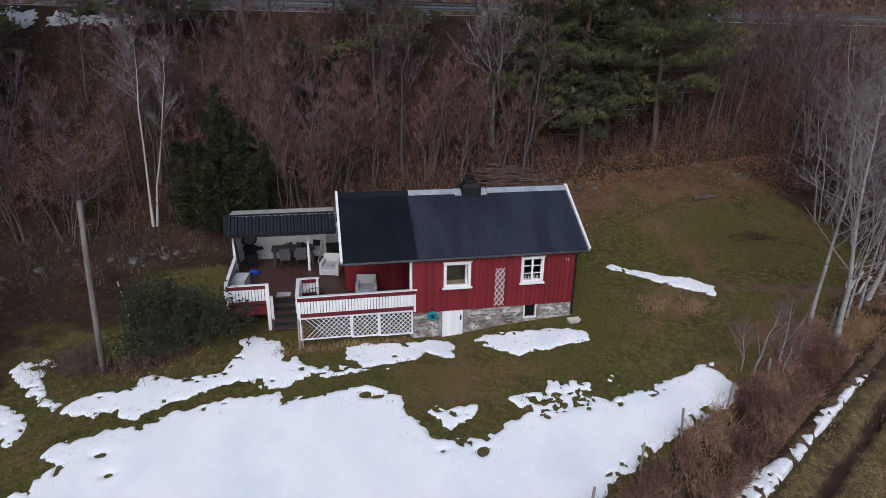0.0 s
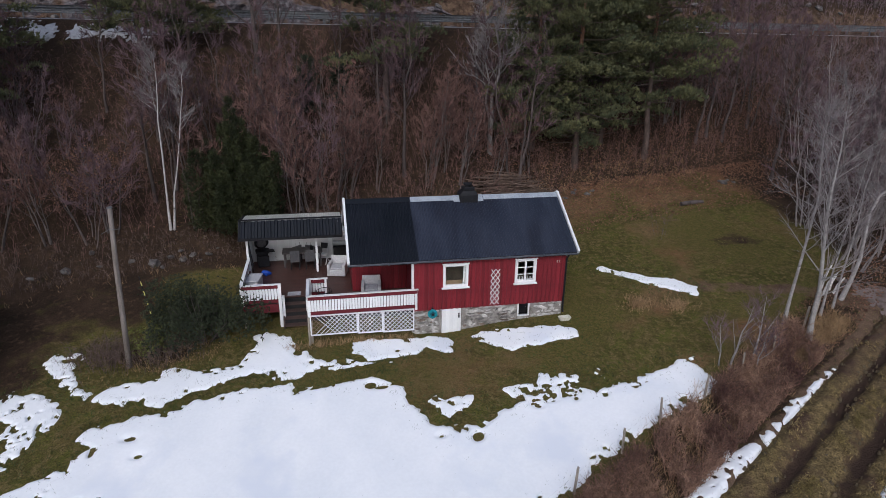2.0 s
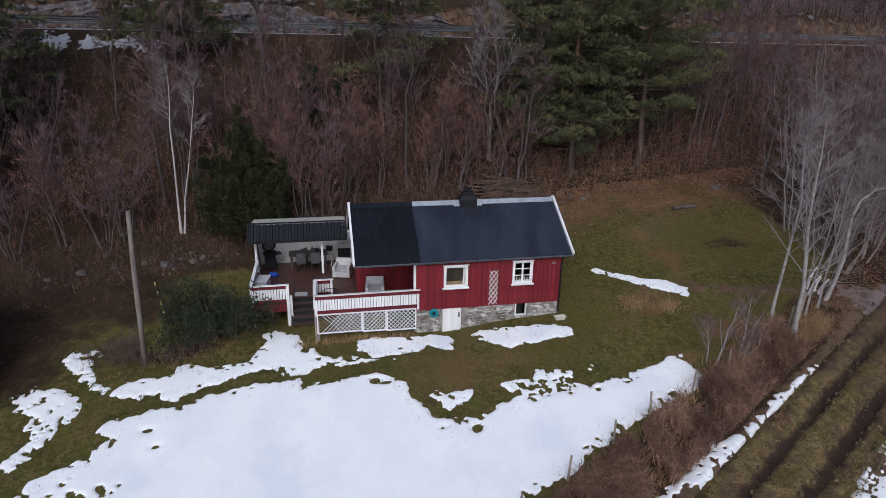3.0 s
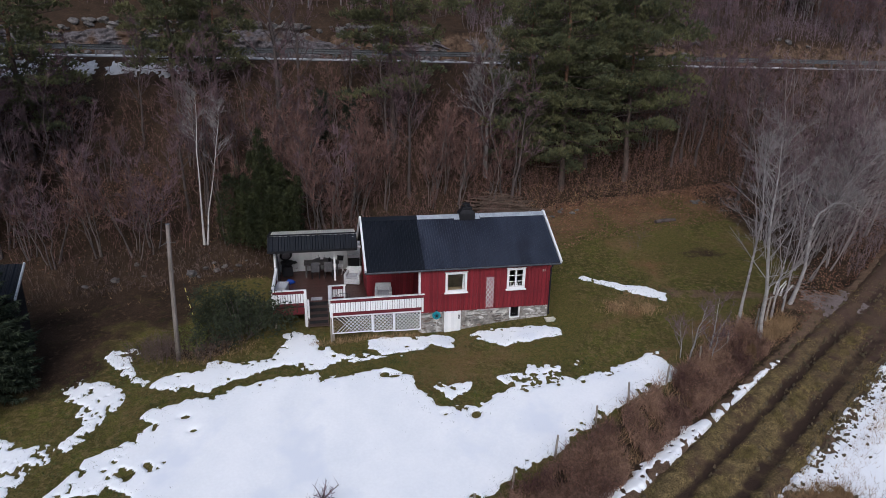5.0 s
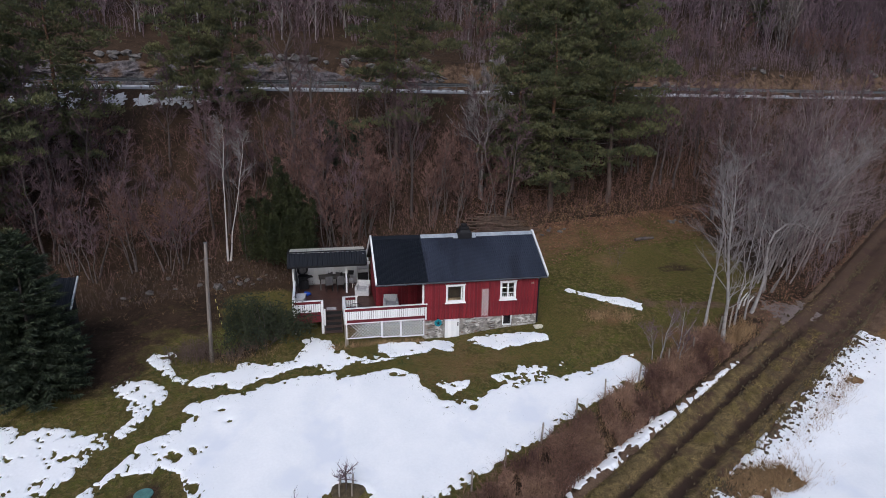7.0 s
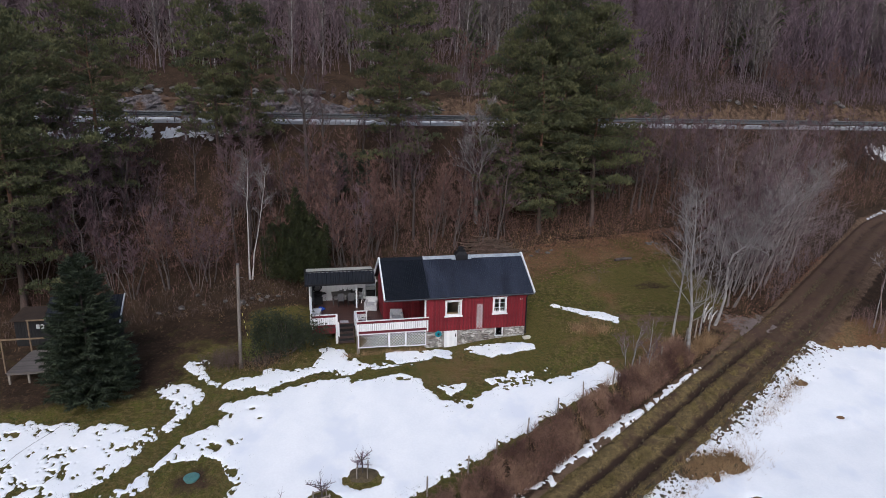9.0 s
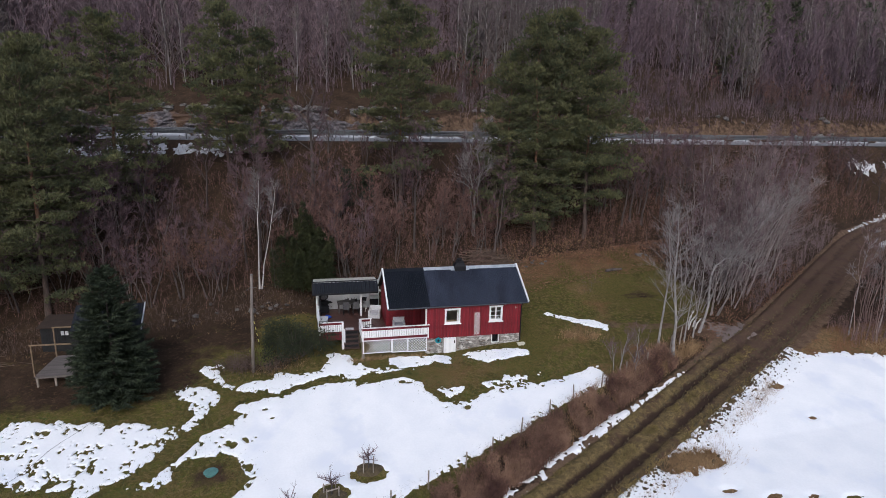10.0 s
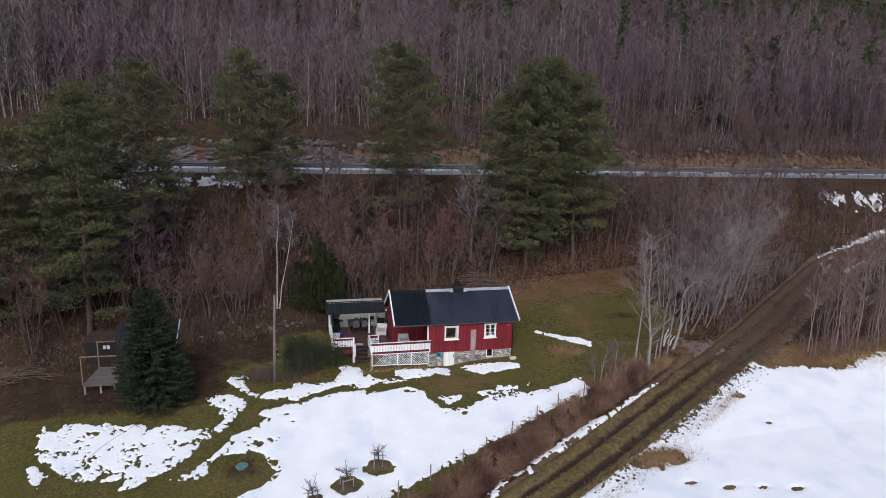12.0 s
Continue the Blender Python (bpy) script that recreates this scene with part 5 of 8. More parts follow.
railing((-1.64, -0.42), (LX + 0.08, -0.42))
railing((-4.36, 1.08), (-2.80, 1.08))
railing((-4.36, 4.6), (-4.36, 1.12))
railing((-1.64, 1.42), (-1.64, -0.36))
railing((-0.86, 1.44), (-1.60, 1.44))
part("newel_post", Geo().box(-2.87, -2.75, 1.0, 1.12, gz(-2.8, 1.05) - 0.1, DZ + 0.90), WHITE, deck)
part("newel_post", Geo().box(-2.74, -2.64, 1.14, 1.24, gz(-2.7, 1.2) - 0.1, DZ + 0.35), WHITE, deck)
part("skirt_board", Geo().box(-1.64, LX, -0.40, -0.365, 1.19, 1.31).box(-4.38, -2.8, 1.06, 1.1, 0.85, 1.22), DARK_RED, deck)


def lattice_panel(x0, x1, z0, z1, material, bare=0.0):
    """A framed panel of crossed slats, each cut to the frame; the first ones, over the width bare, have lost their paint."""
    p = part("lattice_panel", Geo().box(x0, x0 + 0.05, -0.45, -0.41, z0, z1).box(x1 - 0.05, x1, -0.45, -0.41, z0, z1).box(x0 + 0.05, x1 - 0.05, -0.45, -0.41, z1 - 0.05, z1)
             .box(x0 + 0.05, x1 - 0.05, -0.45, -0.41, z0, z0 + 0.05), material, deck)
    a, b, c, d = x0 + 0.03, x1 - 0.03, z0 + 0.03, z1 - 0.03
    for sgn, y in ((1, -0.436), (-1, -0.424)):
        off = (a - d) if sgn > 0 else (a + c)
        stop = (b - c) if sgn > 0 else (b + d)
        s = off + 0.08
        while s < stop:
            # line x - sgn * z = s
            zlo, zhi = (max(c, a - s), min(d, b - s)) if sgn > 0 else (max(c, s - b), min(d, s - a))
            if zhi - zlo > 0.05:
                q0, q1 = (s + sgn * zlo, zlo), (s + sgn * zhi, zhi)
                part("lattice_slat", Geo().beam((q0[0], y, q0[1]), (q1[0], y, q1[1]), 0.027, 0.010, (0, 1, 0)), FRAME_WOOD if (q0[0] + q1[0]) / 2 < x0 + bare else material, p)
            s += 0.185


lattice_panel(-1.60, 0.32, 0.36, 1.27, WHITE, 0.55)
part("post", Geo().box(-1.69, -1.61, -0.46, -0.39, gz(-1.65, -0.42) - 0.1, 1.19), OLD_WOOD, deck)
lattice_panel(0.325, 1.365, 0.31, 1.27, WHITE)
lattice_panel(1.37, 2.68, 0.27, 1.27, WHITE)


def build_steps():
    st = part("steps", Geo().beam((-2.70, 1.75, 1.05), (-2.70, 0.85, 0.15), 0.05, 0.25).beam((-1.74, 1.75, 1.05), (-1.74, 0.85, 0.15), 0.05, 0.25), STEP_WOOD, deck)
    for i in range(4):
        part("tread", Geo().box(-2.73, -1.71, 1.42 - i * 0.23, 1.70 - i * 0.23, 0.97 - i * 0.23, 1.01 - i * 0.23), STEP_WOOD, st)
        # near-black board painted as the shade in the open gap below each tread
        part("riser", Geo().box(-2.70, -1.74, 1.70 - i * 0.23, 1.72 - i * 0.23, 0.97 - i * 0.23, 1.18 - i * 0.23), DARK_WOOD_SHADE, st)


build_steps()
patio_roof = thing("patio_roof", "lean-to patio roof, dark ribbed front and yellowed clear sheets, white back wall", "roof", (0, 0, 0))


def build_patio():
    f, t, b = (4.30, 3.14), (4.92, 3.78), (6.85, 3.54)
    part("front_sheet", ribbed(-4.72, 0.0, f, t, 0.3, 0.05), ROOF_DARK, patio_roof)
    for i in range(4):
        part("clear_sheet", ribbed(-4.62 + i * 1.15, -4.62 + (i + 1) * 1.15, (b[0], b[1]), (t[0], t[1] + 0.02), 0.115, 0.022), CLEAR_SHEET, patio_roof).visible_shadow = False
    part("front_edge", Geo().box(-4.74, -0.02, 4.22, 4.30, 3.05, 3.17), BLACK_METAL, patio_roof)
    part("ridge_strip", Geo().beam((-4.74, 4.92, 3.86), (0, 4.92, 3.86), 0.12, 0.04), BLACK_METAL, patio_roof)
    part("side_board", Geo().beam((-4.70, 4.35, 3.12), (-4.70, 4.95, 3.76), 0.05, 0.2).beam((-4.70, 4.9, 3.76), (-4.70, 6.8, 3.5), 0.05, 0.16), BLACK_METAL, patio_roof)
    part("beam", Geo().box(-4.5, 0.2, 4.70, 4.80, 3.02, 3.16), WHITE, patio_roof)
    for x in (-4.42, -1.25):
        part("post", Geo().box(x - 0.05, x + 0.05, 4.70, 4.80, DZ, 3.02), WHITE, patio_roof)
    part("rafter", Geo().beam((-3.0, 4.8, 3.62), (-3.0, 6.7, 3.3), 0.05, 0.12).beam((-1.5, 4.8, 3.62), (-1.5, 6.7, 3.3), 0.05, 0.12).beam((-0.2, 4.8, 3.62), (-0.2, 6.7, 3.3), 0.05, 0.12), WHITE, patio_roof)
    wall = part("back_wall", Geo().box(-4.45, 0.28, 6.62, 6.68, DZ - 0.1, 3.4), WHITE, patio_roof)
    bm = Geo().box(0, 0.165, -0.02, 0, 0, 2.1).mesh("plank", WHITE)
    for i in range(26):
        part("plank", bm, WHITE, wall).location = (-4.44 + i * 0.18, 6.617, DZ + 0.03)
    side = part("side_wall", Geo().box(-4.46, -4.40, 4.80, 6.62, DZ, 3.4), WHITE, patio_roof)


build_patio()


# ---- furniture on the deck ----
def dining_chair():
    ch = thing("dining_chair", "grey woven wicker dining chair at the patio table", "chair", group="chairs round the patio table")
    part("seat", Geo().box(-0.23, 0.23, -0.22, 0.24, 0.40, 0.47), WICKER, ch, bevel=0.02)
    g = Geo().beam((0, 0.24, 0.42), (0, 0.34, 1.02), 0.46, 0.05, (0, 1, 0))
    part("backrest", g, WICKER, ch, bevel=0.015)
    for x in (-0.2, 0.2):
        for y in (-0.19, 0.2):
            part("leg", Geo().box(x - 0.022, x + 0.022, y - 0.022, y + 0.022, 0, 0.40), BLACK_METAL, ch)
    return ch


tb = thing("dining_table", "long grey-brown slatted patio dining table", "table", (-1.95, 5.85, DZ))
top = part("tabletop", Geo().box(-0.95, 0.95, -0.42, 0.42, 0.70, 0.73), GREY_TABLE, tb)
for i in range(7):
    part("slat", Geo().box(-0.97, 0.97, -0.44 + i * 0.128, -0.33 + i * 0.128, 0.732, 0.755), GREY_TABLE, top)
for x in (-0.86, 0.86):
    for y in (-0.36, 0.36):
        part("leg", Geo().box(x - 0.04, x + 0.04, y - 0.04, y + 0.04, 0, 0.70), GREY_TABLE, tb)
chair = dining_chair()
chair.matrix_basis = pose(-2.3, 5.3, DZ, 0, 0, 180)
for x, y, r in ((-1.6, 5.3, 183), (-2.25, 6.33, -3), (-1.6, 6.33, 2)):
    copy_thing(chair, pose(x, y, DZ, 0, 0, r))
solid("lantern", Geo().tube([(0, 0, 0), (0, 0, 0.02), (0, 0, 0.16), (0, 0, 0.2), (0, 0, 0.26)], [0.07, 0.08, 0.08, 0.06, 0.02], 10), BLACK_METAL, "small black lantern on the patio table", "lantern", at=(-1.5, 5.8, DZ + 0.755))


def armchair(at, turn):
    a = thing("armchair", "pale grey wicker lounge armchair with seat cushion", "armchair", at, turn, group="lounge armchairs")
    part("base", Geo().box(-0.40, 0.40, -0.38, 0.36, 0.04, 0.34), WICKER_PALE, a, bevel=0.02)
    part("backrest", Geo().beam((0, 0.38, 0.04), (0, 0.46, 0.80), 0.80, 0.10, (0, 1, 0)), WICKER_PALE, a, bevel=0.02)
    for x in (-0.36, 0.36):
        part("armrest", Geo().box(x - 0.07, x + 0.07, -0.40, 0.40, 0.04, 0.60), WICKER_PALE, a, bevel=0.02)
    part("cushion", Geo().box(-0.29, 0.29, -0.38, 0.34, 0.345, 0.45), CUSHION, a, bevel=0.03)


armchair((-0.30, 4.2, DZ), -14)
armchair((1.05, 1.35, DZ), -6)


def folding_chair():
    c = thing("folding_chair", "white folding garden chair leaning half open", "chair", (-0.95, 5.9, DZ), 70)
    for y in (-0.2, 0.2):
        part("leg", Geo().beam((-0.25, y, 0), (0.25, y, 0.95), 0.03, 0.02).beam((0.28, y, 0), (-0.2, y, 0.45), 0.03, 0.02), WHITE, c)
    part("seat", Geo().box(-0.22, 0.2, -0.2, 0.2, 0.44, 0.465), WHITE, c)
    part("backrest", Geo().beam((0.16, 0, 0.72), (0.27, 0, 0.98), 0.4, 0.02, (1, 0, 0)), BLACK_METAL, c)


folding_chair()


GRILL_STEEL = mat("dull_grill_steel", (0.10, 0.10, 0.11), (0.17, 0.17, 0.18), 6, 0.5, 0.1, 60)


def grill():
    g = thing("barbecue_grill", "black kettle barbecue with round grey lid on cart", "grill", (-3.85, 5.75, DZ), 15)
    part("cabinet", Geo().box(-0.26, 0.26, -0.24, 0.24, 0.08, 0.62), BLACK_METAL, g, bevel=0.02)
    part("bowl", Geo().tube([(0, 0, 0.62), (0, 0, 0.72), (0, 0, 0.82), (0, 0, 0.9)], [0.18, 0.30, 0.34, 0.35], 14), BLACK_METAL, g)
    lid = Geo().tube([(0, 0.10, 1.20), (0, 0.14, 1.21), (0, 0.30, 1.27), (0, 0.40, 1.31)], [0.30, 0.35, 0.30, 0.10], 18)
    part("lid", lid, BLACK_METAL, g, smooth=True)
    part("lid_lining", Geo().tube([(0, 0.095, 1.205), (0, 0.05, 1.19)], [0.24, 0.20], 18), GRILL_STEEL, g, "dull grey inside of the open lid")
    part("side_shelf", Geo().box(0.28, 0.55, -0.2, 0.2, 0.78, 0.82), BLACK_METAL, g)
    for x in (-0.22, 0.22):
        part("wheel", Geo().tube([(x - 0.02, 0, 0.08), (x + 0.02, 0, 0.08)], [0.08, 0.08], 10), BLACK_METAL, g)


grill()
bag = Geo()
bag.tube([(-0.22, 0, 0.08), (-0.1, 0.03, 0.16), (0.08, -0.02, 0.14), (0.24, 0.02, 0.09)], [0.06, 0.14, 0.13, 0.05], 8)
bag.tube([(0.0, -0.15, 0.06), (0.05, 0.0, 0.12), (0.02, 0.2, 0.06)], [0.05, 0.11, 0.05], 8)
solid("tarpaulin", bag, BLUE, "crumpled blue tarpaulin on the deck boards", "tarpaulin", at=(-3.65, 4.55, DZ - 0.01), smooth=True)
box = thing("cushion_box", "pale grey slatted cushion storage box on the deck", "storage box", (-4.02, 2.95, DZ), 82)
part("body", Geo().box(-0.45, 0.45, -0.26, 0.26, 0.0, 0.52), WICKER_PALE, box, bevel=0.01)
part("lid", Geo().box(-0.48, 0.48, -0.29, 0.29, 0.525, 0.57), WICKER_PALE, box, bevel=0.01)
par = thing("parasol", "closed dark parasol standing in its tripod base", "parasol", (-4.1, 3.9, DZ))
part("pole", Geo().tube([(0, 0, 0.05), (-0.15, 0, 2.2)], [0.02, 0.018], 6), BLACK_METAL, par)
part("canopy", Geo().tube([(-0.05, 0, 0.8), (-0.1, 0, 1.3), (-0.15, 0, 2.15)], [0.07, 0.06, 0.02], 8), BLACK_METAL, par)
for a in (0, 120, 240):
    part("leg", Geo().beam((0, 0, 0.35), (0.35 * math.cos(radians(a)), 0.35 * math.sin(radians(a)), 0.01), 0.03, 0.02), BLACK_METAL, par)
dm = thing("doormat", "pale ribbed doormat at the top of the steps", "doormat", (-2.28, 2.12, DZ + 0.002), -2)
part("backing", Geo().box(-0.28, 0.28, -0.2, 0.2, 0.0, 0.02), CUSHION, dm)
for i in range(9):
    part("rib", Geo().box(-0.26, 0.26, -0.18 + i * 0.042, -0.155 + i * 0.042, 0.021, 0.028), CUSHION, dm)
fire = thing("fire_basket", "black round wire fire basket on legs", "fire basket", (-0.98, 0.95, DZ))
for z, r in ((0.30, 0.27), (0.55, 0.33)):
    part("ring", Geo().tube([(r * math.cos(a), r * math.sin(a), z) for a in np.linspace(0, 6.2832, 19)], [0.014] * 19, 5), BLACK_METAL, fire)
for a in range(0, 360, 45):
    c, s = math.cos(radians(a)), math.sin(radians(a))
    part("bar", Geo().tube([(0.22 * c, 0.22 * s, 0), (0.27 * c, 0.27 * s, 0.3), (0.33 * c, 0.33 * s, 0.55)], [0.01] * 3, 4), BLACK_METAL, fire)
shelf = thing("shelf", "dark open garden shelf against the gable wall", "shelf", (0.02, 6.2, DZ), 0)
for z in (0.05, 0.7, 1.0, 1.3, 1.6):
    part("board", Geo().box(-0.5, 0.22, -0.15, 0.15, z, z + 0.03), OLD_WHITE if z > 0.8 else DARK_WOOD_SHADE, shelf)
for x in (-0.5, 0.2):
    part("upright", Geo().box(x, x + 0.03, -0.15, 0.15, 0, 1.7), OLD_WHITE, shelf)
part("box", Geo().box(-0.46, 0.18, -0.13, 0.13, 0.08, 0.68), DARK_WOOD_SHADE, shelf)

# ---- things on and by the front wall ----
tr = thing("wall_trellis", "narrow white diamond trellis fixed to the red wall", "trellis", (0, 0, 0))
for sg in (1, -1):
    for i in range(-2, 7):
        # each slat crosses the trellis from edge to edge and is cut at its ends
        za, zb, xa, xb = 1.2 + i * 0.27, 1.2 + (i + 2) * 0.27, 5.95, 6.35
        lo, hi = max(0, (1.2 - za) / (zb - za)), min(1, (2.8 - za) / (zb - za))
        if hi - lo > 0.1:
            p0, p1 = xa + (xb - xa) * lo, xa + (xb - xa) * hi
            if sg < 0:
                p0, p1 = xa + xb - p0, xa + xb - p1
            part("slat", Geo().beam((p0, FY - 0.082 - 0.008 * sg, za + (zb - za) * lo), (p1, FY - 0.082 - 0.008 * sg, za + (zb - za) * hi), 0.028, 0.010, (0, 1, 0)), WHITE, tr)
DARK_TEAL = mat("dark_teal_plastic", (0.008, 0.085, 0.11), (0.012, 0.11, 0.14), 6, 0.4, 0.05, 60)
hr = thing("hose_reel", "teal garden hose reel hung on the stone wall", "hose reel", (3.45, FY - 0.14, 0.98))
part("coil", Geo().tube([(0.15 * math.cos(a), 0.02 * math.sin(a * 5), 0.15 * math.sin(a)) for a in np.linspace(0, 6.2832, 21)], [0.065] * 21, 8, False), TEAL, hr, smooth=True)
part("drum", Geo().tube([(0, -0.05, 0), (0, 0.05, 0)], [0.13, 0.13], 16), DARK_TEAL, hr)
part("hub", Geo().tube([(0, -0.08, 0), (0, 0.1, 0)], [0.05, 0.05], 10), BLACK_METAL, hr)
part("bracket", Geo().box(-0.03, 0.03, 0.06, 0.12, -0.05, 0.25), BLACK_METAL, hr)
pl = thing("planter_box", "empty cream plastic planter trough on the ground", "planter", (9.28, FY - 0.42, gz(9.28, FY - 0.42)), 4)
k = Geo()
outer, inner = ((-0.2, -0.09), (-0.27, -0.14)), ((-0.245, -0.115), (-0.17, -0.07))
for (hx, hy), z in ((outer[0], 0.0), (outer[1], 0.17), (inner[0], 0.17), (inner[1], 0.03)):
    k.v += [(hx, hy, z), (-hx, hy, z), (-hx, -hy, z), (hx, -hy, z)]
k.f += [(3, 2, 1, 0), (12, 13, 14, 15)] + [(b + i, b + (i + 1) % 4, b + 4 + (i + 1) % 4, b + 4 + i) for b in (0, 4, 8) for i in range(4)]
part("trough", k, CREAM, pl)
part("soil", Geo().box(-0.165, 0.165, -0.066, 0.066, 0.034, 0.07), EARTH, pl)
for x, h in ((7.28, 0.16), (7.42, 0.12), (7.64, 0.15), (7.77, 0.11)):
    solid("candle_holder", Geo().tube([(0, 0, 0), (0, 0, 0.02), (0, 0, 0.03), (0, 0, h), (0, 0, h + 0.01)], [0.05, 0.05, 0.018, 0.022, 0.04], 8), WHITE, "small white candle holder on the window ledge", "candle holder", group="candle holders", at=(x, FY + 0.12, 2.175))
part("inner_sill", Geo().box(7.1, 7.90, FY + 0.07, FY + 0.22, 2.15, 2.175), WHITE, house)
num = thing("wall_plate", "small weathered pale bars fixed high on the red wall", "sign", (8.86, FY - 0.055, 3.0))
for x in (0, 0.1):
    part("bar", Geo().box(x, x + 0.045, -0.03, -0.012, -0.05, 0.06), OLD_WOOD, num)

# ---- yard ----
pole = thing("utility_pole", "leaning weathered grey wooden utility pole", "pole", (-8.56, -0.45, gz(-8.56, -0.45)))
part("shaft", Geo().tube([(0, 0, -0.3), (0.05, 0.1, 2.2), (0.1, 0.2, 4.4), (0.16, 0.34, 6.32)], [0.105, 0.098, 0.09, 0.082], 12), POLE_WOOD, pole, smooth=True)
part("cap", Geo().tube([(0.16, 0.34, 6.32), (0.16, 0.34, 6.36)], [0.098, 0.09], 12), ZINC, pole)
part("bracket", Geo().tube([(0.14, 0.2, 5.55), (0.45, 0.2, 5.56)], [0.012, 0.012], 5).tube([(0.14, 0.2, 5.6), (-0.15, 0.0, 5.45)], [0.012, 0.012], 5), ZINC, pole)
stake = thing("snow_stake", "leaning yellow and black banded snow stake", "stake", (-8.35, 2.6, gz(-8.35, 2.6)))
for i in range(9):
    a, b = i / 9, (i + 1) / 9
    part("band", Geo().tube([(-0.35 * a, 0.25 * a, 1.9 * a), (-0.35 * b, 0.25 * b, 1.9 * b)], [0.022, 0.022], 6), YELLOW if i % 2 and i < 8 else BLACK_METAL, stake)
cab = [(-16.6 - 0.45 * i + 0.12 * math.sin(i * 1.3), -2.9 - 0.67 * i) for i in range(11)]
solid("cable", Geo().tube([(x, y, gz(x, y) + 0.085) for x, y in cab], [0.007] * 11, 5), BLACK_METAL, "thin dark cable lying across the snow by the spruce", "cable")
mh = thing("manhole_cover", "round green septic tank cover in the grass", "manhole cover", (-10.08, -8.6, gz(-10.08, -8.6)))
part("collar", Geo().tube([(0, 0, -0.1), (0, 0, 0.06)], [0.30, 0.30], 20), GREEN_PLASTIC, mh)
part("lid", Geo().tube([(0, 0, 0.06), (0, 0, 0.10), (0, 0, 0.12)], [0.36, 0.36, 0.30], 20), GREEN_PLASTIC, mh)


def fence():
    pts = [(16.9, -4.4), (14.9, -5.2), (12.72, -6.07), (10.48, -6.9), (8.53, -7.87), (6.34, -9.03), (4.3, -10.15), (2.67, -10.89), (0.51, -11.78), (-1.48, -12.68), (-3.8, -13.6)]
    rnd = random.Random(3)
    f = thing("wire_fence", "old wire fence on leaning wooden posts along the brambles", "fence", (0, 0, 0))
    tops = []
    for x, y in pts:
        z = gz(x, y)
        tx, ty = rnd.uniform(-0.06, 0.06), rnd.uniform(-0.06, 0.06)
        part("post", Geo().tube([(x, y, z - 0.2), (x + tx, y + ty, z + 1.0)], [0.045, 0.04], 7), OLD_WOOD, f)
        tops.append((x + tx, y + ty, z))
    for hgt in (0.4, 0.85):
        part("wire", Geo().tube([(x, y - 0.04, z + hgt) for x, y, z in tops], [0.0014] * len(tops), 3), BLACK_METAL, f)
    for x, y in ((19.3, -3.2), (20.6, -2.4)):
        z = gz(x, y)
        part("post", Geo().tube([(x, y, z - 0.2), (x + 0.1, y, z + 1.3)], [0.05, 0.045], 7), OLD_WOOD, f)


fence()


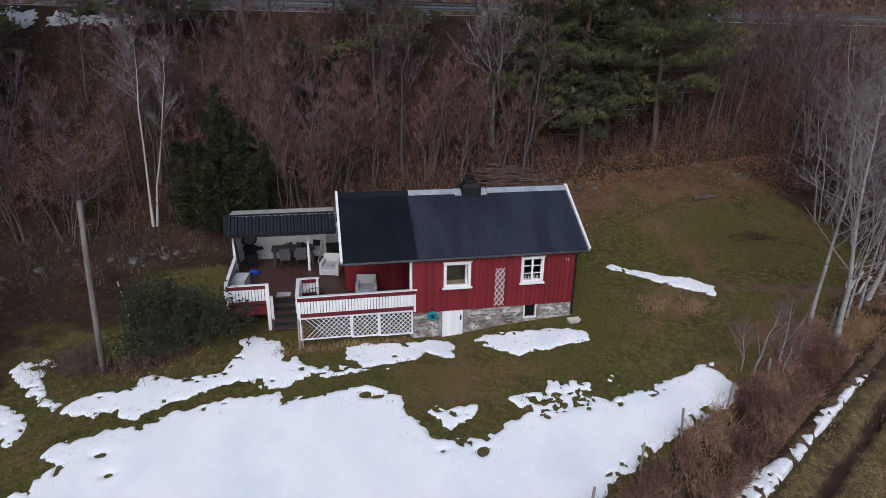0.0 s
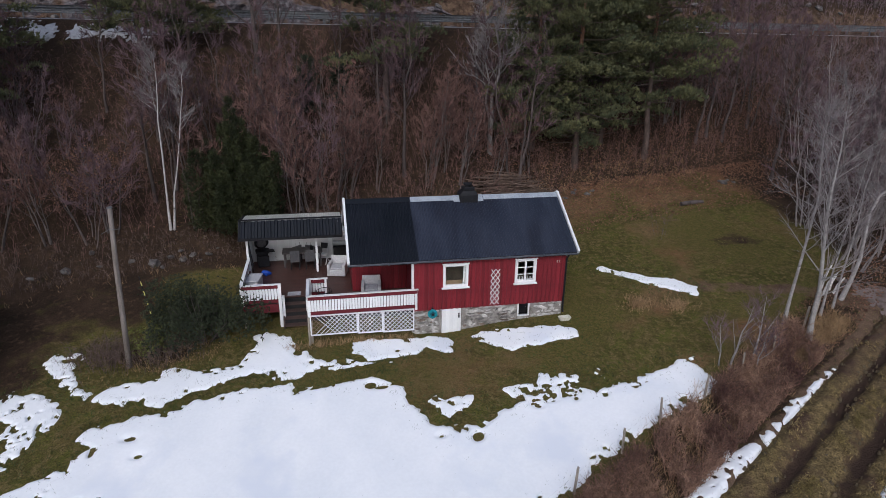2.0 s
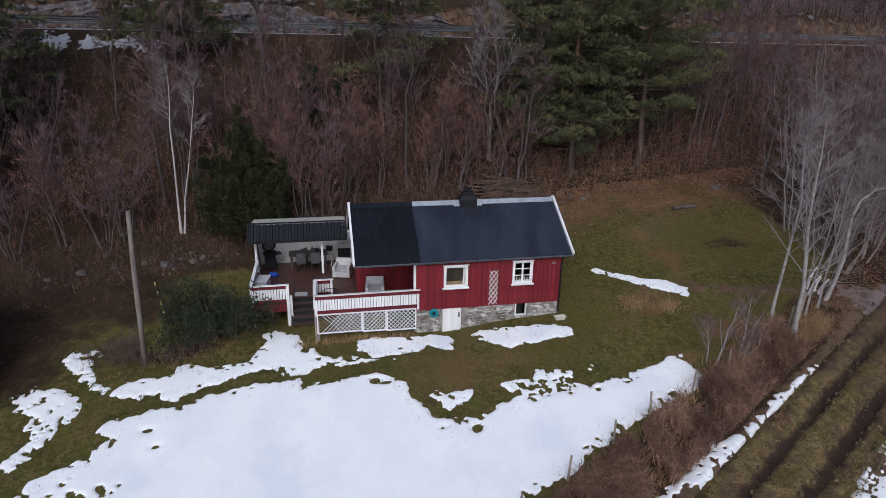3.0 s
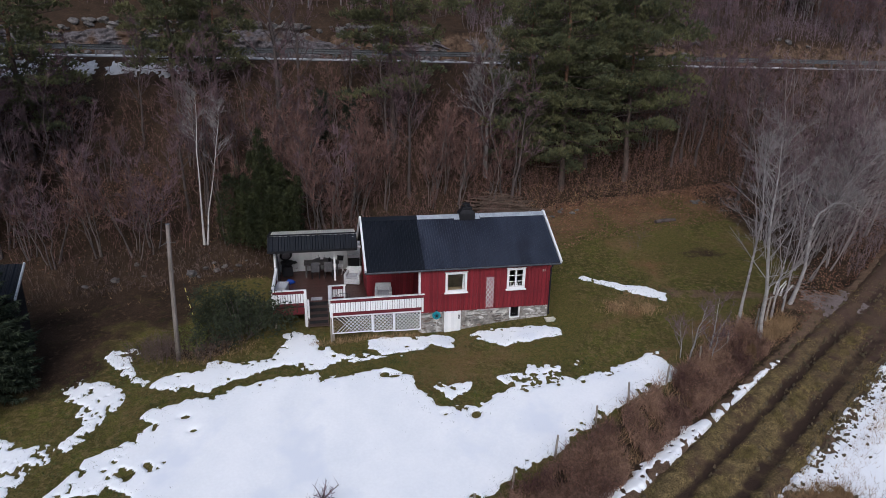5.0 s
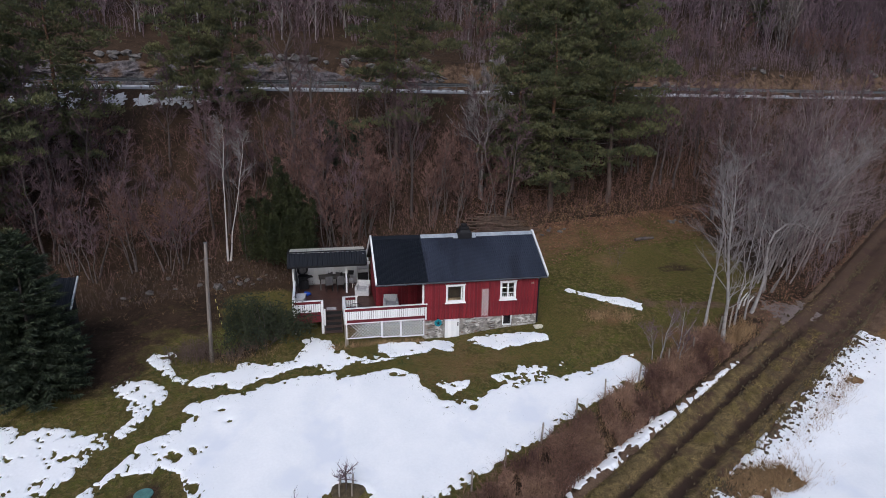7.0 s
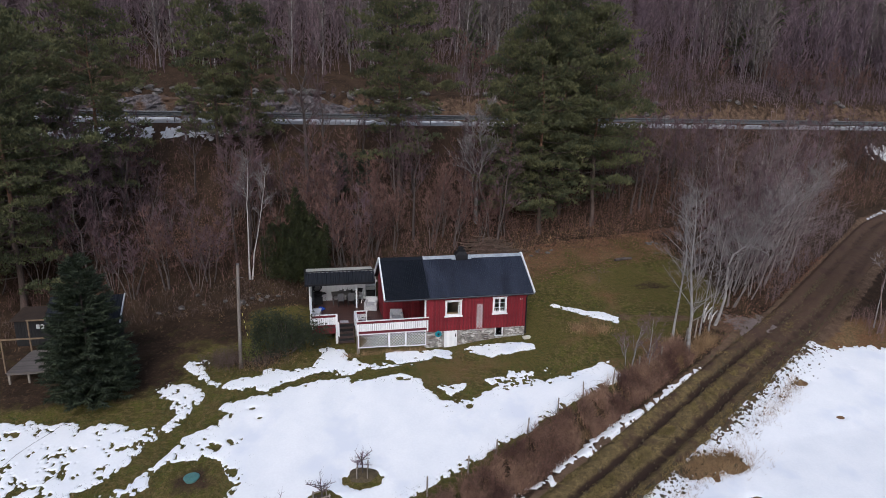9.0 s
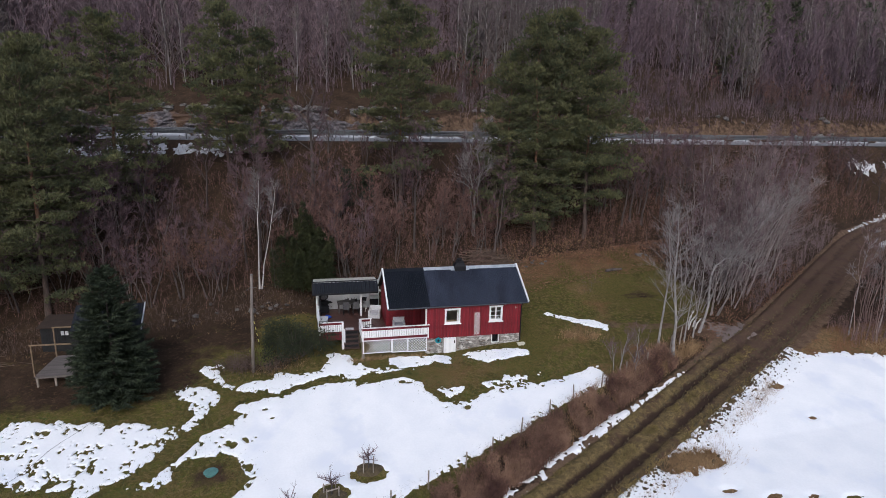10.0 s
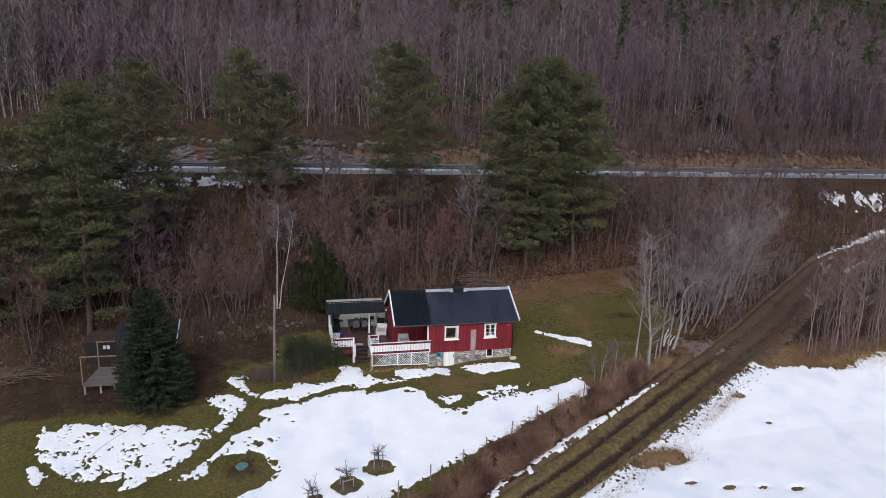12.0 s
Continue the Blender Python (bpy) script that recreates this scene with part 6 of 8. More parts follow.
def shed():
    s = thing("garden_shed", "small dark-stained shed with brown felt roof", "shed", (-20.9, 4.1, 0.3), -3)
    wall = part("wall", Geo().box(-1.2, 1.2, 0.0, 1.5, -0.3, 1.5), DARK_WOOD_SHADE, s)
    pm = Geo().box(0, 0.17, -0.02, 0, -0.1, 1.5).mesh("plank", DARK_WOOD_SHADE)
    for i in range(13):
        part("plank", pm, DARK_WOOD_SHADE, wall).location = (-1.2 + i * 0.185, -0.004, 0)
    g = Geo()
    g.v = [(-1.35, -0.2, 1.53), (1.35, -0.2, 1.53), (1.35, 1.7, 1.80), (-1.35, 1.7, 1.80), (-1.35, -0.2, 1.47), (1.35, -0.2, 1.47), (1.35, 1.7, 1.74), (-1.35, 1.7, 1.74)]
    g.f = [(0, 1, 2, 3), (7, 6, 5, 4), (0, 4, 5, 1), (1, 5, 6, 2), (2, 6, 7, 3), (3, 7, 4, 0)]
    part("roof", g, SHED_ROOF, s)
    for x in (0.02, 0.28):
        part("wall_bar", Geo().box(x, x + 0.2, -0.06, -0.026, 0.92, 1.2), OLD_WHITE, s, "small pale bar fixed to the shed wall", bevel=0.02)
    d = thing("platform_deck", "raised weathered timber platform under a pale open pergola frame", "deck", (-20.1, 1.75, 0.05), -2)
    pf = part("platform_frame", Geo().box(-0.95, 1.1, -1.5, 1.6, -0.14, -0.02), PLATFORM_WOOD, d)
    bm = Geo().box(-1.0, 1.15, 0, 0.13, 0, 0.03).mesh("board", PLATFORM_WOOD)
    for i in range(23):
        part("board", bm, OLD_WOOD, pf).location = (0, -1.55 + i * 0.14, -0.016)
    for x in (-0.9, 0.1, 1.0):
        for y in (-1.4, 1.5):
            part("leg", Geo().box(x - 0.05, x + 0.05, y - 0.05, y + 0.05, -1.4, -0.14), OLD_WOOD, d)
    for y in (-1.5, 1.55):
        part("pergola_post", Geo().box(-1.0, -0.93, y - 0.035, y + 0.035, 0.015, 1.95), FRAME_WOOD, d)
        part("pergola_beam", Geo().box(-1.05, 1.25, y - 0.03, y + 0.03, 1.95, 2.03), FRAME_WOOD, d)
    for i in range(5):
        part("stacked_lath", Geo().beam((0.85 + i * 0.09, 1.45, 0.02), (0.8 + i * 0.12, 1.6, 2.3 - 0.12 * i), 0.05, 0.03), FRAME_WOOD, d)
    c = thing("outbuilding", "dark outbuilding with black roof and white verge boards behind the spruce", "outbuilding", (-17.1, 1.95, 0.0), -1)
    part("wall", Geo().box(-1.75, 1.75, -1.15, 0.0, -1.0, 2.75), DARK_WOOD_SHADE, c)
    part("roof", ribbed(-1.95, 2.0, (-1.35, 2.66), (0, 3.86), 0.3, 0.03), ROOF_DARK, c)
    part("back_wall", Geo().box(-1.75, 1.75, -0.6, 0.0, 2.75, 3.2).box(-1.75, 1.75, -0.2, 0.0, 3.2, 3.7), DARK_WOOD_SHADE, c)
    for x in (2.02,):
        part("verge_board", Geo().beam((x, -1.42, 2.62), (x + 0.0, 0, 3.90), 0.06, 0.11), OLD_WHITE, c)


shed()


def sapling_guard(x, y, seed):
    """A young fruit tree tied to a small timber frame."""
    rnd = random.Random(seed)
    t = thing("fruit_tree", "small bare fruit tree tied to a wooden support frame", "tree", (x, y, gz(x, y)), rnd.uniform(0, 90), group="young fruit trees")
    part("trunk", Geo().tube([(0, 0, -0.1), (0.03, 0, 0.5), (0.0, 0.03, 0.95)], [0.04, 0.035, 0.03], 6), BARK, t)
    g = Geo()
    for i in range(16):
        a, up = rnd.uniform(0, 6.28), rnd.uniform(0.25, 0.8)
        p = Vector((0, 0.02, rnd.uniform(0.5, 0.95)))
        q = p + Vector((math.cos(a), math.sin(a), up)) * rnd.uniform(0.35, 0.7)
        g.tube([p, q], [0.018, 0.010], 4)
        for _ in range(6):
            r = p.lerp(q, rnd.uniform(0.3, 1))
            g.spike(r, r + Vector((rnd.uniform(-0.2, 0.2), rnd.uniform(-0.2, 0.2), rnd.uniform(0.1, 0.35))), 0.008)
    part("crown", g, TWIG, t)
    for px, py in ((-0.3, -0.25), (0.3, -0.25), (0.3, 0.25), (-0.3, 0.25)):
        part("stake", Geo().tube([(px, py, -0.1), (px, py, 0.6)], [0.03, 0.03], 6), OLD_WOOD, t)
    part("rail", Geo().beam((-0.35, -0.25, 0.5), (0.35, -0.25, 0.5), 0.03, 0.06).beam((-0.35, 0.25, 0.5), (0.35, 0.25, 0.5), 0.03, 0.06), OLD_WOOD, t)
    # turned soil round the stem
    n = 20
    m = Geo()
    ring = [(0.75 * (1 + 0.15 * math.sin(3 * a + seed)) * math.cos(a), 0.55 * (1 + 0.15 * math.cos(2 * a + seed)) * math.sin(a)) for a in np.linspace(0, 6.2832, n, endpoint=False)]
    m.v = [(x + a, y + b, gz(x + a, y + b) - 0.03) for a, b in ring] + [(x + a * 0.7, y + b * 0.7, gz(x + a * 0.7, y + b * 0.7) + 0.09) for a, b in ring] + [(x, y, gz(x, y) + 0.11)]
    m.f = [(i, (i + 1) % n, n + (i + 1) % n, n + i) for i in range(n)] + [(n + i, n + (i + 1) % n, 2 * n) for i in range(n)]
    solid("soil_mound", m, EARTH, "low mound of dark soil and grass round a young tree", "soil", group="soil mounds", smooth=True)


for i, (x, y) in enumerate(((-2.25, -9.95), (-4.2, -11.25), (-6.1, -12.1))):
    sapling_guard(x, y, 20 + i)

# ---- trees and bushes ----
def rvec(rnd, s=1.0):
    return Vector((rnd.uniform(-s, s), rnd.uniform(-s, s), rnd.uniform(-s, s)))


def stem_line(rnd, base, top, wob, n=6):
    base, top = Vector(base), Vector(top)
    pts = []
    for i in range(n + 1):
        k = i / n
        p = base.lerp(top, k)
        if 0 < i:
            p += Vector((rnd.uniform(-wob, wob), rnd.uniform(-wob, wob), 0)) * (k * 0.7 + 0.3)
        pts.append(p)
    return pts


def along(pts, k):
    s = min(max(k, 0), 0.9999) * (len(pts) - 1)
    i = int(s)
    return pts[i].lerp(pts[i + 1], s - i)


def limb(g, gt, rnd, p, d, ln, r, subs, twigs, lift=0.35, tw=0.5, fine=0.015):
    """A branch that bends upwards, with side shoots and twigs."""
    d = d.normalized()
    pts = [p]
    for i in range(3):
        d = (d + Vector((0, 0, lift * 0.4)) + rvec(rnd, 0.16)).normalized()
        pts.append(pts[-1] + d * ln / 3)
    g.tube(pts, [r, r * 0.7, r * 0.45, r * 0.2], 4, False)
    for _ in range(subs):
        k = rnd.uniform(0.25, 1.0)
        q = along(pts, k)
        e = (d + rvec(rnd, 0.85) + Vector((0, 0, 0.25))).normalized()
        sl = ln * rnd.uniform(0.25, 0.5)
        tip = q + e * sl
        gt.spike(q, tip, max(r * 0.35, fine * 0.95))
        for _ in range(twigs * 2):
            a = q.lerp(tip, rnd.uniform(0.15, 0.95))
            gt.blade(a, a + (e + rvec(rnd, 0.8) + Vector((0, 0, 0.2))).normalized() * tw * rnd.uniform(0.5, 1.1), fine)


def two_tone(name, g1, m1, g2, m2, parent):
    """One mesh of two geometries, each with its own material."""
    (v1, f1), (v2, f2) = g1.arrays(), g2.arrays()
    k = len(v1)
    me = bpy.data.meshes.new(name)
    me.from_pydata(v1.tolist() + v2.tolist(), [], list(f1) + [tuple(i + k for i in f) for f in f2])
    me.materials.append(m1)
    me.materials.append(m2)
    me.polygons.foreach_set("material_index", np.array([0] * len(f1) + [1] * len(f2), np.int32))
    me.update()
    return part(name, me, m1, parent)


def bare_tree(name, label, seed, height, r0, bark, twig, stems=1, limbs=20, subs=5, twigs=4, lean=0.3, start=0.3, reach=0.26, up=0.8, group="bare trees", fine=0.015, bough=0.42):
    """One or more tapered stems with limbs that carry fine twigs."""
    rnd = random.Random(seed)
    t = thing(name, label, "tree", group=group)
    for s in range(stems):
        a = rnd.uniform(0, 6.28)
        off = 0.0 if stems == 1 else rnd.uniform(0.1, 0.35)
        ln = lean * (1 if stems == 1 else rnd.uniform(0.6, 1.6))
        hgt = height * (1 if s == 0 else rnd.uniform(0.65, 1.0))
        base = (off * math.cos(a), off * math.sin(a), -0.25)
        top = (base[0] + ln * hgt * 0.2 * math.cos(a), base[1] + ln * hgt * 0.2 * math.sin(a), hgt)
        pts = stem_line(rnd, base, top, 0.032 * hgt, 8)
        rr = r0 * (1 if s == 0 else rnd.uniform(0.55, 0.95))
        part("trunk", Geo().tube(pts, [rr * (1.25 if i == 0 else 1 - 0.9 * i / 8) for i in range(9)], 7, False), bark, t, smooth=True)
        g, gt = Geo(), Geo()
        for i in range(limbs):
            k = start + (0.97 - start) * (i + rnd.random()) / limbs
            a = rnd.uniform(0, 6.28)
            d = Vector((math.cos(a), math.sin(a), up * rnd.uniform(0.5, 1.3)))
            limb(g, gt, rnd, along(pts, k), d, hgt * reach * (1.2 - k) * rnd.uniform(0.7, 1.3) + 0.2, rr * bough * (1.15 - k), subs, twigs, fine=fine)
        two_tone("crown", g, bark, gt, twig, t)
    return t


def tuft(g, rnd, p, out, n, ln, r):
    for _ in range(n):
        d = (out + rvec(rnd, 0.9)).normalized()
        g.blade(p, p + d * ln * rnd.uniform(0.7, 1.2), r)


def pine(seed, height, clear=0.42, spread_m=2.9, dens=1.0, low=0):
    """A Scots pine: bare lower trunk, orange upper bark, boughs that end in domed pads of needles."""
    rnd = random.Random(seed)
    t = thing("pine_tree", "tall Scots pine with orange upper trunk and dark needles", "tree", group="pines")
    pts = stem_line(rnd, (0, 0, -0.4), (rnd.uniform(-0.5, 0.5), rnd.uniform(-0.5, 0.5), height), 0.16, 10)
    r = 0.0115 * height
    part("trunk", Geo().tube(pts[:5], [r * 1.3, r, r * 0.92, r * 0.84, r * 0.75], 9, False), PINE_BARK, t, smooth=True)
    part("upper_trunk", Geo().tube(pts[4:], [r * 0.7 * (1 - 0.95 * i / 6) ** 1.3 for i in range(7)], 8, False), PINE_UPPER, t, smooth=True)
    wood, g = Geo(), Geo()
    n = int(78 * dens)
    for i in range(n + low):
        k = clear + (0.985 - clear) * ((i + rnd.random()) / n) ** 0.95 if i < n else rnd.uniform(0.55 * clear, clear)
        p = along(pts, k)
        u = max(0.0, (k - clear) / (1 - clear))
        ln = spread_m * max(0.10, 0.62 + 1.15 * u - 1.68 * u * u) * rnd.choice((0.6, 0.85, 1.0, 1.0, 1.15, 1.3)) * rnd.uniform(0.9, 1.1) + 0.2
        a = i * 2.4 + rnd.uniform(-0.5, 0.5)
        d = Vector((math.cos(a), math.sin(a), -0.20 + 1.05 * u * u + rnd.uniform(-0.12, 0.18))).normalized()
        side = Vector((-math.sin(a), math.cos(a), 0))
        q = p + d * ln + Vector((0, 0, 0.14 * ln))
        wood.tube([p, p.lerp(q, 0.55) - Vector((0, 0, 0.06 * ln)), q], [r * 0.2 * (1.1 - 0.7 * u), r * 0.13, 0.012], 4, False)
        for c in range(3 + int(ln * 1.6)):
            k2 = 1.0 if c == 0 else rnd.uniform(0.3, 1.0)
            pr = rnd.uniform(0.38, 0.72) * (0.8 + 0.08 * ln)
            m = p.lerp(q, k2) + side * rnd.uniform(-0.42, 0.42) * ln * (1.15 - 0.5 * k2) + Vector((0, 0, rnd.uniform(-0.15, 0.25)))
            for _ in range(int(33 * pr)):
                a2, r2 = rnd.uniform(0, 6.28), math.sqrt(rnd.random())
                w = m + Vector((pr * r2 * math.cos(a2), pr * r2 * math.sin(a2), 0.55 * pr * (1 - r2 * r2) + rnd.uniform(-0.08, 0.05)))
                out = Vector((math.cos(a2), math.sin(a2), 0)) * (0.9 * r2) + d * 0.25 + Vector((0, 0, 0.75))
                for _ in range(6):
                    e = (out + rvec(rnd, 0.62)).normalized()
                    g.blade(w, w + e * rnd.uniform(0.16, 0.27), 0.038)
    for _ in range(16):
        p = along(pts, rnd.uniform(0.2, clear + 0.05))
        a = rnd.uniform(0, 6.28)
        wood.spike(p, p + Vector((math.cos(a), math.sin(a), rnd.uniform(-0.3, 0.2))) * rnd.uniform(0.4, 1.4), 0.022)
    part("bough_work", wood, PINE_BARK, t)
    part("crown", g, PINE_NEEDLE, t)
    return t


def spruce(seed, height, width, name="spruce_tree", label="dense dark green young spruce tree reaching to the ground", group="spruces"):
    """Whorls of sagging branches, each a fan of needle sprays, wide at the foot."""
    rnd = random.Random(seed)
    t = thing(name, label, "tree", group=group)
    part("trunk", Geo().tube([(0, 0, -0.3), (0, 0, height * 0.5), (0, 0, height)], [0.13, 0.07, 0.01], 7, False), BARK, t)
    g = Geo()
    z = 0.1
    while z < height - 0.15:
        u = z / height
        for i in range(int(15 - 8 * u)):
            a = rnd.uniform(0, 6.28)
            ln = width * (1 - u) ** 0.66 * min(1.0, 0.72 + 1.3 * u) * rnd.uniform(0.72, 1.12) + 0.1
            d = Vector((math.cos(a), math.sin(a), 0.30 - 0.38 * (1 - u)))
            p = Vector((0, 0, z + rnd.uniform(0, 0.2)))
            side = Vector((-math.sin(a), math.cos(a), 0))
            m = max(4, int(ln / 0.09))
            for j in range(m):
                k = (j + 1) / m
                if k < 0.25:
                    continue
                q = p + d * ln * k + Vector((0, 0, 0.12 * ln * k * k))
                for sg in (-1, 1):
                    g.blade(q, q + (d * 0.6 + side * sg * rnd.uniform(0.4, 1.1) + Vector((0, 0, rnd.uniform(-0.5, 0.1)))) * 0.30, 0.038)
                    g.blade(q, q + (d * 0.5 + side * sg * rnd.uniform(0.1, 0.6) + Vector((0, 0, rnd.uniform(-0.9, -0.2)))) * 0.26, 0.038)
                g.blade(q, q + (d + Vector((0, 0, rnd.uniform(-0.1, 0.7)))) * 0.26, 0.038)
        z += 0.14
    for _ in range(30):
        tuft(g, rnd, Vector((0, 0, height - rnd.uniform(0, 0.7))), Vector((0, 0, 0.9)), 4, 0.3, 0.04)
    part("crown", g, SPRUCE_NEEDLE, t)
    return t


def cedar(x, y, height, width):
    rnd = random.Random(61)
    t = thing("cedar_tree", "broad dark green cedar with several tips behind the patio", "tree", (x, y, gz(x, y)))
    part("trunk", Geo().tube([(0, 0, -0.3), (0, 0, height * 0.6)], [0.16, 0.05], 7, False), BARK, t)
    g = Geo()
    lobes = [(0.0, 0.0, 1.0)]
    for i in range(20):
        a, rr = i * 2.4, 0.42 * width * math.sqrt((i + 0.6) / 20)
        lobes.append((rr * math.cos(a), rr * math.sin(a), rnd.uniform(0.84, 1.0) - 1.05 * rr / width))
    for lx, ly, k in lobes:
        th, lr = height * k, rnd.uniform(0.55, 0.9)
        for _ in range(420):
            u = rnd.uniform(0.03, 1)
            r = lr * math.sqrt(max(0.02, 1 - u)) * rnd.uniform(0.65, 1.1)
            a = rnd.uniform(0, 6.28)
            p = Vector((lx * (0.7 + 0.3 * u) + r * math.cos(a), ly * (0.7 + 0.3 * u) + r * math.sin(a), th * u))
            tuft(g, rnd, p, Vector((math.cos(a) * 0.6, math.sin(a) * 0.6, 0.8)), 6, 0.23, 0.035)
    part("crown", g, CEDAR, t)


def leaf_bush(name, label, x, y, rx, ry, hgt, n, material, seed, size=0.13):
    """An evergreen bush: stems and whorls of stiff folded leaves on an uneven dome."""
    rnd = random.Random(seed)
    t = thing(name, label, "bush", (x, y, gz(x, y)))
    for _ in range(26):
        a, k = rnd.uniform(0, 6.28), rnd.random() ** 0.5
        st = Geo().tube([(0.2 * math.cos(a), 0.2 * math.sin(a), -0.1), (0.8 * rx * k * math.cos(a), 0.8 * ry * k * math.sin(a), hgt * (0.9 - 0.5 * k))], [0.025, 0.01], 4, False)
        part("stem", st, BARK, t)
    
    g = Geo()
    lumps = [(rnd.uniform(-0.7, 0.7) * rx, rnd.uniform(-0.7, 0.7) * ry, rnd.uniform(0.18, 0.8) * hgt, rnd.uniform(0.4, 0.7)) for _ in range(16)]
    for _ in range(n):
        lx, ly, lz, lr = lumps[rnd.randrange(16)]
        d = rvec(rnd).normalized()
        if d.z < -0.3:
            d.z = -d.z
        k = rnd.uniform(0.75, 1.1)
        p = Vector((lx + d.x * lr * k * rx * 0.62, ly + d.y * lr * k * ry * 0.62, max(0.05, lz * (0.3 + 0.7 * rnd.random()) + d.z * lr * k * hgt * 0.45)))
        for _ in range(6):
            e = (d + rvec(rnd, 1.0)).normalized()
            s = e.cross(Vector((0.1, 0.2, 0.97))).normalized() * size * 0.26
            q = p + e * size * rnd.uniform(0.8, 1.3)
            m = p.lerp(q, 0.55)
            i = len(g.v)
            dn = Vector((0, 0, -0.03))
            g.v += [tuple(p), tuple(m + s + dn), tuple(q + dn * 0.6), tuple(m - s + dn), tuple(m)]
            g.f += [(i, i + 1, i + 4), (i + 1, i + 2, i + 4), (i + 2, i + 3, i + 4), (i + 3, i, i + 4)]
    part("leaves", g, material, t)


# single trees that can be told apart
# kinds: dense to the foot, tall and half bare, wide open crown, narrow with a full crown, broad and round
pines = [pine(1, 17.0, 0.08, 4.0, 1.15), pine(2, 16.0, 0.27, 4.7, 1.05, 6), pine(3, 17.0, 0.40, 4.9, 0.95, 8), pine(4, 12.5, 0.15, 3.4, 0.8), pine(5, 17.0, 0.22, 4.6, 1.1, 6)]
# kind, x, y, turn, height of the tip
PINE_AT = ((0, 15.6, 13.65, 20, 23.7), (1, 21.1, 14.5, 80, 22.8), (2, 3.5, 16.05, 0, 24.7), (3, -11.7, 20.6, 10, 24.3), (4, -22.6, 6.9, 0, 19.5),
           (0, 13.0, 14.9, 150, 20.7), (1, 18.4, 16.0, 200, 24.4), (3, -9.0, 20.9, 120, 22.4), (4, -19.6, 15.6, 140, 22.5), (4, -27.2, 7.2, 90, 16.6), (2, -25.0, 16.0, 250, 20.5), (0, -31.5, 6.5, 33, 17.5), (4, -24.6, 10.6, 210, 17.0))
for i, (k, x, y, r, tip) in enumerate(PINE_AT):
    z = gz(x, y)
    sc = (tip - z) / (17.0, 16.0, 17.0, 12.5, 17.0)[k]
    c = pines[k] if i < 5 else copy_thing(pines[k], pose(x, y, z, 0, 0, r))
    c.matrix_basis = pose(x, y, z, 0, 0, r)
    wide = 0.45 + 0.5 * sc
    c.scale = (wide, wide, sc)
sp = spruce(7, 8.0, 2.6)
sp.location = (-16.2, -1.6, gz(-16.2, -1.6))
cedar(-5.2, 9.0, 6.6, 6.0)
leaf_bush("rhododendron", "large dark green rhododendron bush beside the deck", -5.8, 0.75, 2.45, 1.7, 3.05, 4300, RHODO, 31, 0.095)
leaf_bush("laurel_bush", "small yellow-green evergreen bush beside the pole", -7.85, 0.2, 0.85, 0.65, 1.35, 420, YELLOW_LEAF, 32, 0.08)
RED_STEM = mat("reddish_sapling_bark", (0.125, 0.085, 0.076), (0.195, 0.140, 0.126), 3, 0.85, 0.2, 20, vary=0.25)
PALE_LIMB = mat("pale_birch_limbs", (0.16, 0.138, 0.139), (0.24, 0.214, 0.212), 2, 0.9, 0, 20, vary=0.2)


def bent_birch(label, seed, at, line, r0, limbs=22, reach=2.2, start=0.3, fine=0.0075, bark=None, droop=0.2):
    """A birch whose stem follows a bent line, with thin rising limbs and fine twigs."""
    q = random.Random(seed)
    t = thing("birch_tree", label, "tree", (at[0], at[1], gz(*at)), group="birches")
    pts = [Vector(line[0])]
    for a, b in zip(line, line[1:]):
        for k in (0.5, 1.0):
            w = 0.05 if k < 1 else 0.02
            pts.append(Vector(a).lerp(Vector(b), k) + Vector((q.uniform(-w, w), q.uniform(-w, w), 0)))
    n = len(pts) - 1
    part("trunk", Geo().tube(pts, [r0 * (1.35 if i == 0 else (1 - 0.93 * i / n) ** 1.25) for i in range(n + 1)], 8, False), bark or SILVER_BARK, t, smooth=True)
    g, gt = Geo(), Geo()
    for i in range(limbs):
        k = start + (0.98 - start) * (i + q.random()) / limbs
        a = q.uniform(0, 6.28)
        d = Vector((math.cos(a), math.sin(a), q.uniform(0.35, 1.3)))
        limb(g, gt, q, along(pts, k), d, reach * (1.25 - 0.8 * k) * q.uniform(0.55, 1.25), r0 * 0.27 * (1.15 - k), 6, 4, lift=droop, tw=0.42, fine=fine)
    two_tone("crown", g, bark or SILVER_BARK, gt, PALE_LIMB, t)
    return t


bent_birch("slender white-barked birch at the foot of the slope", 41, (-8.66, 8.95), ((0, 0, -0.2), (0.06, 0, 2.5), (0.1, 0, 5.6), (0.27, 0, 7.6), (0.26, 0, 8.9)), 0.065, 20, 1.5, 0.5, bark=BIRCH)
bent_birch("slender white-barked birch at the foot of the slope", 42, (-8.5, 8.95), ((0, 0, -0.2), (0.25, 0, 1.9), (0.8, 0, 4.6), (1.25, 0, 7.0), (1.4, 0, 8.2)), 0.06, 18, 1.4, 0.5, bark=BIRCH)
bent_birch("pale grey-barked birch with open bare crown", 43, (19.35, -3.6), ((0, 0, -0.2), (-0.05, 0, 2.5), (-0.5, 0.05, 5.7), (-0.5, 0.1, 8.4), (-0.75, 0.1, 10.8)), 0.125, 42, 2.7, 0.2)
bent_birch("slim leaning birch with grey bark and bare twigs", 44, (18.55, -2.9), ((0, 0, -0.2), (0.16, 0, 3.1), (0.4, 0.05, 5.9), (0.0, 0.05, 8.2), (0.1, 0.05, 9.4)), 0.085, 32, 2.1, 0.28)
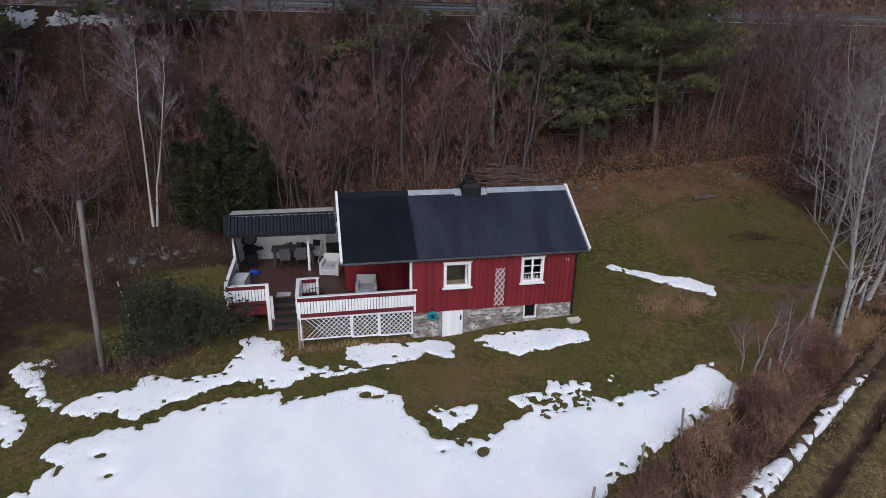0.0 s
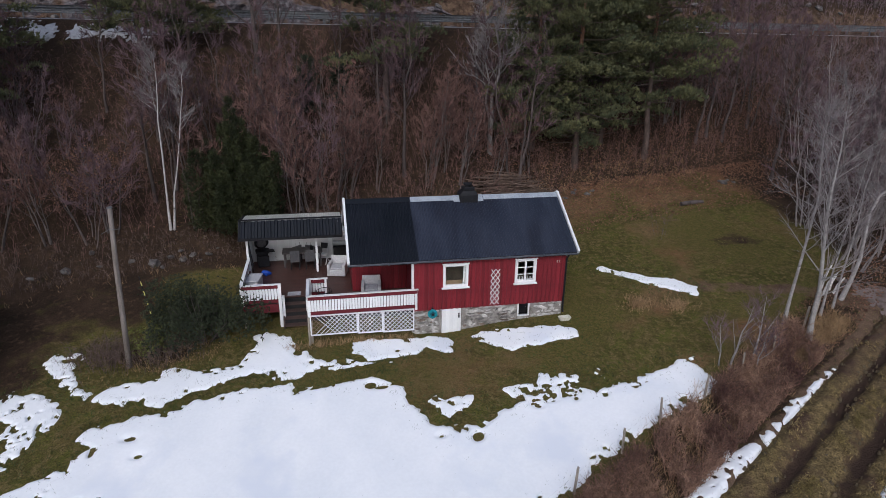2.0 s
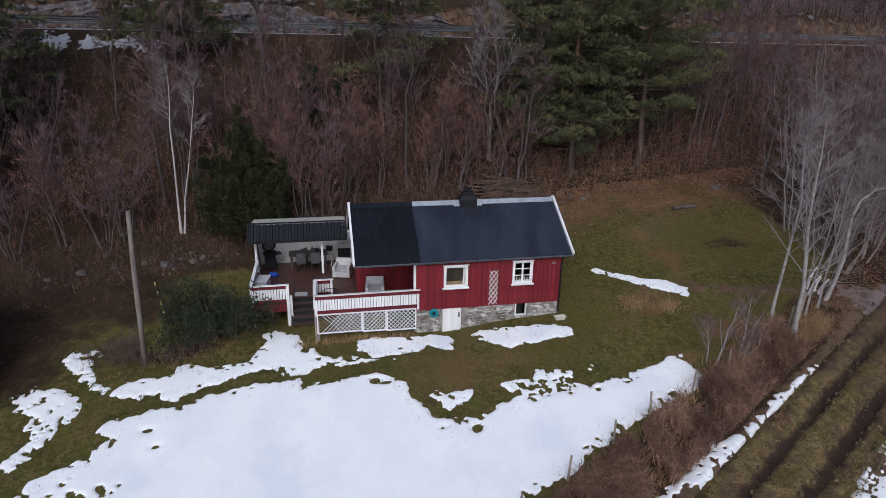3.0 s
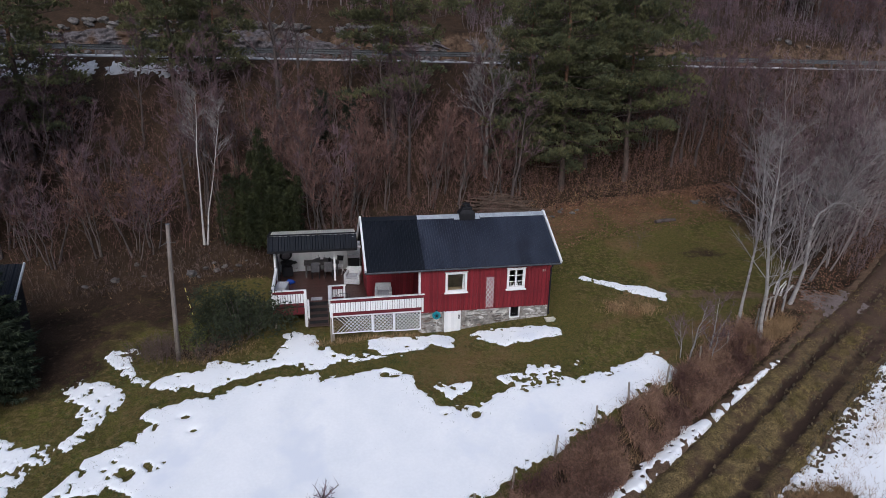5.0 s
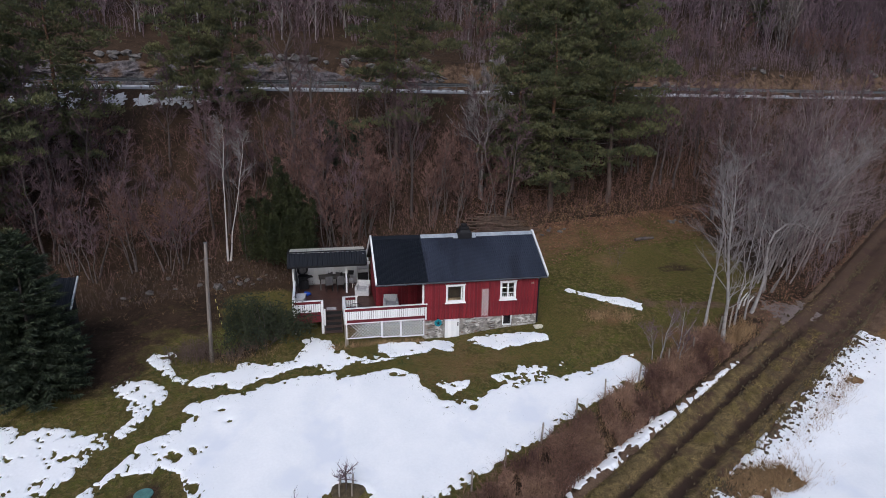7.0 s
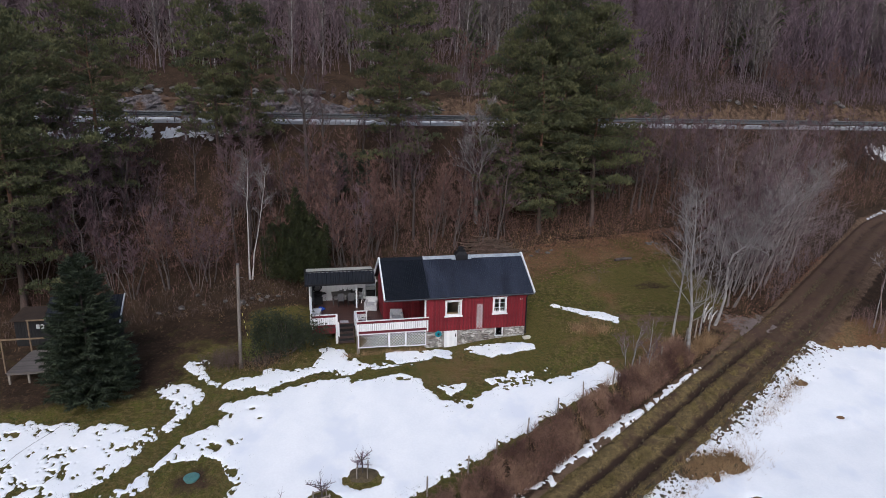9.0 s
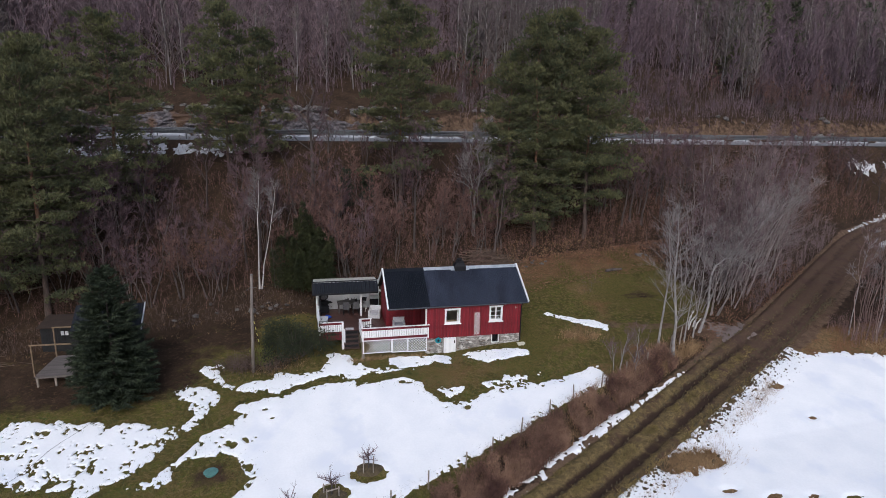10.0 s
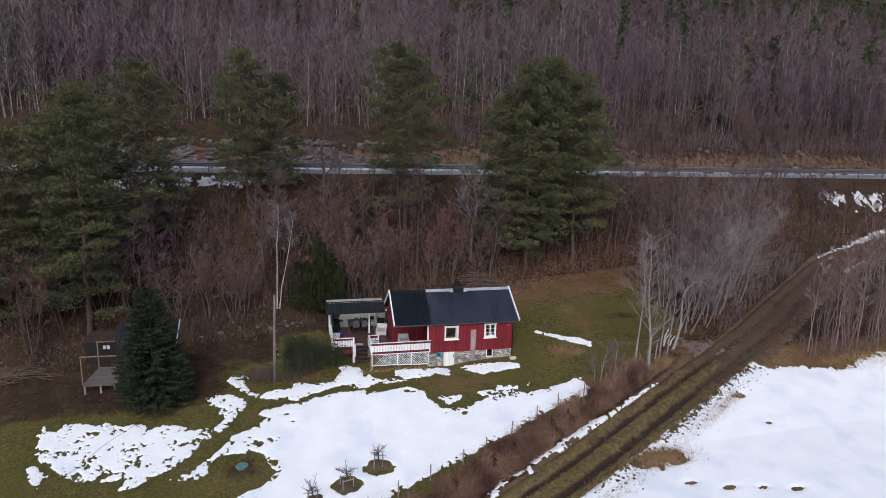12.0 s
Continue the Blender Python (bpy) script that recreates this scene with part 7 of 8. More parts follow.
bent_birch("thin bare birch among broken stems", 45, (21.1, -2.2), ((0, 0, -0.2), (0.15, 0, 2.3), (0.35, 0, 5.0), (0.9, 0.2, 8.2)), 0.06, 18, 1.8, 0.3)
bent_birch("thick birch leaning over, its limb arching to the track", 46, (22.75, -1.5), ((0, 0, -0.2), (0.56, 0, 2.0), (0.5, 0.05, 4.2), (0.75, 0.0, 5.0), (1.35, -0.05, 5.5), (2.1, -0.15, 5.5), (3.0, -0.3, 5.1), (4.2, -0.5, 4.2)), 0.10, 36, 2.0, 0.35, droop=0.05)
bent_birch("thin bare birch among broken stems", 49, (22.0, -1.9), ((0, 0, -0.2), (0.4, 0.2, 2.8), (0.5, 0.3, 5.5), (1.2, 0.5, 8.6)), 0.055, 18, 1.8, 0.3)
for i, (x, y, reach, hgt) in enumerate(((25.6, 1.6, 3.2, 7.5), (27.2, 2.6, 3.6, 8.0), (28.9, 3.4, 3.4, 8.5), (30.9, 4.6, 3.8, 8.0), (33.2, 6.0, 3.6, 8.5), (36.0, 7.8, 3.4, 8.0))):
    bent_birch("pale leaning alder arching out towards the track", 141 + i, (x, y), ((0, 0, -0.2), (0.12 * reach, -0.2 * reach, 0.4 * hgt), (0.3 * reach, -0.45 * reach, 0.72 * hgt), (0.55 * reach, -0.8 * reach, hgt)), 0.055, 26, 2.9, 0.25, droop=0.08)
for i, (x, y, hgt) in enumerate(((33.9, -3.6, 8.5), (34.6, -4.4, 7.2), (36.2, -3.9, 8.8), (37.6, -4.6, 7.6), (39.4, -3.0, 9.0), (41.2, -3.8, 8.0), (43.4, -1.2, 9.0), (46.0, 0.6, 9.2))):
    bent_birch("slim pale sapling rising from red brush by the field", 151 + i, (x, y), ((0, 0, -0.2), (0.1, 0, 0.35 * hgt), (0.3 - 0.1 * i, 0, 0.7 * hgt), (0.5 - 0.12 * i, 0, hgt)), 0.042, 12, 1.2, 0.35, bark=RED_STEM if i % 2 else None)
tall = bare_tree("ash_tree", "tall bare ash with pale broken-topped trunk", 47, 13.5, 0.19, BARK, TWIG, stems=1, limbs=24, subs=6, twigs=5, lean=0.15, start=0.38, reach=0.26)
tall.matrix_basis = pose(-4.2, 16.6, gz(-4.2, 16.6))
c = copy_thing(tall, pose(-3.0, 16.8, gz(-3, 16.8), 0, 0, 130))
c.scale = (0.6, 0.6, 0.8)
fork = bare_tree("goat_willow", "pale forked bare tree with spreading fine crown", 48, 10.0, 0.15, GREY_BARK, PALE_TWIG, stems=2, limbs=20, subs=6, twigs=5, lean=0.5, start=0.42, reach=0.28)
fork.matrix_basis = pose(10.0, 14.4, gz(10.0, 14.4), 0, 0, 70)

LILAC_TWIG = mat("lilac_grey_twigs", (0.138, 0.099, 0.101), (0.214, 0.158, 0.160), 2, 0.9, 0, 20, vary=0.2)
PINK_TWIG = mat("pinkish_twigs", (0.115, 0.068, 0.064), (0.175, 0.112, 0.104), 2, 0.9, 0, 20, vary=0.2)
# kinds of woodland trees, each copied over the slopes
kinds = [
    bare_tree("alder_tree", "bare many-stemmed alder with fine purple-brown twigs", 51, 9.5, 0.10, BARK, TWIG, stems=3, limbs=12, subs=5, twigs=5, lean=0.7, start=0.3, reach=0.26),
    bare_tree("alder_tree", "bare slender alder with fine purple-brown twigs", 52, 11.0, 0.12, BARK, TWIG, stems=1, limbs=24, subs=6, twigs=5, lean=0.4, start=0.3, reach=0.24),
    bare_tree("hazel_bush", "bare many-stemmed hazel bush with reddish twigs", 53, 5.2, 0.045, STEM, RED_TWIG, stems=5, limbs=7, subs=4, twigs=4, lean=1.2, start=0.25, reach=0.30),
    bare_tree("hazel_bush", "bare spreading hazel bush with grey stems", 54, 6.4, 0.055, STEM, TWIG, stems=5, limbs=8, subs=5, twigs=4, lean=1.3, start=0.28, reach=0.32),
    bare_tree("grey_alder", "pale-stemmed leaning bare tree beside the track", 55, 10.0, 0.055, ROW_STEM, LILAC_TWIG, stems=4, limbs=12, subs=5, twigs=3, lean=0.9, start=0.2, reach=0.32, up=0.8, fine=0.010),
    bare_tree("rowan_sapling", "thin bare reddish sapling", 56, 7.0, 0.05, STEM, RED_TWIG, stems=3, limbs=12, subs=4, twigs=4, lean=0.6, start=0.3, reach=0.22),
    bare_tree("grey_alder", "pale arching bare alder crowding the track's ditch", 57, 9.0, 0.06, ROW_STEM, LILAC_TWIG, stems=4, limbs=10, subs=5, twigs=3, lean=1.3, start=0.25, reach=0.5, up=0.45, fine=0.008),
    bare_tree("rowan_sapling", "tall thin pale bare sapling in the thicket", 58, 8.5, 0.045, RED_STEM, PINK_TWIG, stems=3, limbs=10, subs=3, twigs=2, lean=0.5, start=0.35, reach=0.15, up=1.4, fine=0.010),
]
rnd = random.Random(99)
first = set()


def plant(k, x, y, s, turn=None, tip=0, tipx=0):
    turn = rnd.uniform(0, 360) if turn is None else turn
    m = pose(x, y, gz(x, y), tipx, tip, 0) @ pose(0, 0, 0, 0, 0, turn)
    if k in first:
        ob = copy_thing(kinds[k], m)
    else:
        ob = kinds[k]
        ob.matrix_basis = m
        first.add(k)
    ob.scale = (s, s, s * rnd.uniform(0.92, 1.1))


# the row along the track
track_row = ((24.9, 0.6, 4, 0.8, 4), (26.6, 1.2, 0, 1.05, 4), (27.4, 2.4, 3, 1.2, 3), (28.6, 2.4, 4, 1.0, 4), (29.8, 3.6, 0, 1.1, 3), (31.2, 4.0, 4, 1.0, 4))
back_row = ((32.6, 4.9, 0, 1.15, 3), (34.0, 5.8, 0, 1.1, 2), (36, 7.4, 4, 1.0, 4), (38, 8.4, 0, 1.1, 2), (39.5, 9.8, 0, 1.1, 2), (43, 12, 1, 1.0, 0), (26.0, 4.6, 3, 0.8, 0), (28.0, 5.6, 3, 1.2, 0),
                        (30, 7.4, 0, 1.05, 0), (32, 8.8, 3, 1.2, 0), (34, 10, 0, 1.1, 0), (37, 12.0, 0, 1.1, 0), (29, 10.0, 1, 0.9, 0), (33, 12.5, 0, 1.1, 0), (40.5, 14, 3, 1.2, 0))
for x, y, k, s, tip in track_row + back_row:
    plant({0: rnd.choice((4, 6, 0)), 3: rnd.choice((6, 3))}.get(k, k), x + rnd.uniform(-0.5, 0.5), y + rnd.uniform(0.4, 1.6), s * rnd.uniform(0.85, 1.1), tip=tip * 1.6)
for x, y, s in ((25.4, 0.4, 0.85), (28.0, 1.5, 0.8), (30.2, 3.0, 0.95), (34.0, 5.0, 0.95)):
    plant(6, x, y, s, tip=12)
# the thicket on the far side of the track
for x, y, k, s in ((33.6, -4.2, 5, 1.2), (35.2, -4.8, 5, 1.35), (36.8, -4.4, 5, 1.2), (38.5, -4.2, 5, 1.3), (37, -2.2, 5, 1.3), (39.5, -1.5, 0, 0.9), (41, -3.2, 5, 1.3), (42, 0.5, 5, 1.4), (43.5, -2, 0, 1.0), (44, 2.5, 5, 1.3),
                   (46, 0, 0, 1.0), (47.5, 4.0, 5, 1.4), (49, 1, 3, 1.2), (51, 5.5, 0, 1.0), (53, 8, 5, 1.4), (55, 3, 0, 1.1), (58, 9, 3, 1.3), (60, 5, 0, 1.1), (64, 11, 1, 1.0), (57, 0, 3, 1.2)):
    plant({0: 7, 3: 7, 5: 7}.get(k, k), x, y, s * 0.8)
for _ in range(14):
    x = rnd.uniform(33.5, 58)
    plant(7, x, rnd.uniform(-4.8, -1.0) + max(0, x - 40) * 0.45 * rnd.random(), rnd.uniform(0.7, 1.15))
# hazels and alders along the foot of the slope
for x, y, k, s in ((-11.4, 8.5, 3, 1.05), (-12.2, 8.0, 3, 0.9), (-14.0, 8.2, 2, 1.0), (-16.2, 7.6, 3, 1.05), (-19.0, 9.0, 3, 1.1), (-18.2, 10.5, 0, 1.0), (-24.5, 7.5, 3, 1.2), (-26, 5.5, 2, 1.3), (-29, 8, 3, 1.1),
                   (-1.7, 9.8, 2, 1.05), (-0.2, 10.3, 2, 1.0), (0.6, 10.9, 2, 1.1), (-2.8, 11.5, 2, 1.2), (2.2, 11.0, 5, 0.8), (5.6, 12.2, 2, 1.05), (6.6, 12.8, 5, 0.9), (7.8, 13.2, 2, 1.0), (-6.8, 9.6, 2, 0.6),
                   (25.8, 15.8, 1, 0.9), (27.0, 16.4, 1, 0.95), (28.2, 16.2, 1, 1.0), (30.8, 17.0, 0, 1.0), (24.0, 17.4, 2, 1.1)):
    plant(k, x, y, s)
# the slope up to the road
made = 0
while made < 150:
    x, y = rnd.uniform(-42, 64), rnd.uniform(7.5, 24.0)
    foot = float(np.interp(x, FOOT_X, FOOT_Y))
    if y < foot + 1.0 or (x > 30 and abs(float(off_track(np.array([x]), np.array([y]))[0])) < 3.2):
        continue
    if y > 18.5 and x < 34 and (rnd.random() < 0.72 or y > 21.0):
        continue
    if math.hypot(x - 15.5, y - 12.8) < 2.0 or math.hypot(x + 5, y - 9) < 2.4 or math.hypot(x + 9.9, y - 8.0) < 1.2:
        continue
    if 19 < x < 27 and y < 16.5:
        continue
    k = rnd.choice((0, 1, 2, 2, 3, 5, 5)) if y < 17 else rnd.choice((0, 1, 1, 3, 5))
    plant(k, x, y, rnd.uniform(0.7, 1.12) * float(np.interp(y, (12, 17, 22), (1.0, 0.72, 0.5))))
    made += 1
for _ in range(42):
    plant(rnd.choice((2, 3, 5)), rnd.choice((rnd.uniform(-45, 95), rnd.uniform(14, 70))), rnd.uniform(36.8, 41), rnd.uniform(0.6, 0.9))


# ---- far woods, undergrowth, brambles ----
def merged(name, bases, places, material, label, category):
    """Many simple plants in one mesh: places are rows of kind, x, y, z, turn, size."""
    vs, fs, off = [], [], 0
    for k, x, y, z, turn, s in places:
        v, f = bases[k]
        c, sn = math.cos(turn), math.sin(turn)
        w = np.stack([(v[:, 0] * c - v[:, 1] * sn) * s + x, (v[:, 0] * sn + v[:, 1] * c) * s + y, v[:, 2] * s + z], 1)
        vs.append(w)
        fs.append(f + off)
        off += len(v)
    V, F = np.concatenate(vs), np.concatenate(fs)
    me = bpy.data.meshes.new(name)
    me.vertices.add(len(V))
    me.vertices.foreach_set("co", V.ravel())
    me.loops.add(F.size)
    me.loops.foreach_set("vertex_index", F.ravel().astype(np.int32))
    me.polygons.add(len(F))
    me.polygons.foreach_set("loop_start", np.arange(0, F.size, 3).astype(np.int32))
    me.update(calc_edges=True)
    me.materials.append(material)
    return tagged(new(name, me), label, category, kind="stuff")


def triangles(g):
    v, f = g.arrays()
    out = []
    for q in f:
        out += [(q[0], q[i], q[i + 1]) for i in range(1, len(q) - 1)]
    return v, np.array(out, int)


def far_stem(seed, hgt):
    r = random.Random(seed)
    g = Geo()
    pts = stem_line(r, (0, 0, -0.5), (r.uniform(-0.6, 0.6), r.uniform(-0.6, 0.6), hgt * 0.97), 0.15, 3)
    g.tube(pts, [0.075, 0.055, 0.04, 0.015], 4, False)
    return g, pts


def far_twigs(seed, pts, hgt):
    r = random.Random(seed)
    g = Geo()
    for i in range(40):
        k = r.uniform(0.14, 0.99)
        p = along(pts, k)
        a = r.uniform(0, 6.28)
        d = Vector((math.cos(a), math.sin(a), r.uniform(1.0, 2.6))).normalized()
        q = p + d * hgt * 0.26 * (1.15 - k) * r.uniform(0.6, 1.3)
        g.blade(p, q, 0.06)
        for _ in range(3):
            m = p.lerp(q, r.uniform(0.3, 0.9))
            g.blade(m, m + (d + rvec(r, 0.7)).normalized() * r.uniform(0.6, 1.5), 0.05)
    return g


stems, crowns = [], []
for s in range(6):
    g, pts = far_stem(200 + s, 10.5)
    stems.append(triangles(g))
    crowns.append(triangles(far_twigs(300 + s, pts, 10.5)))
spots = []
while len(spots) < 2000:
    y = 41 + 46 * rnd.random() ** 1.15
    x = rnd.uniform(-18 - (y + 42) * 0.46, 8 + (y + 42) * 1.24)
    if vnoise(x, y, 11, 21) < 0.36 and rnd.random() < 0.75:
        continue
    spots.append((rnd.randrange(6), x, y, float(land(x, y)), rnd.uniform(0, 6.28), rnd.uniform(0.65, 1.2)))
FAR_BARK = mat("far_grey_bark", (0.18, 0.165, 0.165), (0.28, 0.26, 0.255), 0.08, 0.9, 0, 5, island=0.4)
DIM_BARK = mat("far_brown_bark", (0.080, 0.063, 0.066), (0.135, 0.108, 0.112), 0.08, 0.9, 0, 5, island=0.35)
FAR_TWIG = mat("far_purple_twigs", (0.122, 0.085, 0.104), (0.184, 0.134, 0.148), 0.035, 0.9, 0, 4, island=0.25)
FAR_PALE_TWIG = mat("far_grey_twigs", (0.112, 0.092, 0.090), (0.158, 0.132, 0.126), 0.05, 0.9, 0, 4, island=0.25)
birchy = [vnoise(s[1], s[2], 9, 23) + 0.25 * rnd.random() > (0.70 if s[1] < 8 else 0.92) for s in spots]
pale = [s[:5] + (s[5] * 1.12,) for s, b in zip(spots, birchy) if b]
dim = [s[:5] + (s[5] * 0.92,) for s, b in zip(spots, birchy) if not b]
merged("birch_wood_trunks", stems, pale, FAR_BARK, "pale trunks of bare birches standing in groups", "woodland")
merged("alder_wood_trunks", stems, dim, DIM_BARK, "dark trunks of dense bare alder woodland", "woodland")
merged("birch_wood_twigs", crowns, pale, FAR_PALE_TWIG, "grey fan-shaped crowns of bare birches", "woodland")
merged("alder_wood_twigs", crowns, dim, FAR_TWIG, "purple-brown twigs of dense bare alder woodland", "woodland")


def far_conifer(seed, hgt):
    """A small far pine or spruce: drooping sprays round a tapered stem."""
    r = random.Random(seed)
    g = Geo()
    g.tube([(0, 0, -0.5), (0, 0, hgt)], [0.14, 0.02], 4, False)
    z, wide = 1.0 + r.random(), r.uniform(1.7, 2.9)
    while z < hgt:
        u = z / hgt
        for _ in range(int(10 - 5 * u)):
            a = r.uniform(0, 6.28)
            ln = min(1.0, 1.25 * (1 - u) ** 0.8) * wide * r.uniform(0.55, 1.15) + 0.25
            d = Vector((math.cos(a), math.sin(a), r.uniform(-0.3, 0.3)))
            p = Vector((0, 0, z + r.uniform(-0.3, 0.3))) + d * ln * 0.6
            for _ in range(4):
                g.blade(p, p + (d * 0.6 + rvec(r, 0.7) + Vector((0, 0, 0.25))) * r.uniform(0.5, 0.9), 0.17)
        z += 0.55
    return triangles(g)


con = [far_conifer(400 + s, 10) for s in range(4)]
spots = []
while len(spots) < 350:
    y = 44 + 86 * rnd.random()
    x = rnd.uniform(-18 - (y + 42) * 0.46, 8 + (y + 42) * 1.24)
    if rnd.random() > 0.035 + 0.965 * sstep((y + 0.16 * max(0.0, x - 30) + 9 * vnoise(x, y, 14, 25) - 74 + 12 * float(sstep((x - 55) / 20))) / 5):
        continue
    spots.append((rnd.randrange(4), x, y, float(land(x, y)), rnd.uniform(0, 6.28), rnd.uniform(0.7, 1.25)))
for x, y, s in ((17.5, 44.1, 0.85), (-16, 42, 0.7), (78.8, 45, 0.45), (72, 49.7, 0.4)):
    spots.append((0, x, y, float(land(x, y)), 0.0, s))
FAR_NEEDLE = mat("far_needles", (0.052, 0.062, 0.038), (0.105, 0.112, 0.060), 0.1, 0.8, 0, 4, island=0.3)
merged("far_conifers", con, spots, FAR_NEEDLE, "dark green conifers scattered through the hillside wood", "woodland")
c = copy_thing(pines[3], pose(61, 47.4, gz(61, 47.4), 0, 0, 30))
c.scale = (0.85, 0.85, 0.5)


def scrub(name, count, where, hgt, r, material, label, category, seed, arch=0.4, twigs=3):
    """Thousands of thin stems, each bent and twigged."""
    q = random.Random(seed)
    g = Geo()
    n = 0
    while n < count:
        x, y = where(q)
        z = gz_fast(x, y)
        a = q.uniform(0, 6.28)
        hh = hgt * q.uniform(0.45, 1.15)
        lean = Vector((math.cos(a), math.sin(a), 0)) * arch * hh
        p, m = Vector((x, y, z - 0.05)), Vector((x, y, z)) + lean * 0.35 + Vector((0, 0, hh * 0.7))
        t = m + lean * 0.65 + Vector((0, 0, hh * q.uniform(-0.1, 0.35)))
        g.spike(p, m + (m - p) * 0.1, r)
        g.spike(m, t, r * 0.7)
        for _ in range(twigs):
            s = p.lerp(m, q.uniform(0.35, 1.0))
            g.blade(s, s + Vector((q.uniform(-0.35, 0.35), q.uniform(-0.35, 0.35), q.uniform(0.05, 0.45))) * hh * 0.7, r * 0.8)
        n += 1
    v, f = triangles(g)
    return merged(name, [(v, f)], [(0, 0, 0, 0, 0, 1)], material, label, category)


GXS, GYS = np.arange(-50, 70.01, 0.25), np.arange(-30, 45.01, 0.25)
GRID_Z = ground_z(*np.meshgrid(GXS, GYS))


def gz_fast(x, y):
    i, j = (x + 50) / 0.25, (y + 30) / 0.25
    if not (0 <= i < len(GXS) - 1 and 0 <= j < len(GYS) - 1):
        return gz(x, y)
    a, b = int(i), int(j)
    u, v = i - a, j - b
    return float((GRID_Z[b, a] * (1 - u) + GRID_Z[b, a + 1] * u) * (1 - v) + (GRID_Z[b + 1, a] * (1 - u) + GRID_Z[b + 1, a + 1] * u) * v)


def on_slope(q):
    while True:
        x, y = q.uniform(-45, 60), q.uniform(4, 24)
        if y > 20.5 and x < 34 and q.random() < 0.8:
            continue
        if y > float(np.interp(x, FOOT_X, FOOT_Y)) + q.uniform(-1.0, 1.5) + (2.0 if x < -4 else 0) and not (x < -4 and q.random() < 0.45) and not (x > 28 and y < 14 and q.random() < 0.5):
            return x, y


def on_bank(q):
    while True:
        k = q.random()
        x = -8 + 27 * k
        side = 2.4 + (2.35 - 0.6 * k) * q.random() ** 0.95
        if vnoise(x * 1.3, side, 0.9, 63) > 0.30:
            break
    return x, -14.4 + 0.5447 * (x - 6.5) + side * 1.139


scrub("thicket_brush", 700, lambda q: (lambda x: (x, -5.2 + max(0.0, x - 36) * 0.5 * q.random() + 2.6 * q.random()))(q.uniform(32.5, 56)), 1.7, 0.012, PINK_TWIG, "reddish brush beside the track", "undergrowth", 76, 0.25, 7)
def by_ditch(q):
    x = q.uniform(29, 50)
    return x, -1.6 + 0.62 * (x - 30) + 2.6 + 3.4 * q.random()


scrub("ditch_brush", 400, by_ditch, 1.9, 0.014, LILAC_TWIG, "purple-grey brush crowding the track's ditch", "undergrowth", 78, 0.3, 10)
scrub("undergrowth", 6800, on_slope, 1.6, 0.013, RED_TWIG, "tangle of bare reddish saplings and brush on the slope", "undergrowth", 71, 0.6, 12)
scrub("brambles", 8700, on_bank, 0.95, 0.014, BRAMBLE, "dense red-brown bramble thicket along the fence", "brambles", 72, 0.55, 9)


def by_pole(q):
    a = q.random() < 0.6
    return (-9.4 if a else -7.4) + q.gauss(0, 0.7), (0.1 if a else -0.1) + q.gauss(0, 0.4)


scrub("pole_brush", 420, by_pole, 0.9, 0.010, DEAD_STEM, "low tangle of grey-brown dead stems beside the pole", "undergrowth", 84, 0.6, 9)


def at_foot(q):
    x = q.uniform(-26, -4.5)
    return x, float(np.interp(x, FOOT_X, FOOT_Y)) + 0.2 + 2.4 * q.random() ** 1.4


scrub("foot_brush", 1300, at_foot, 0.45, 0.011, DEAD_STEM, "matted dead stems and bracken at the foot of the slope", "undergrowth", 85, 0.8, 8)


def clump_at(cx, cy):
    return lambda q: (cx + q.gauss(0, 0.3), cy + q.gauss(0, 0.22))


for cx, cy in ((13.0, -0.4), (14.7, -0.8)):
    scrub("perennial_clump", 110, clump_at(cx, cy), 0.45, 0.010, DRY_GRASS, "low clump of straw-coloured dead perennials on the lawn", "dead plants", 87, 0.7, 7)


def under_far_wood(q):
    y = 40.5 + 32 * q.random() ** 1.3
    return q.uniform(-15 - (y + 42) * 0.45, 6 + (y + 42) * 1.22), y


scrub("hill_brush", 4200, under_far_wood, 3.6, 0.028, FAR_TWIG, "low purple-brown brush under the hillside wood", "undergrowth", 77, 0.25, 7)


def beyond_road(q):
    return q.uniform(14, 96), 35.4 + 5.6 * q.random()


scrub("verge_brush", 1500, beyond_road, 2.3, 0.022, FAR_TWIG, "purple-grey brush between the road and the wood", "undergrowth", 86, 0.3, 8)


def tall_grass_spot(q):
    c = q.random()
    if c < 0.16:
        x = q.uniform(14, 22)
        return x, -6.2 + 0.46 * (x - 14) + q.gauss(0, 0.4)
    if c < 0.28:
        x = q.uniform(-30, 22) if q.random() < 0.2 else q.uniform(0, 24)
        return x, float(np.interp(x, FOOT_X, FOOT_Y)) + q.gauss(0.3, 0.8)
    if c < 0.30:
        return q.uniform(-2.6, 2.7), -0.52 + q.gauss(0, 0.07)
    if c < 0.33:
        return -7.2 + q.gauss(0, 1.2), -0.2 + q.gauss(0, 0.5)
    if c < 0.345:
        a, b = q.choice(((13.0, -0.3), (13.2, -0.4), (14.7, -0.8), (14.9, -0.7)))
        return a + q.gauss(0, 0.3), b + q.gauss(0, 0.2)
    if c < 0.50:
        return 14.6 + q.gauss(0, 1.1), -12.8 + q.gauss(0, 0.45)
    if c < 0.82:
        x = q.uniform(3, 24)
        return x, -14.4 + 0.545 * (x - 6.5) + (q.choice((-3.1, -2.8, 0.0, 3.5, 4.1, 5.0)) if x < 19.5 else q.choice((-3.1, -2.8, 0.0))) + q.gauss(0, 0.28)
    return q.uniform(34, 46), -5.2 + q.gauss(0, 0.6)


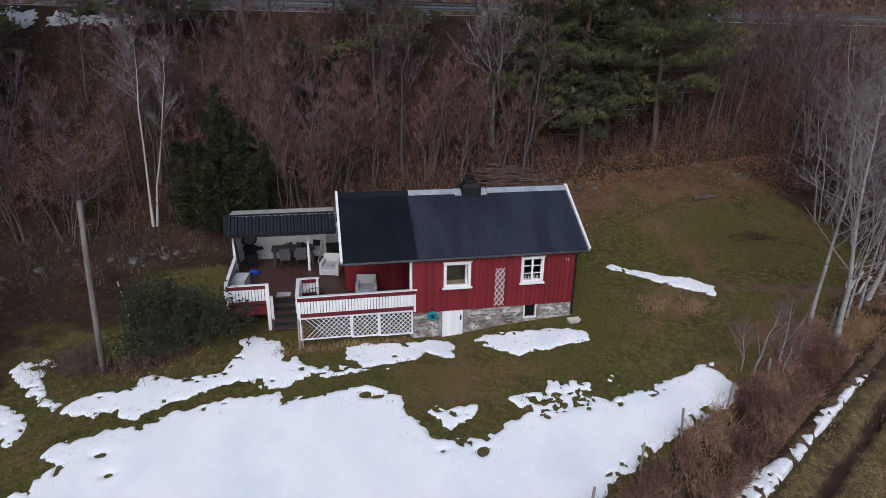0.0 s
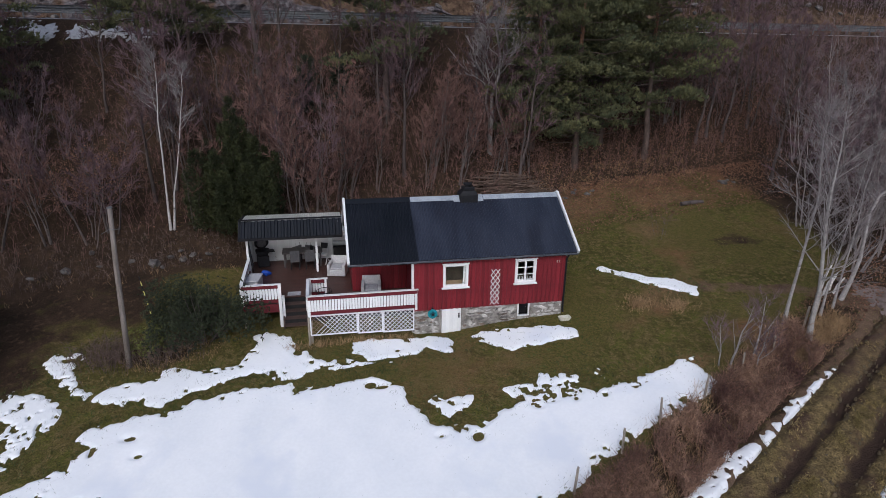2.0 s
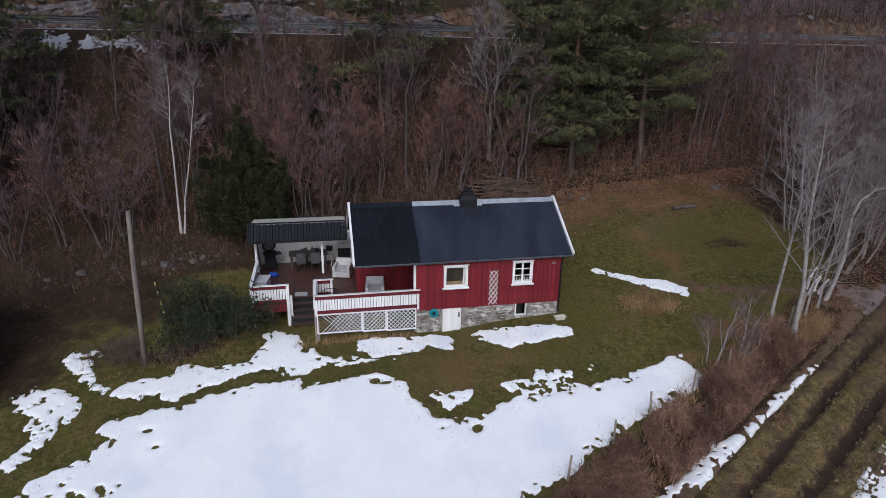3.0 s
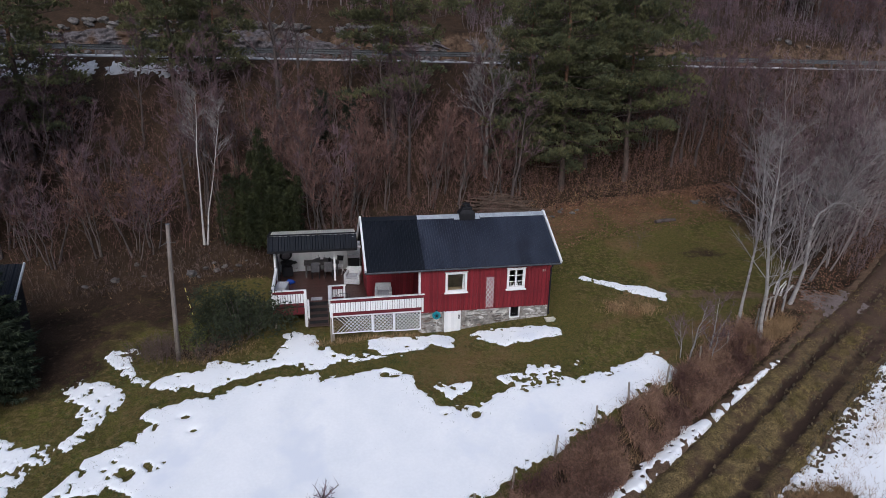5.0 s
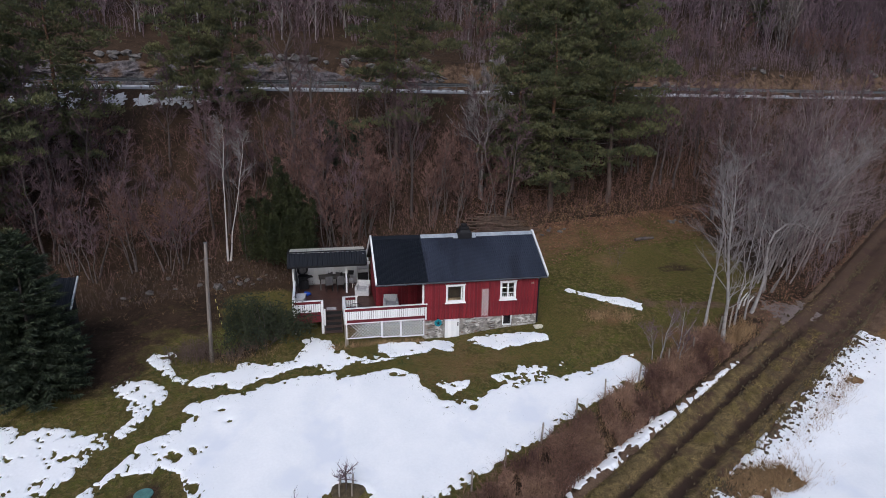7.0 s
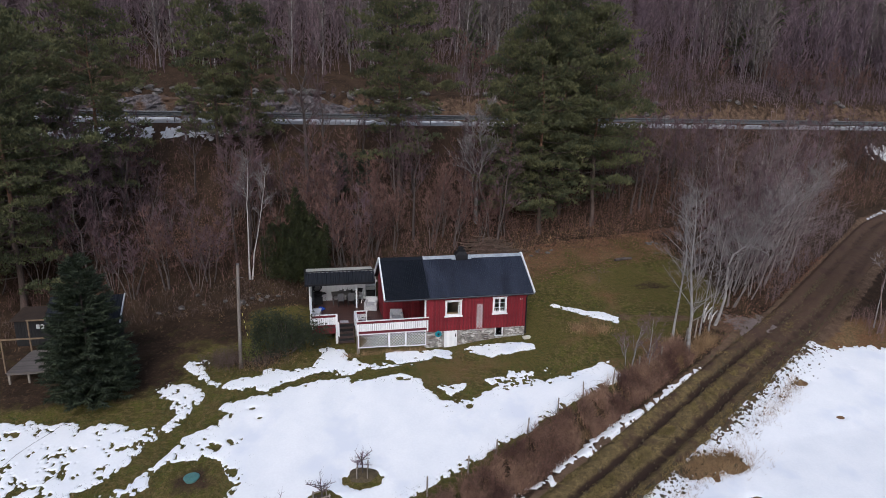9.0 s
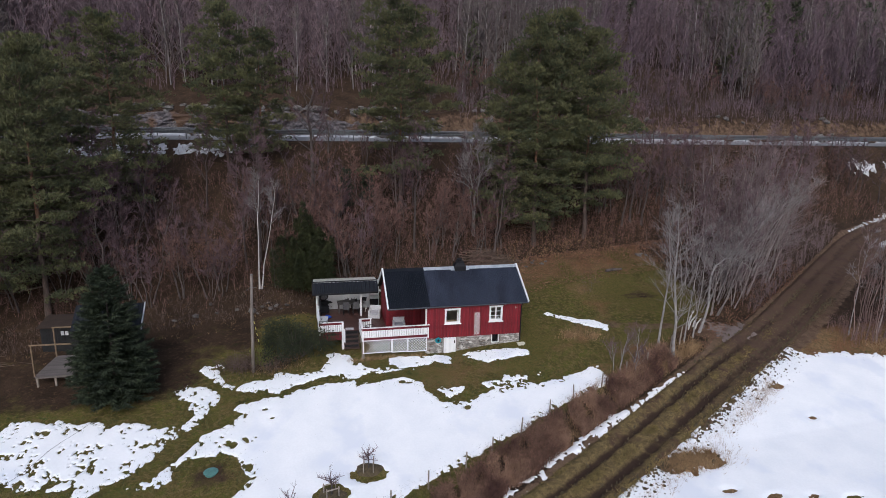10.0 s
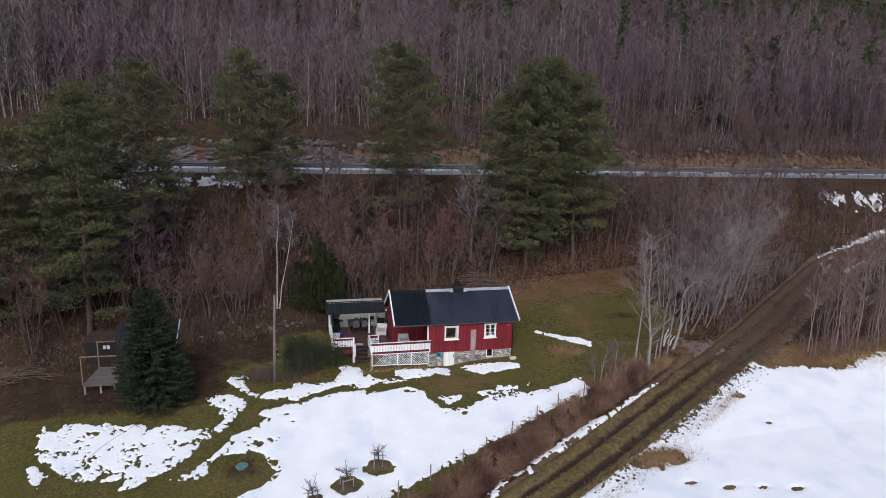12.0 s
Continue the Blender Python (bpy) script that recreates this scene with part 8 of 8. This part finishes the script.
def dry_grass():
    q = random.Random(73)
    g = Geo()
    for _ in range(7800):
        x, y = tall_grass_spot(q)
        z = gz_fast(x, y)
        tall = 0.55 if x < -3 and y < 3 else 1.6 if x > 8 and 2.9 < y + 14.4 - 0.545 * (x - 6.5) < 5.6 else 0.4 if abs(y + 14.4 - 0.545 * (x - 6.5)) < 1.4 and x > 2 else 1.0
        for _ in range(6):
            a = q.uniform(0, 6.28)
            p = Vector((x + q.gauss(0, 0.06), y + q.gauss(0, 0.06), z - 0.02))
            g.blade(p, p + Vector((math.cos(a) * 0.5, math.sin(a) * 0.5, q.uniform(0.5, 1.2))) * q.uniform(0.12, 0.42) * tall, 0.0075)
    v, f = triangles(g)
    merged("dry_grass", [(v, f)], [(0, 0, 0, 0, 0, 1)], DRY_GRASS, "tufts of tall dry winter grass", "grass")


dry_grass()


def lawn_tufts():
    """Short uneven turf over the bare lawn."""
    q = random.Random(74)
    g = Geo()
    for _ in range(23000):
        x, y = q.uniform(-9, 27), q.uniform(-9, 12)
        if 0.2 < x < 9.4 and -0.4 < y < 5 or -4.5 < x < 2.8 and -0.4 < y < 6.8:
            continue
        z = gz_fast(x, y)
        for _ in range(3):
            p = Vector((x + q.gauss(0, 0.05), y + q.gauss(0, 0.05), z - 0.01))
            g.blade(p, p + Vector((q.uniform(-0.06, 0.06), q.uniform(-0.06, 0.06), q.uniform(0.02, 0.055))), 0.014)
    v, f = triangles(g)
    merged("lawn_turf", [(v, f)], [(0, 0, 0, 0, 0, 1)], TURF, "short tufts of winter-worn lawn grass", "grass")


TURF = mat("lawn_blades", (0.074, 0.071, 0.018), (0.150, 0.122, 0.045), 0.5, 0.9, 0, 5, island=0.3)
lawn_tufts()


def track_turf():
    """Low worn grass on the track's middle and shoulders."""
    q = random.Random(79)
    g = Geo()
    for _ in range(17000):
        x = q.uniform(1, 30)
        d = q.choice((0.15, 0.15, 1.5, -1.35, -1.9, -2.4)) + q.gauss(0, 0.16)
        k = d * 1.139
        y = -14.4 + 0.5447 * (x - 6.5) + k
        if vnoise(x, y, 0.6, 61) < 0.36 or float(np.interp(x, (22, 30), (0, 1))) > q.random():
            continue
        z = float(land(x, y)) + (0.10 if abs(d) < 1.6 else -0.03)
        for _ in range(4):
            p = Vector((x + q.gauss(0, 0.05), y + q.gauss(0, 0.05), z - 0.02))
            g.blade(p, p + Vector((q.uniform(-0.09, 0.09), q.uniform(-0.09, 0.09), q.uniform(0.03, 0.10))), 0.014)
    v, f = triangles(g)
    merged("track_turf", [(v, f)], [(0, 0, 0, 0, 0, 1)], OLIVE_TURF, "low worn olive grass between the wheel ruts", "grass")


OLIVE_TURF = mat("olive_winter_blades", (0.125, 0.100, 0.036), (0.26, 0.195, 0.085), 0.8, 0.9, 0, 5, island=0.35)
track_turf()


WET_TURF = mat("wet_green_blades", (0.038, 0.056, 0.015), (0.078, 0.092, 0.028), 0.7, 0.9, 0, 5, island=0.3)


def snow_edge_grass():
    """Tufts that poke through the thin rim of the melting snow."""
    q = random.Random(80)
    g = Geo()
    for (ax, ay), (bx, by) in SNOW_EDGE:
        ln = math.hypot(bx - ax, by - ay)
        if ay > 5 or min(ax, bx) > 40 or max(ay, by) < -21 or ln > 25:
            continue
        for _ in range(int(ln * 20)):
            k = q.random()
            x, y = ax + (bx - ax) * k + q.gauss(0, 0.42), ay + (by - ay) * k + q.gauss(0, 0.42)
            if abs(y + 14.4 - 0.5447 * (x - 6.5)) < 4.6:
                continue
            z = gz_fast(x, y)
            for _ in range(q.randrange(4, 9)):
                p = Vector((x + q.gauss(0, 0.05), y + q.gauss(0, 0.05), z - 0.02))
                g.blade(p, p + Vector((q.uniform(-0.08, 0.08), q.uniform(-0.08, 0.08), q.uniform(0.06, 0.14))), 0.014)
    v, f = triangles(g)
    merged("edge_grass", [(v, f)], [(0, 0, 0, 0, 0, 1)], WET_TURF, "wet grass tufts poking through the thin snow rim", "grass")


snow_edge_grass()


def dead_leaves():
    """Brown leaves that still hang on the hazels, and lie below."""
    q = random.Random(75)
    g = Geo()
    for cx, cy, cz, rad, n in ((-11.6, 8.4, 5.6, 2.4, 1700), (-14.0, 8.3, 5.2, 2.0, 700), (-1.0, 10.5, 6.2, 1.8, 500), (29, 14.5, 8, 2.5, 500)):
        for _ in range(n):
            d = rvec(q).normalized() * rad * q.random() ** 0.5
            p = Vector((cx, cy, cz)) + Vector((d.x, d.y, d.z * 0.8))
            e = rvec(q).normalized() * 0.06
            g.blade(p, p + e, 0.035)
    for k in range(25500):
        x, y = on_slope(q)
        if k > 22500:
            x = q.uniform(20, 40)
            y = -14.4 + 0.5447 * (x - 6.5) + 2.6 + 2.6 * q.random()
        elif k > 16500:
            x = q.uniform(9, 33)
            y = float(np.interp(x, FOOT_X, FOOT_Y)) - 1.5 + 6.0 * q.random()
        elif k > 8500:
            x = q.uniform(9, 30)
            y = float(np.interp(x, FOOT_X, FOOT_Y)) - 5.5 * q.random() ** 1.6
        p = Vector((x, y, gz_fast(x, y) + 0.03))
        g.spike(p, p + Vector((q.uniform(-0.1, 0.1), q.uniform(-0.1, 0.1), q.uniform(0, 0.05))), 0.04)
    v, f = triangles(g)
    merged("leaf_litter", [(v, f)], [(0, 0, 0, 0, 0, 1)], DEAD_LEAF, "curled brown leaves clinging to hazels and strewn beneath", "leaves")


dead_leaves()


# ---- stones, brush and logs ----
def boulder_meshes():
    q = random.Random(81)
    out = []
    for _ in range(6):
        bm = bmesh.new()
        bmesh.ops.create_icosphere(bm, subdivisions=2 if len(out) < 3 else 1, radius=0.5)
        for v in bm.verts:
            v.co *= 1 + q.uniform(-0.24, 0.2)
            v.co.x += 0.15 * v.co.z
            v.co.z *= 0.75
        me = bpy.data.meshes.new("boulder")
        bm.to_mesh(me)
        bm.free()
        me.materials.append(ROCK)
        out.append(me)
    return out


BOULDERS = boulder_meshes()


def boulder(x, y, s, label, group):
    ob = tagged(new("boulder", BOULDERS[rnd.randrange(6)]), label, "rock", group)
    ob.matrix_basis = pose(x, y, gz(x, y) + 0.1 * s, rnd.uniform(-25, 25), rnd.uniform(-25, 25), rnd.uniform(0, 360)) @ Matrix.Diagonal((s, s * rnd.uniform(0.7, 1.1), s * rnd.uniform(0.6, 0.9), 1))


for x, y, s in ((-9.1, 6.8, 0.7), (-8.4, 7.2, 0.4), (-7.8, 7.0, 0.5), (-7.4, 7.3, 0.35), (-8.0, 7.6, 0.3), (-10.2, 7.1, 0.45), (-13.0, 6.6, 0.5), (-7.0, 6.9, 0.25), (-6.2, 7.5, 0.2), (-8.7, 6.6, 0.28), (-5.6, 7.3, 0.22), (-11.6, 6.9, 0.3), (-14.4, 6.2, 0.35), (-12.1, 7.6, 0.4), (15.4, 10.9, 0.5), (14.6, 11.2, 0.4), (15.9, 11.3, 0.35), (14.9, 11.6, 0.3), (13.8, 10.6, 0.4), (-6.6, 7.2, 0.35)):
    boulder(x, y, s, "grey field stone lying at the foot of the slope", "field stones")
for _ in range(290):
    x = rnd.choice((rnd.uniform(-40, 70), rnd.uniform(-24, 10), rnd.uniform(-24, 10), rnd.uniform(-24, 10)))
    boulder(x, rnd.uniform(34.0, 36.9), rnd.uniform(0.3, 1.15), "blasted grey rock in the road cutting", "cutting rocks")


def brush_pile(x, y, w, d, hgt, n, label, seed, ln=2.4):
    q = random.Random(seed)
    t = thing("brush_pile", label, "brush pile", (x, y, gz(x, y)), q.uniform(-8, 8))
    for _ in range(n):
        u, v = q.gauss(0, 0.30), q.gauss(0, 0.30)
        z = max(0.05, hgt * (1 - min(1, (u * u + v * v) * 2.6)) * q.random())
        a = q.gauss(0, 0.35)
        e = Vector((math.cos(a), math.sin(a), q.uniform(-0.16, 0.16))) * ln * q.uniform(0.5, 1.0) / 2
        p = Vector((u * w, v * d, z + 0.05))
        part("branch", Geo().tube([p - e, p + rvec(q, 0.08), p + e], [0.032, 0.025, 0.01], 4, False), BRUSH, t)


BRUSH = mat("cut_branches", (0.085, 0.060, 0.046), (0.16, 0.115, 0.088), 3, 0.9, 0.2, 20, vary=0.3)
stump = thing("tree_stump", "cluster of broken pale birch stems beside the path", "stump", (22.5, -0.9, gz(22.5, -0.9)))
q = random.Random(66)
for i in range(5):
    a, h = q.uniform(0, 6.28), q.uniform(0.4, 1.4)
    b = Vector((0.3 * math.cos(a), 0.3 * math.sin(a), -0.1))
    part("stem", Geo().tube([b, b + Vector((0.12 * h, 0.1 * math.sin(a), 0.6 * h)), b + Vector((0.4 * h, 0.2 * math.sin(a), h))], [0.06, 0.05, 0.035], 7), BIRCH, stump)
brush_pile(10.2, 11.3, 3.8, 1.4, 1.3, 170, "heap of cut bare branches behind the cabin", 91)
brush_pile(-26.2, 3.2, 4.0, 2.0, 0.7, 90, "heap of felled branches and thin logs on the grass", 92)
solid("log", Geo().tube([(-0.8, 0, 0.12), (0, 0.05, 0.14), (0.9, 0, 0.12)], [0.12, 0.13, 0.10], 8), BARK, "short dark log lying on the side lawn", "log", at=(21.2, 8.6, gz(21.2, 8.6)), turn=10)
sm = bare_tree("apple_tree", "small gnarled bare apple tree by the fence", 95, 2.9, 0.055, SILVER_BARK, TWIG, stems=2, limbs=11, subs=4, twigs=3, lean=0.6, fine=0.007, start=0.3, reach=0.42, group="fruit trees")
sm.location = (14.6, -4.6, gz(14.6, -4.6))
for x, y, s in ((25.2, 11.2, 0.5), (25.6, 11.5, 0.4), (25.0, 11.5, 0.35), (25.9, 11.2, 0.3)):
    boulder(x, y, s, "pale field stone in a small heap on the grass", "field stones")
for x, y, h, w, seed in ((-1.4, 17.0, 3.4, 0.8, 301), (0.65, 17.6, 3.0, 0.7, 302)):
    yg = spruce(seed, h, w, label="slim young spruce among bare hazels on the slope")
    yg.location = (x, y, gz(x, y))
wb = bare_tree("shrub", "small bare many-stemmed shrub on the side lawn", 96, 1.5, 0.012, STEM, PINK_TWIG, stems=6, limbs=3, subs=2, twigs=1, lean=1.8, start=0.4, reach=0.22, fine=0.006, group="lawn shrubs")
wb.location = (17.36, 5.23, gz(17.36, 5.23))
copy_thing(sm, pose(15.4, -4.9, gz(15.4, -4.9), 0, 0, 120))
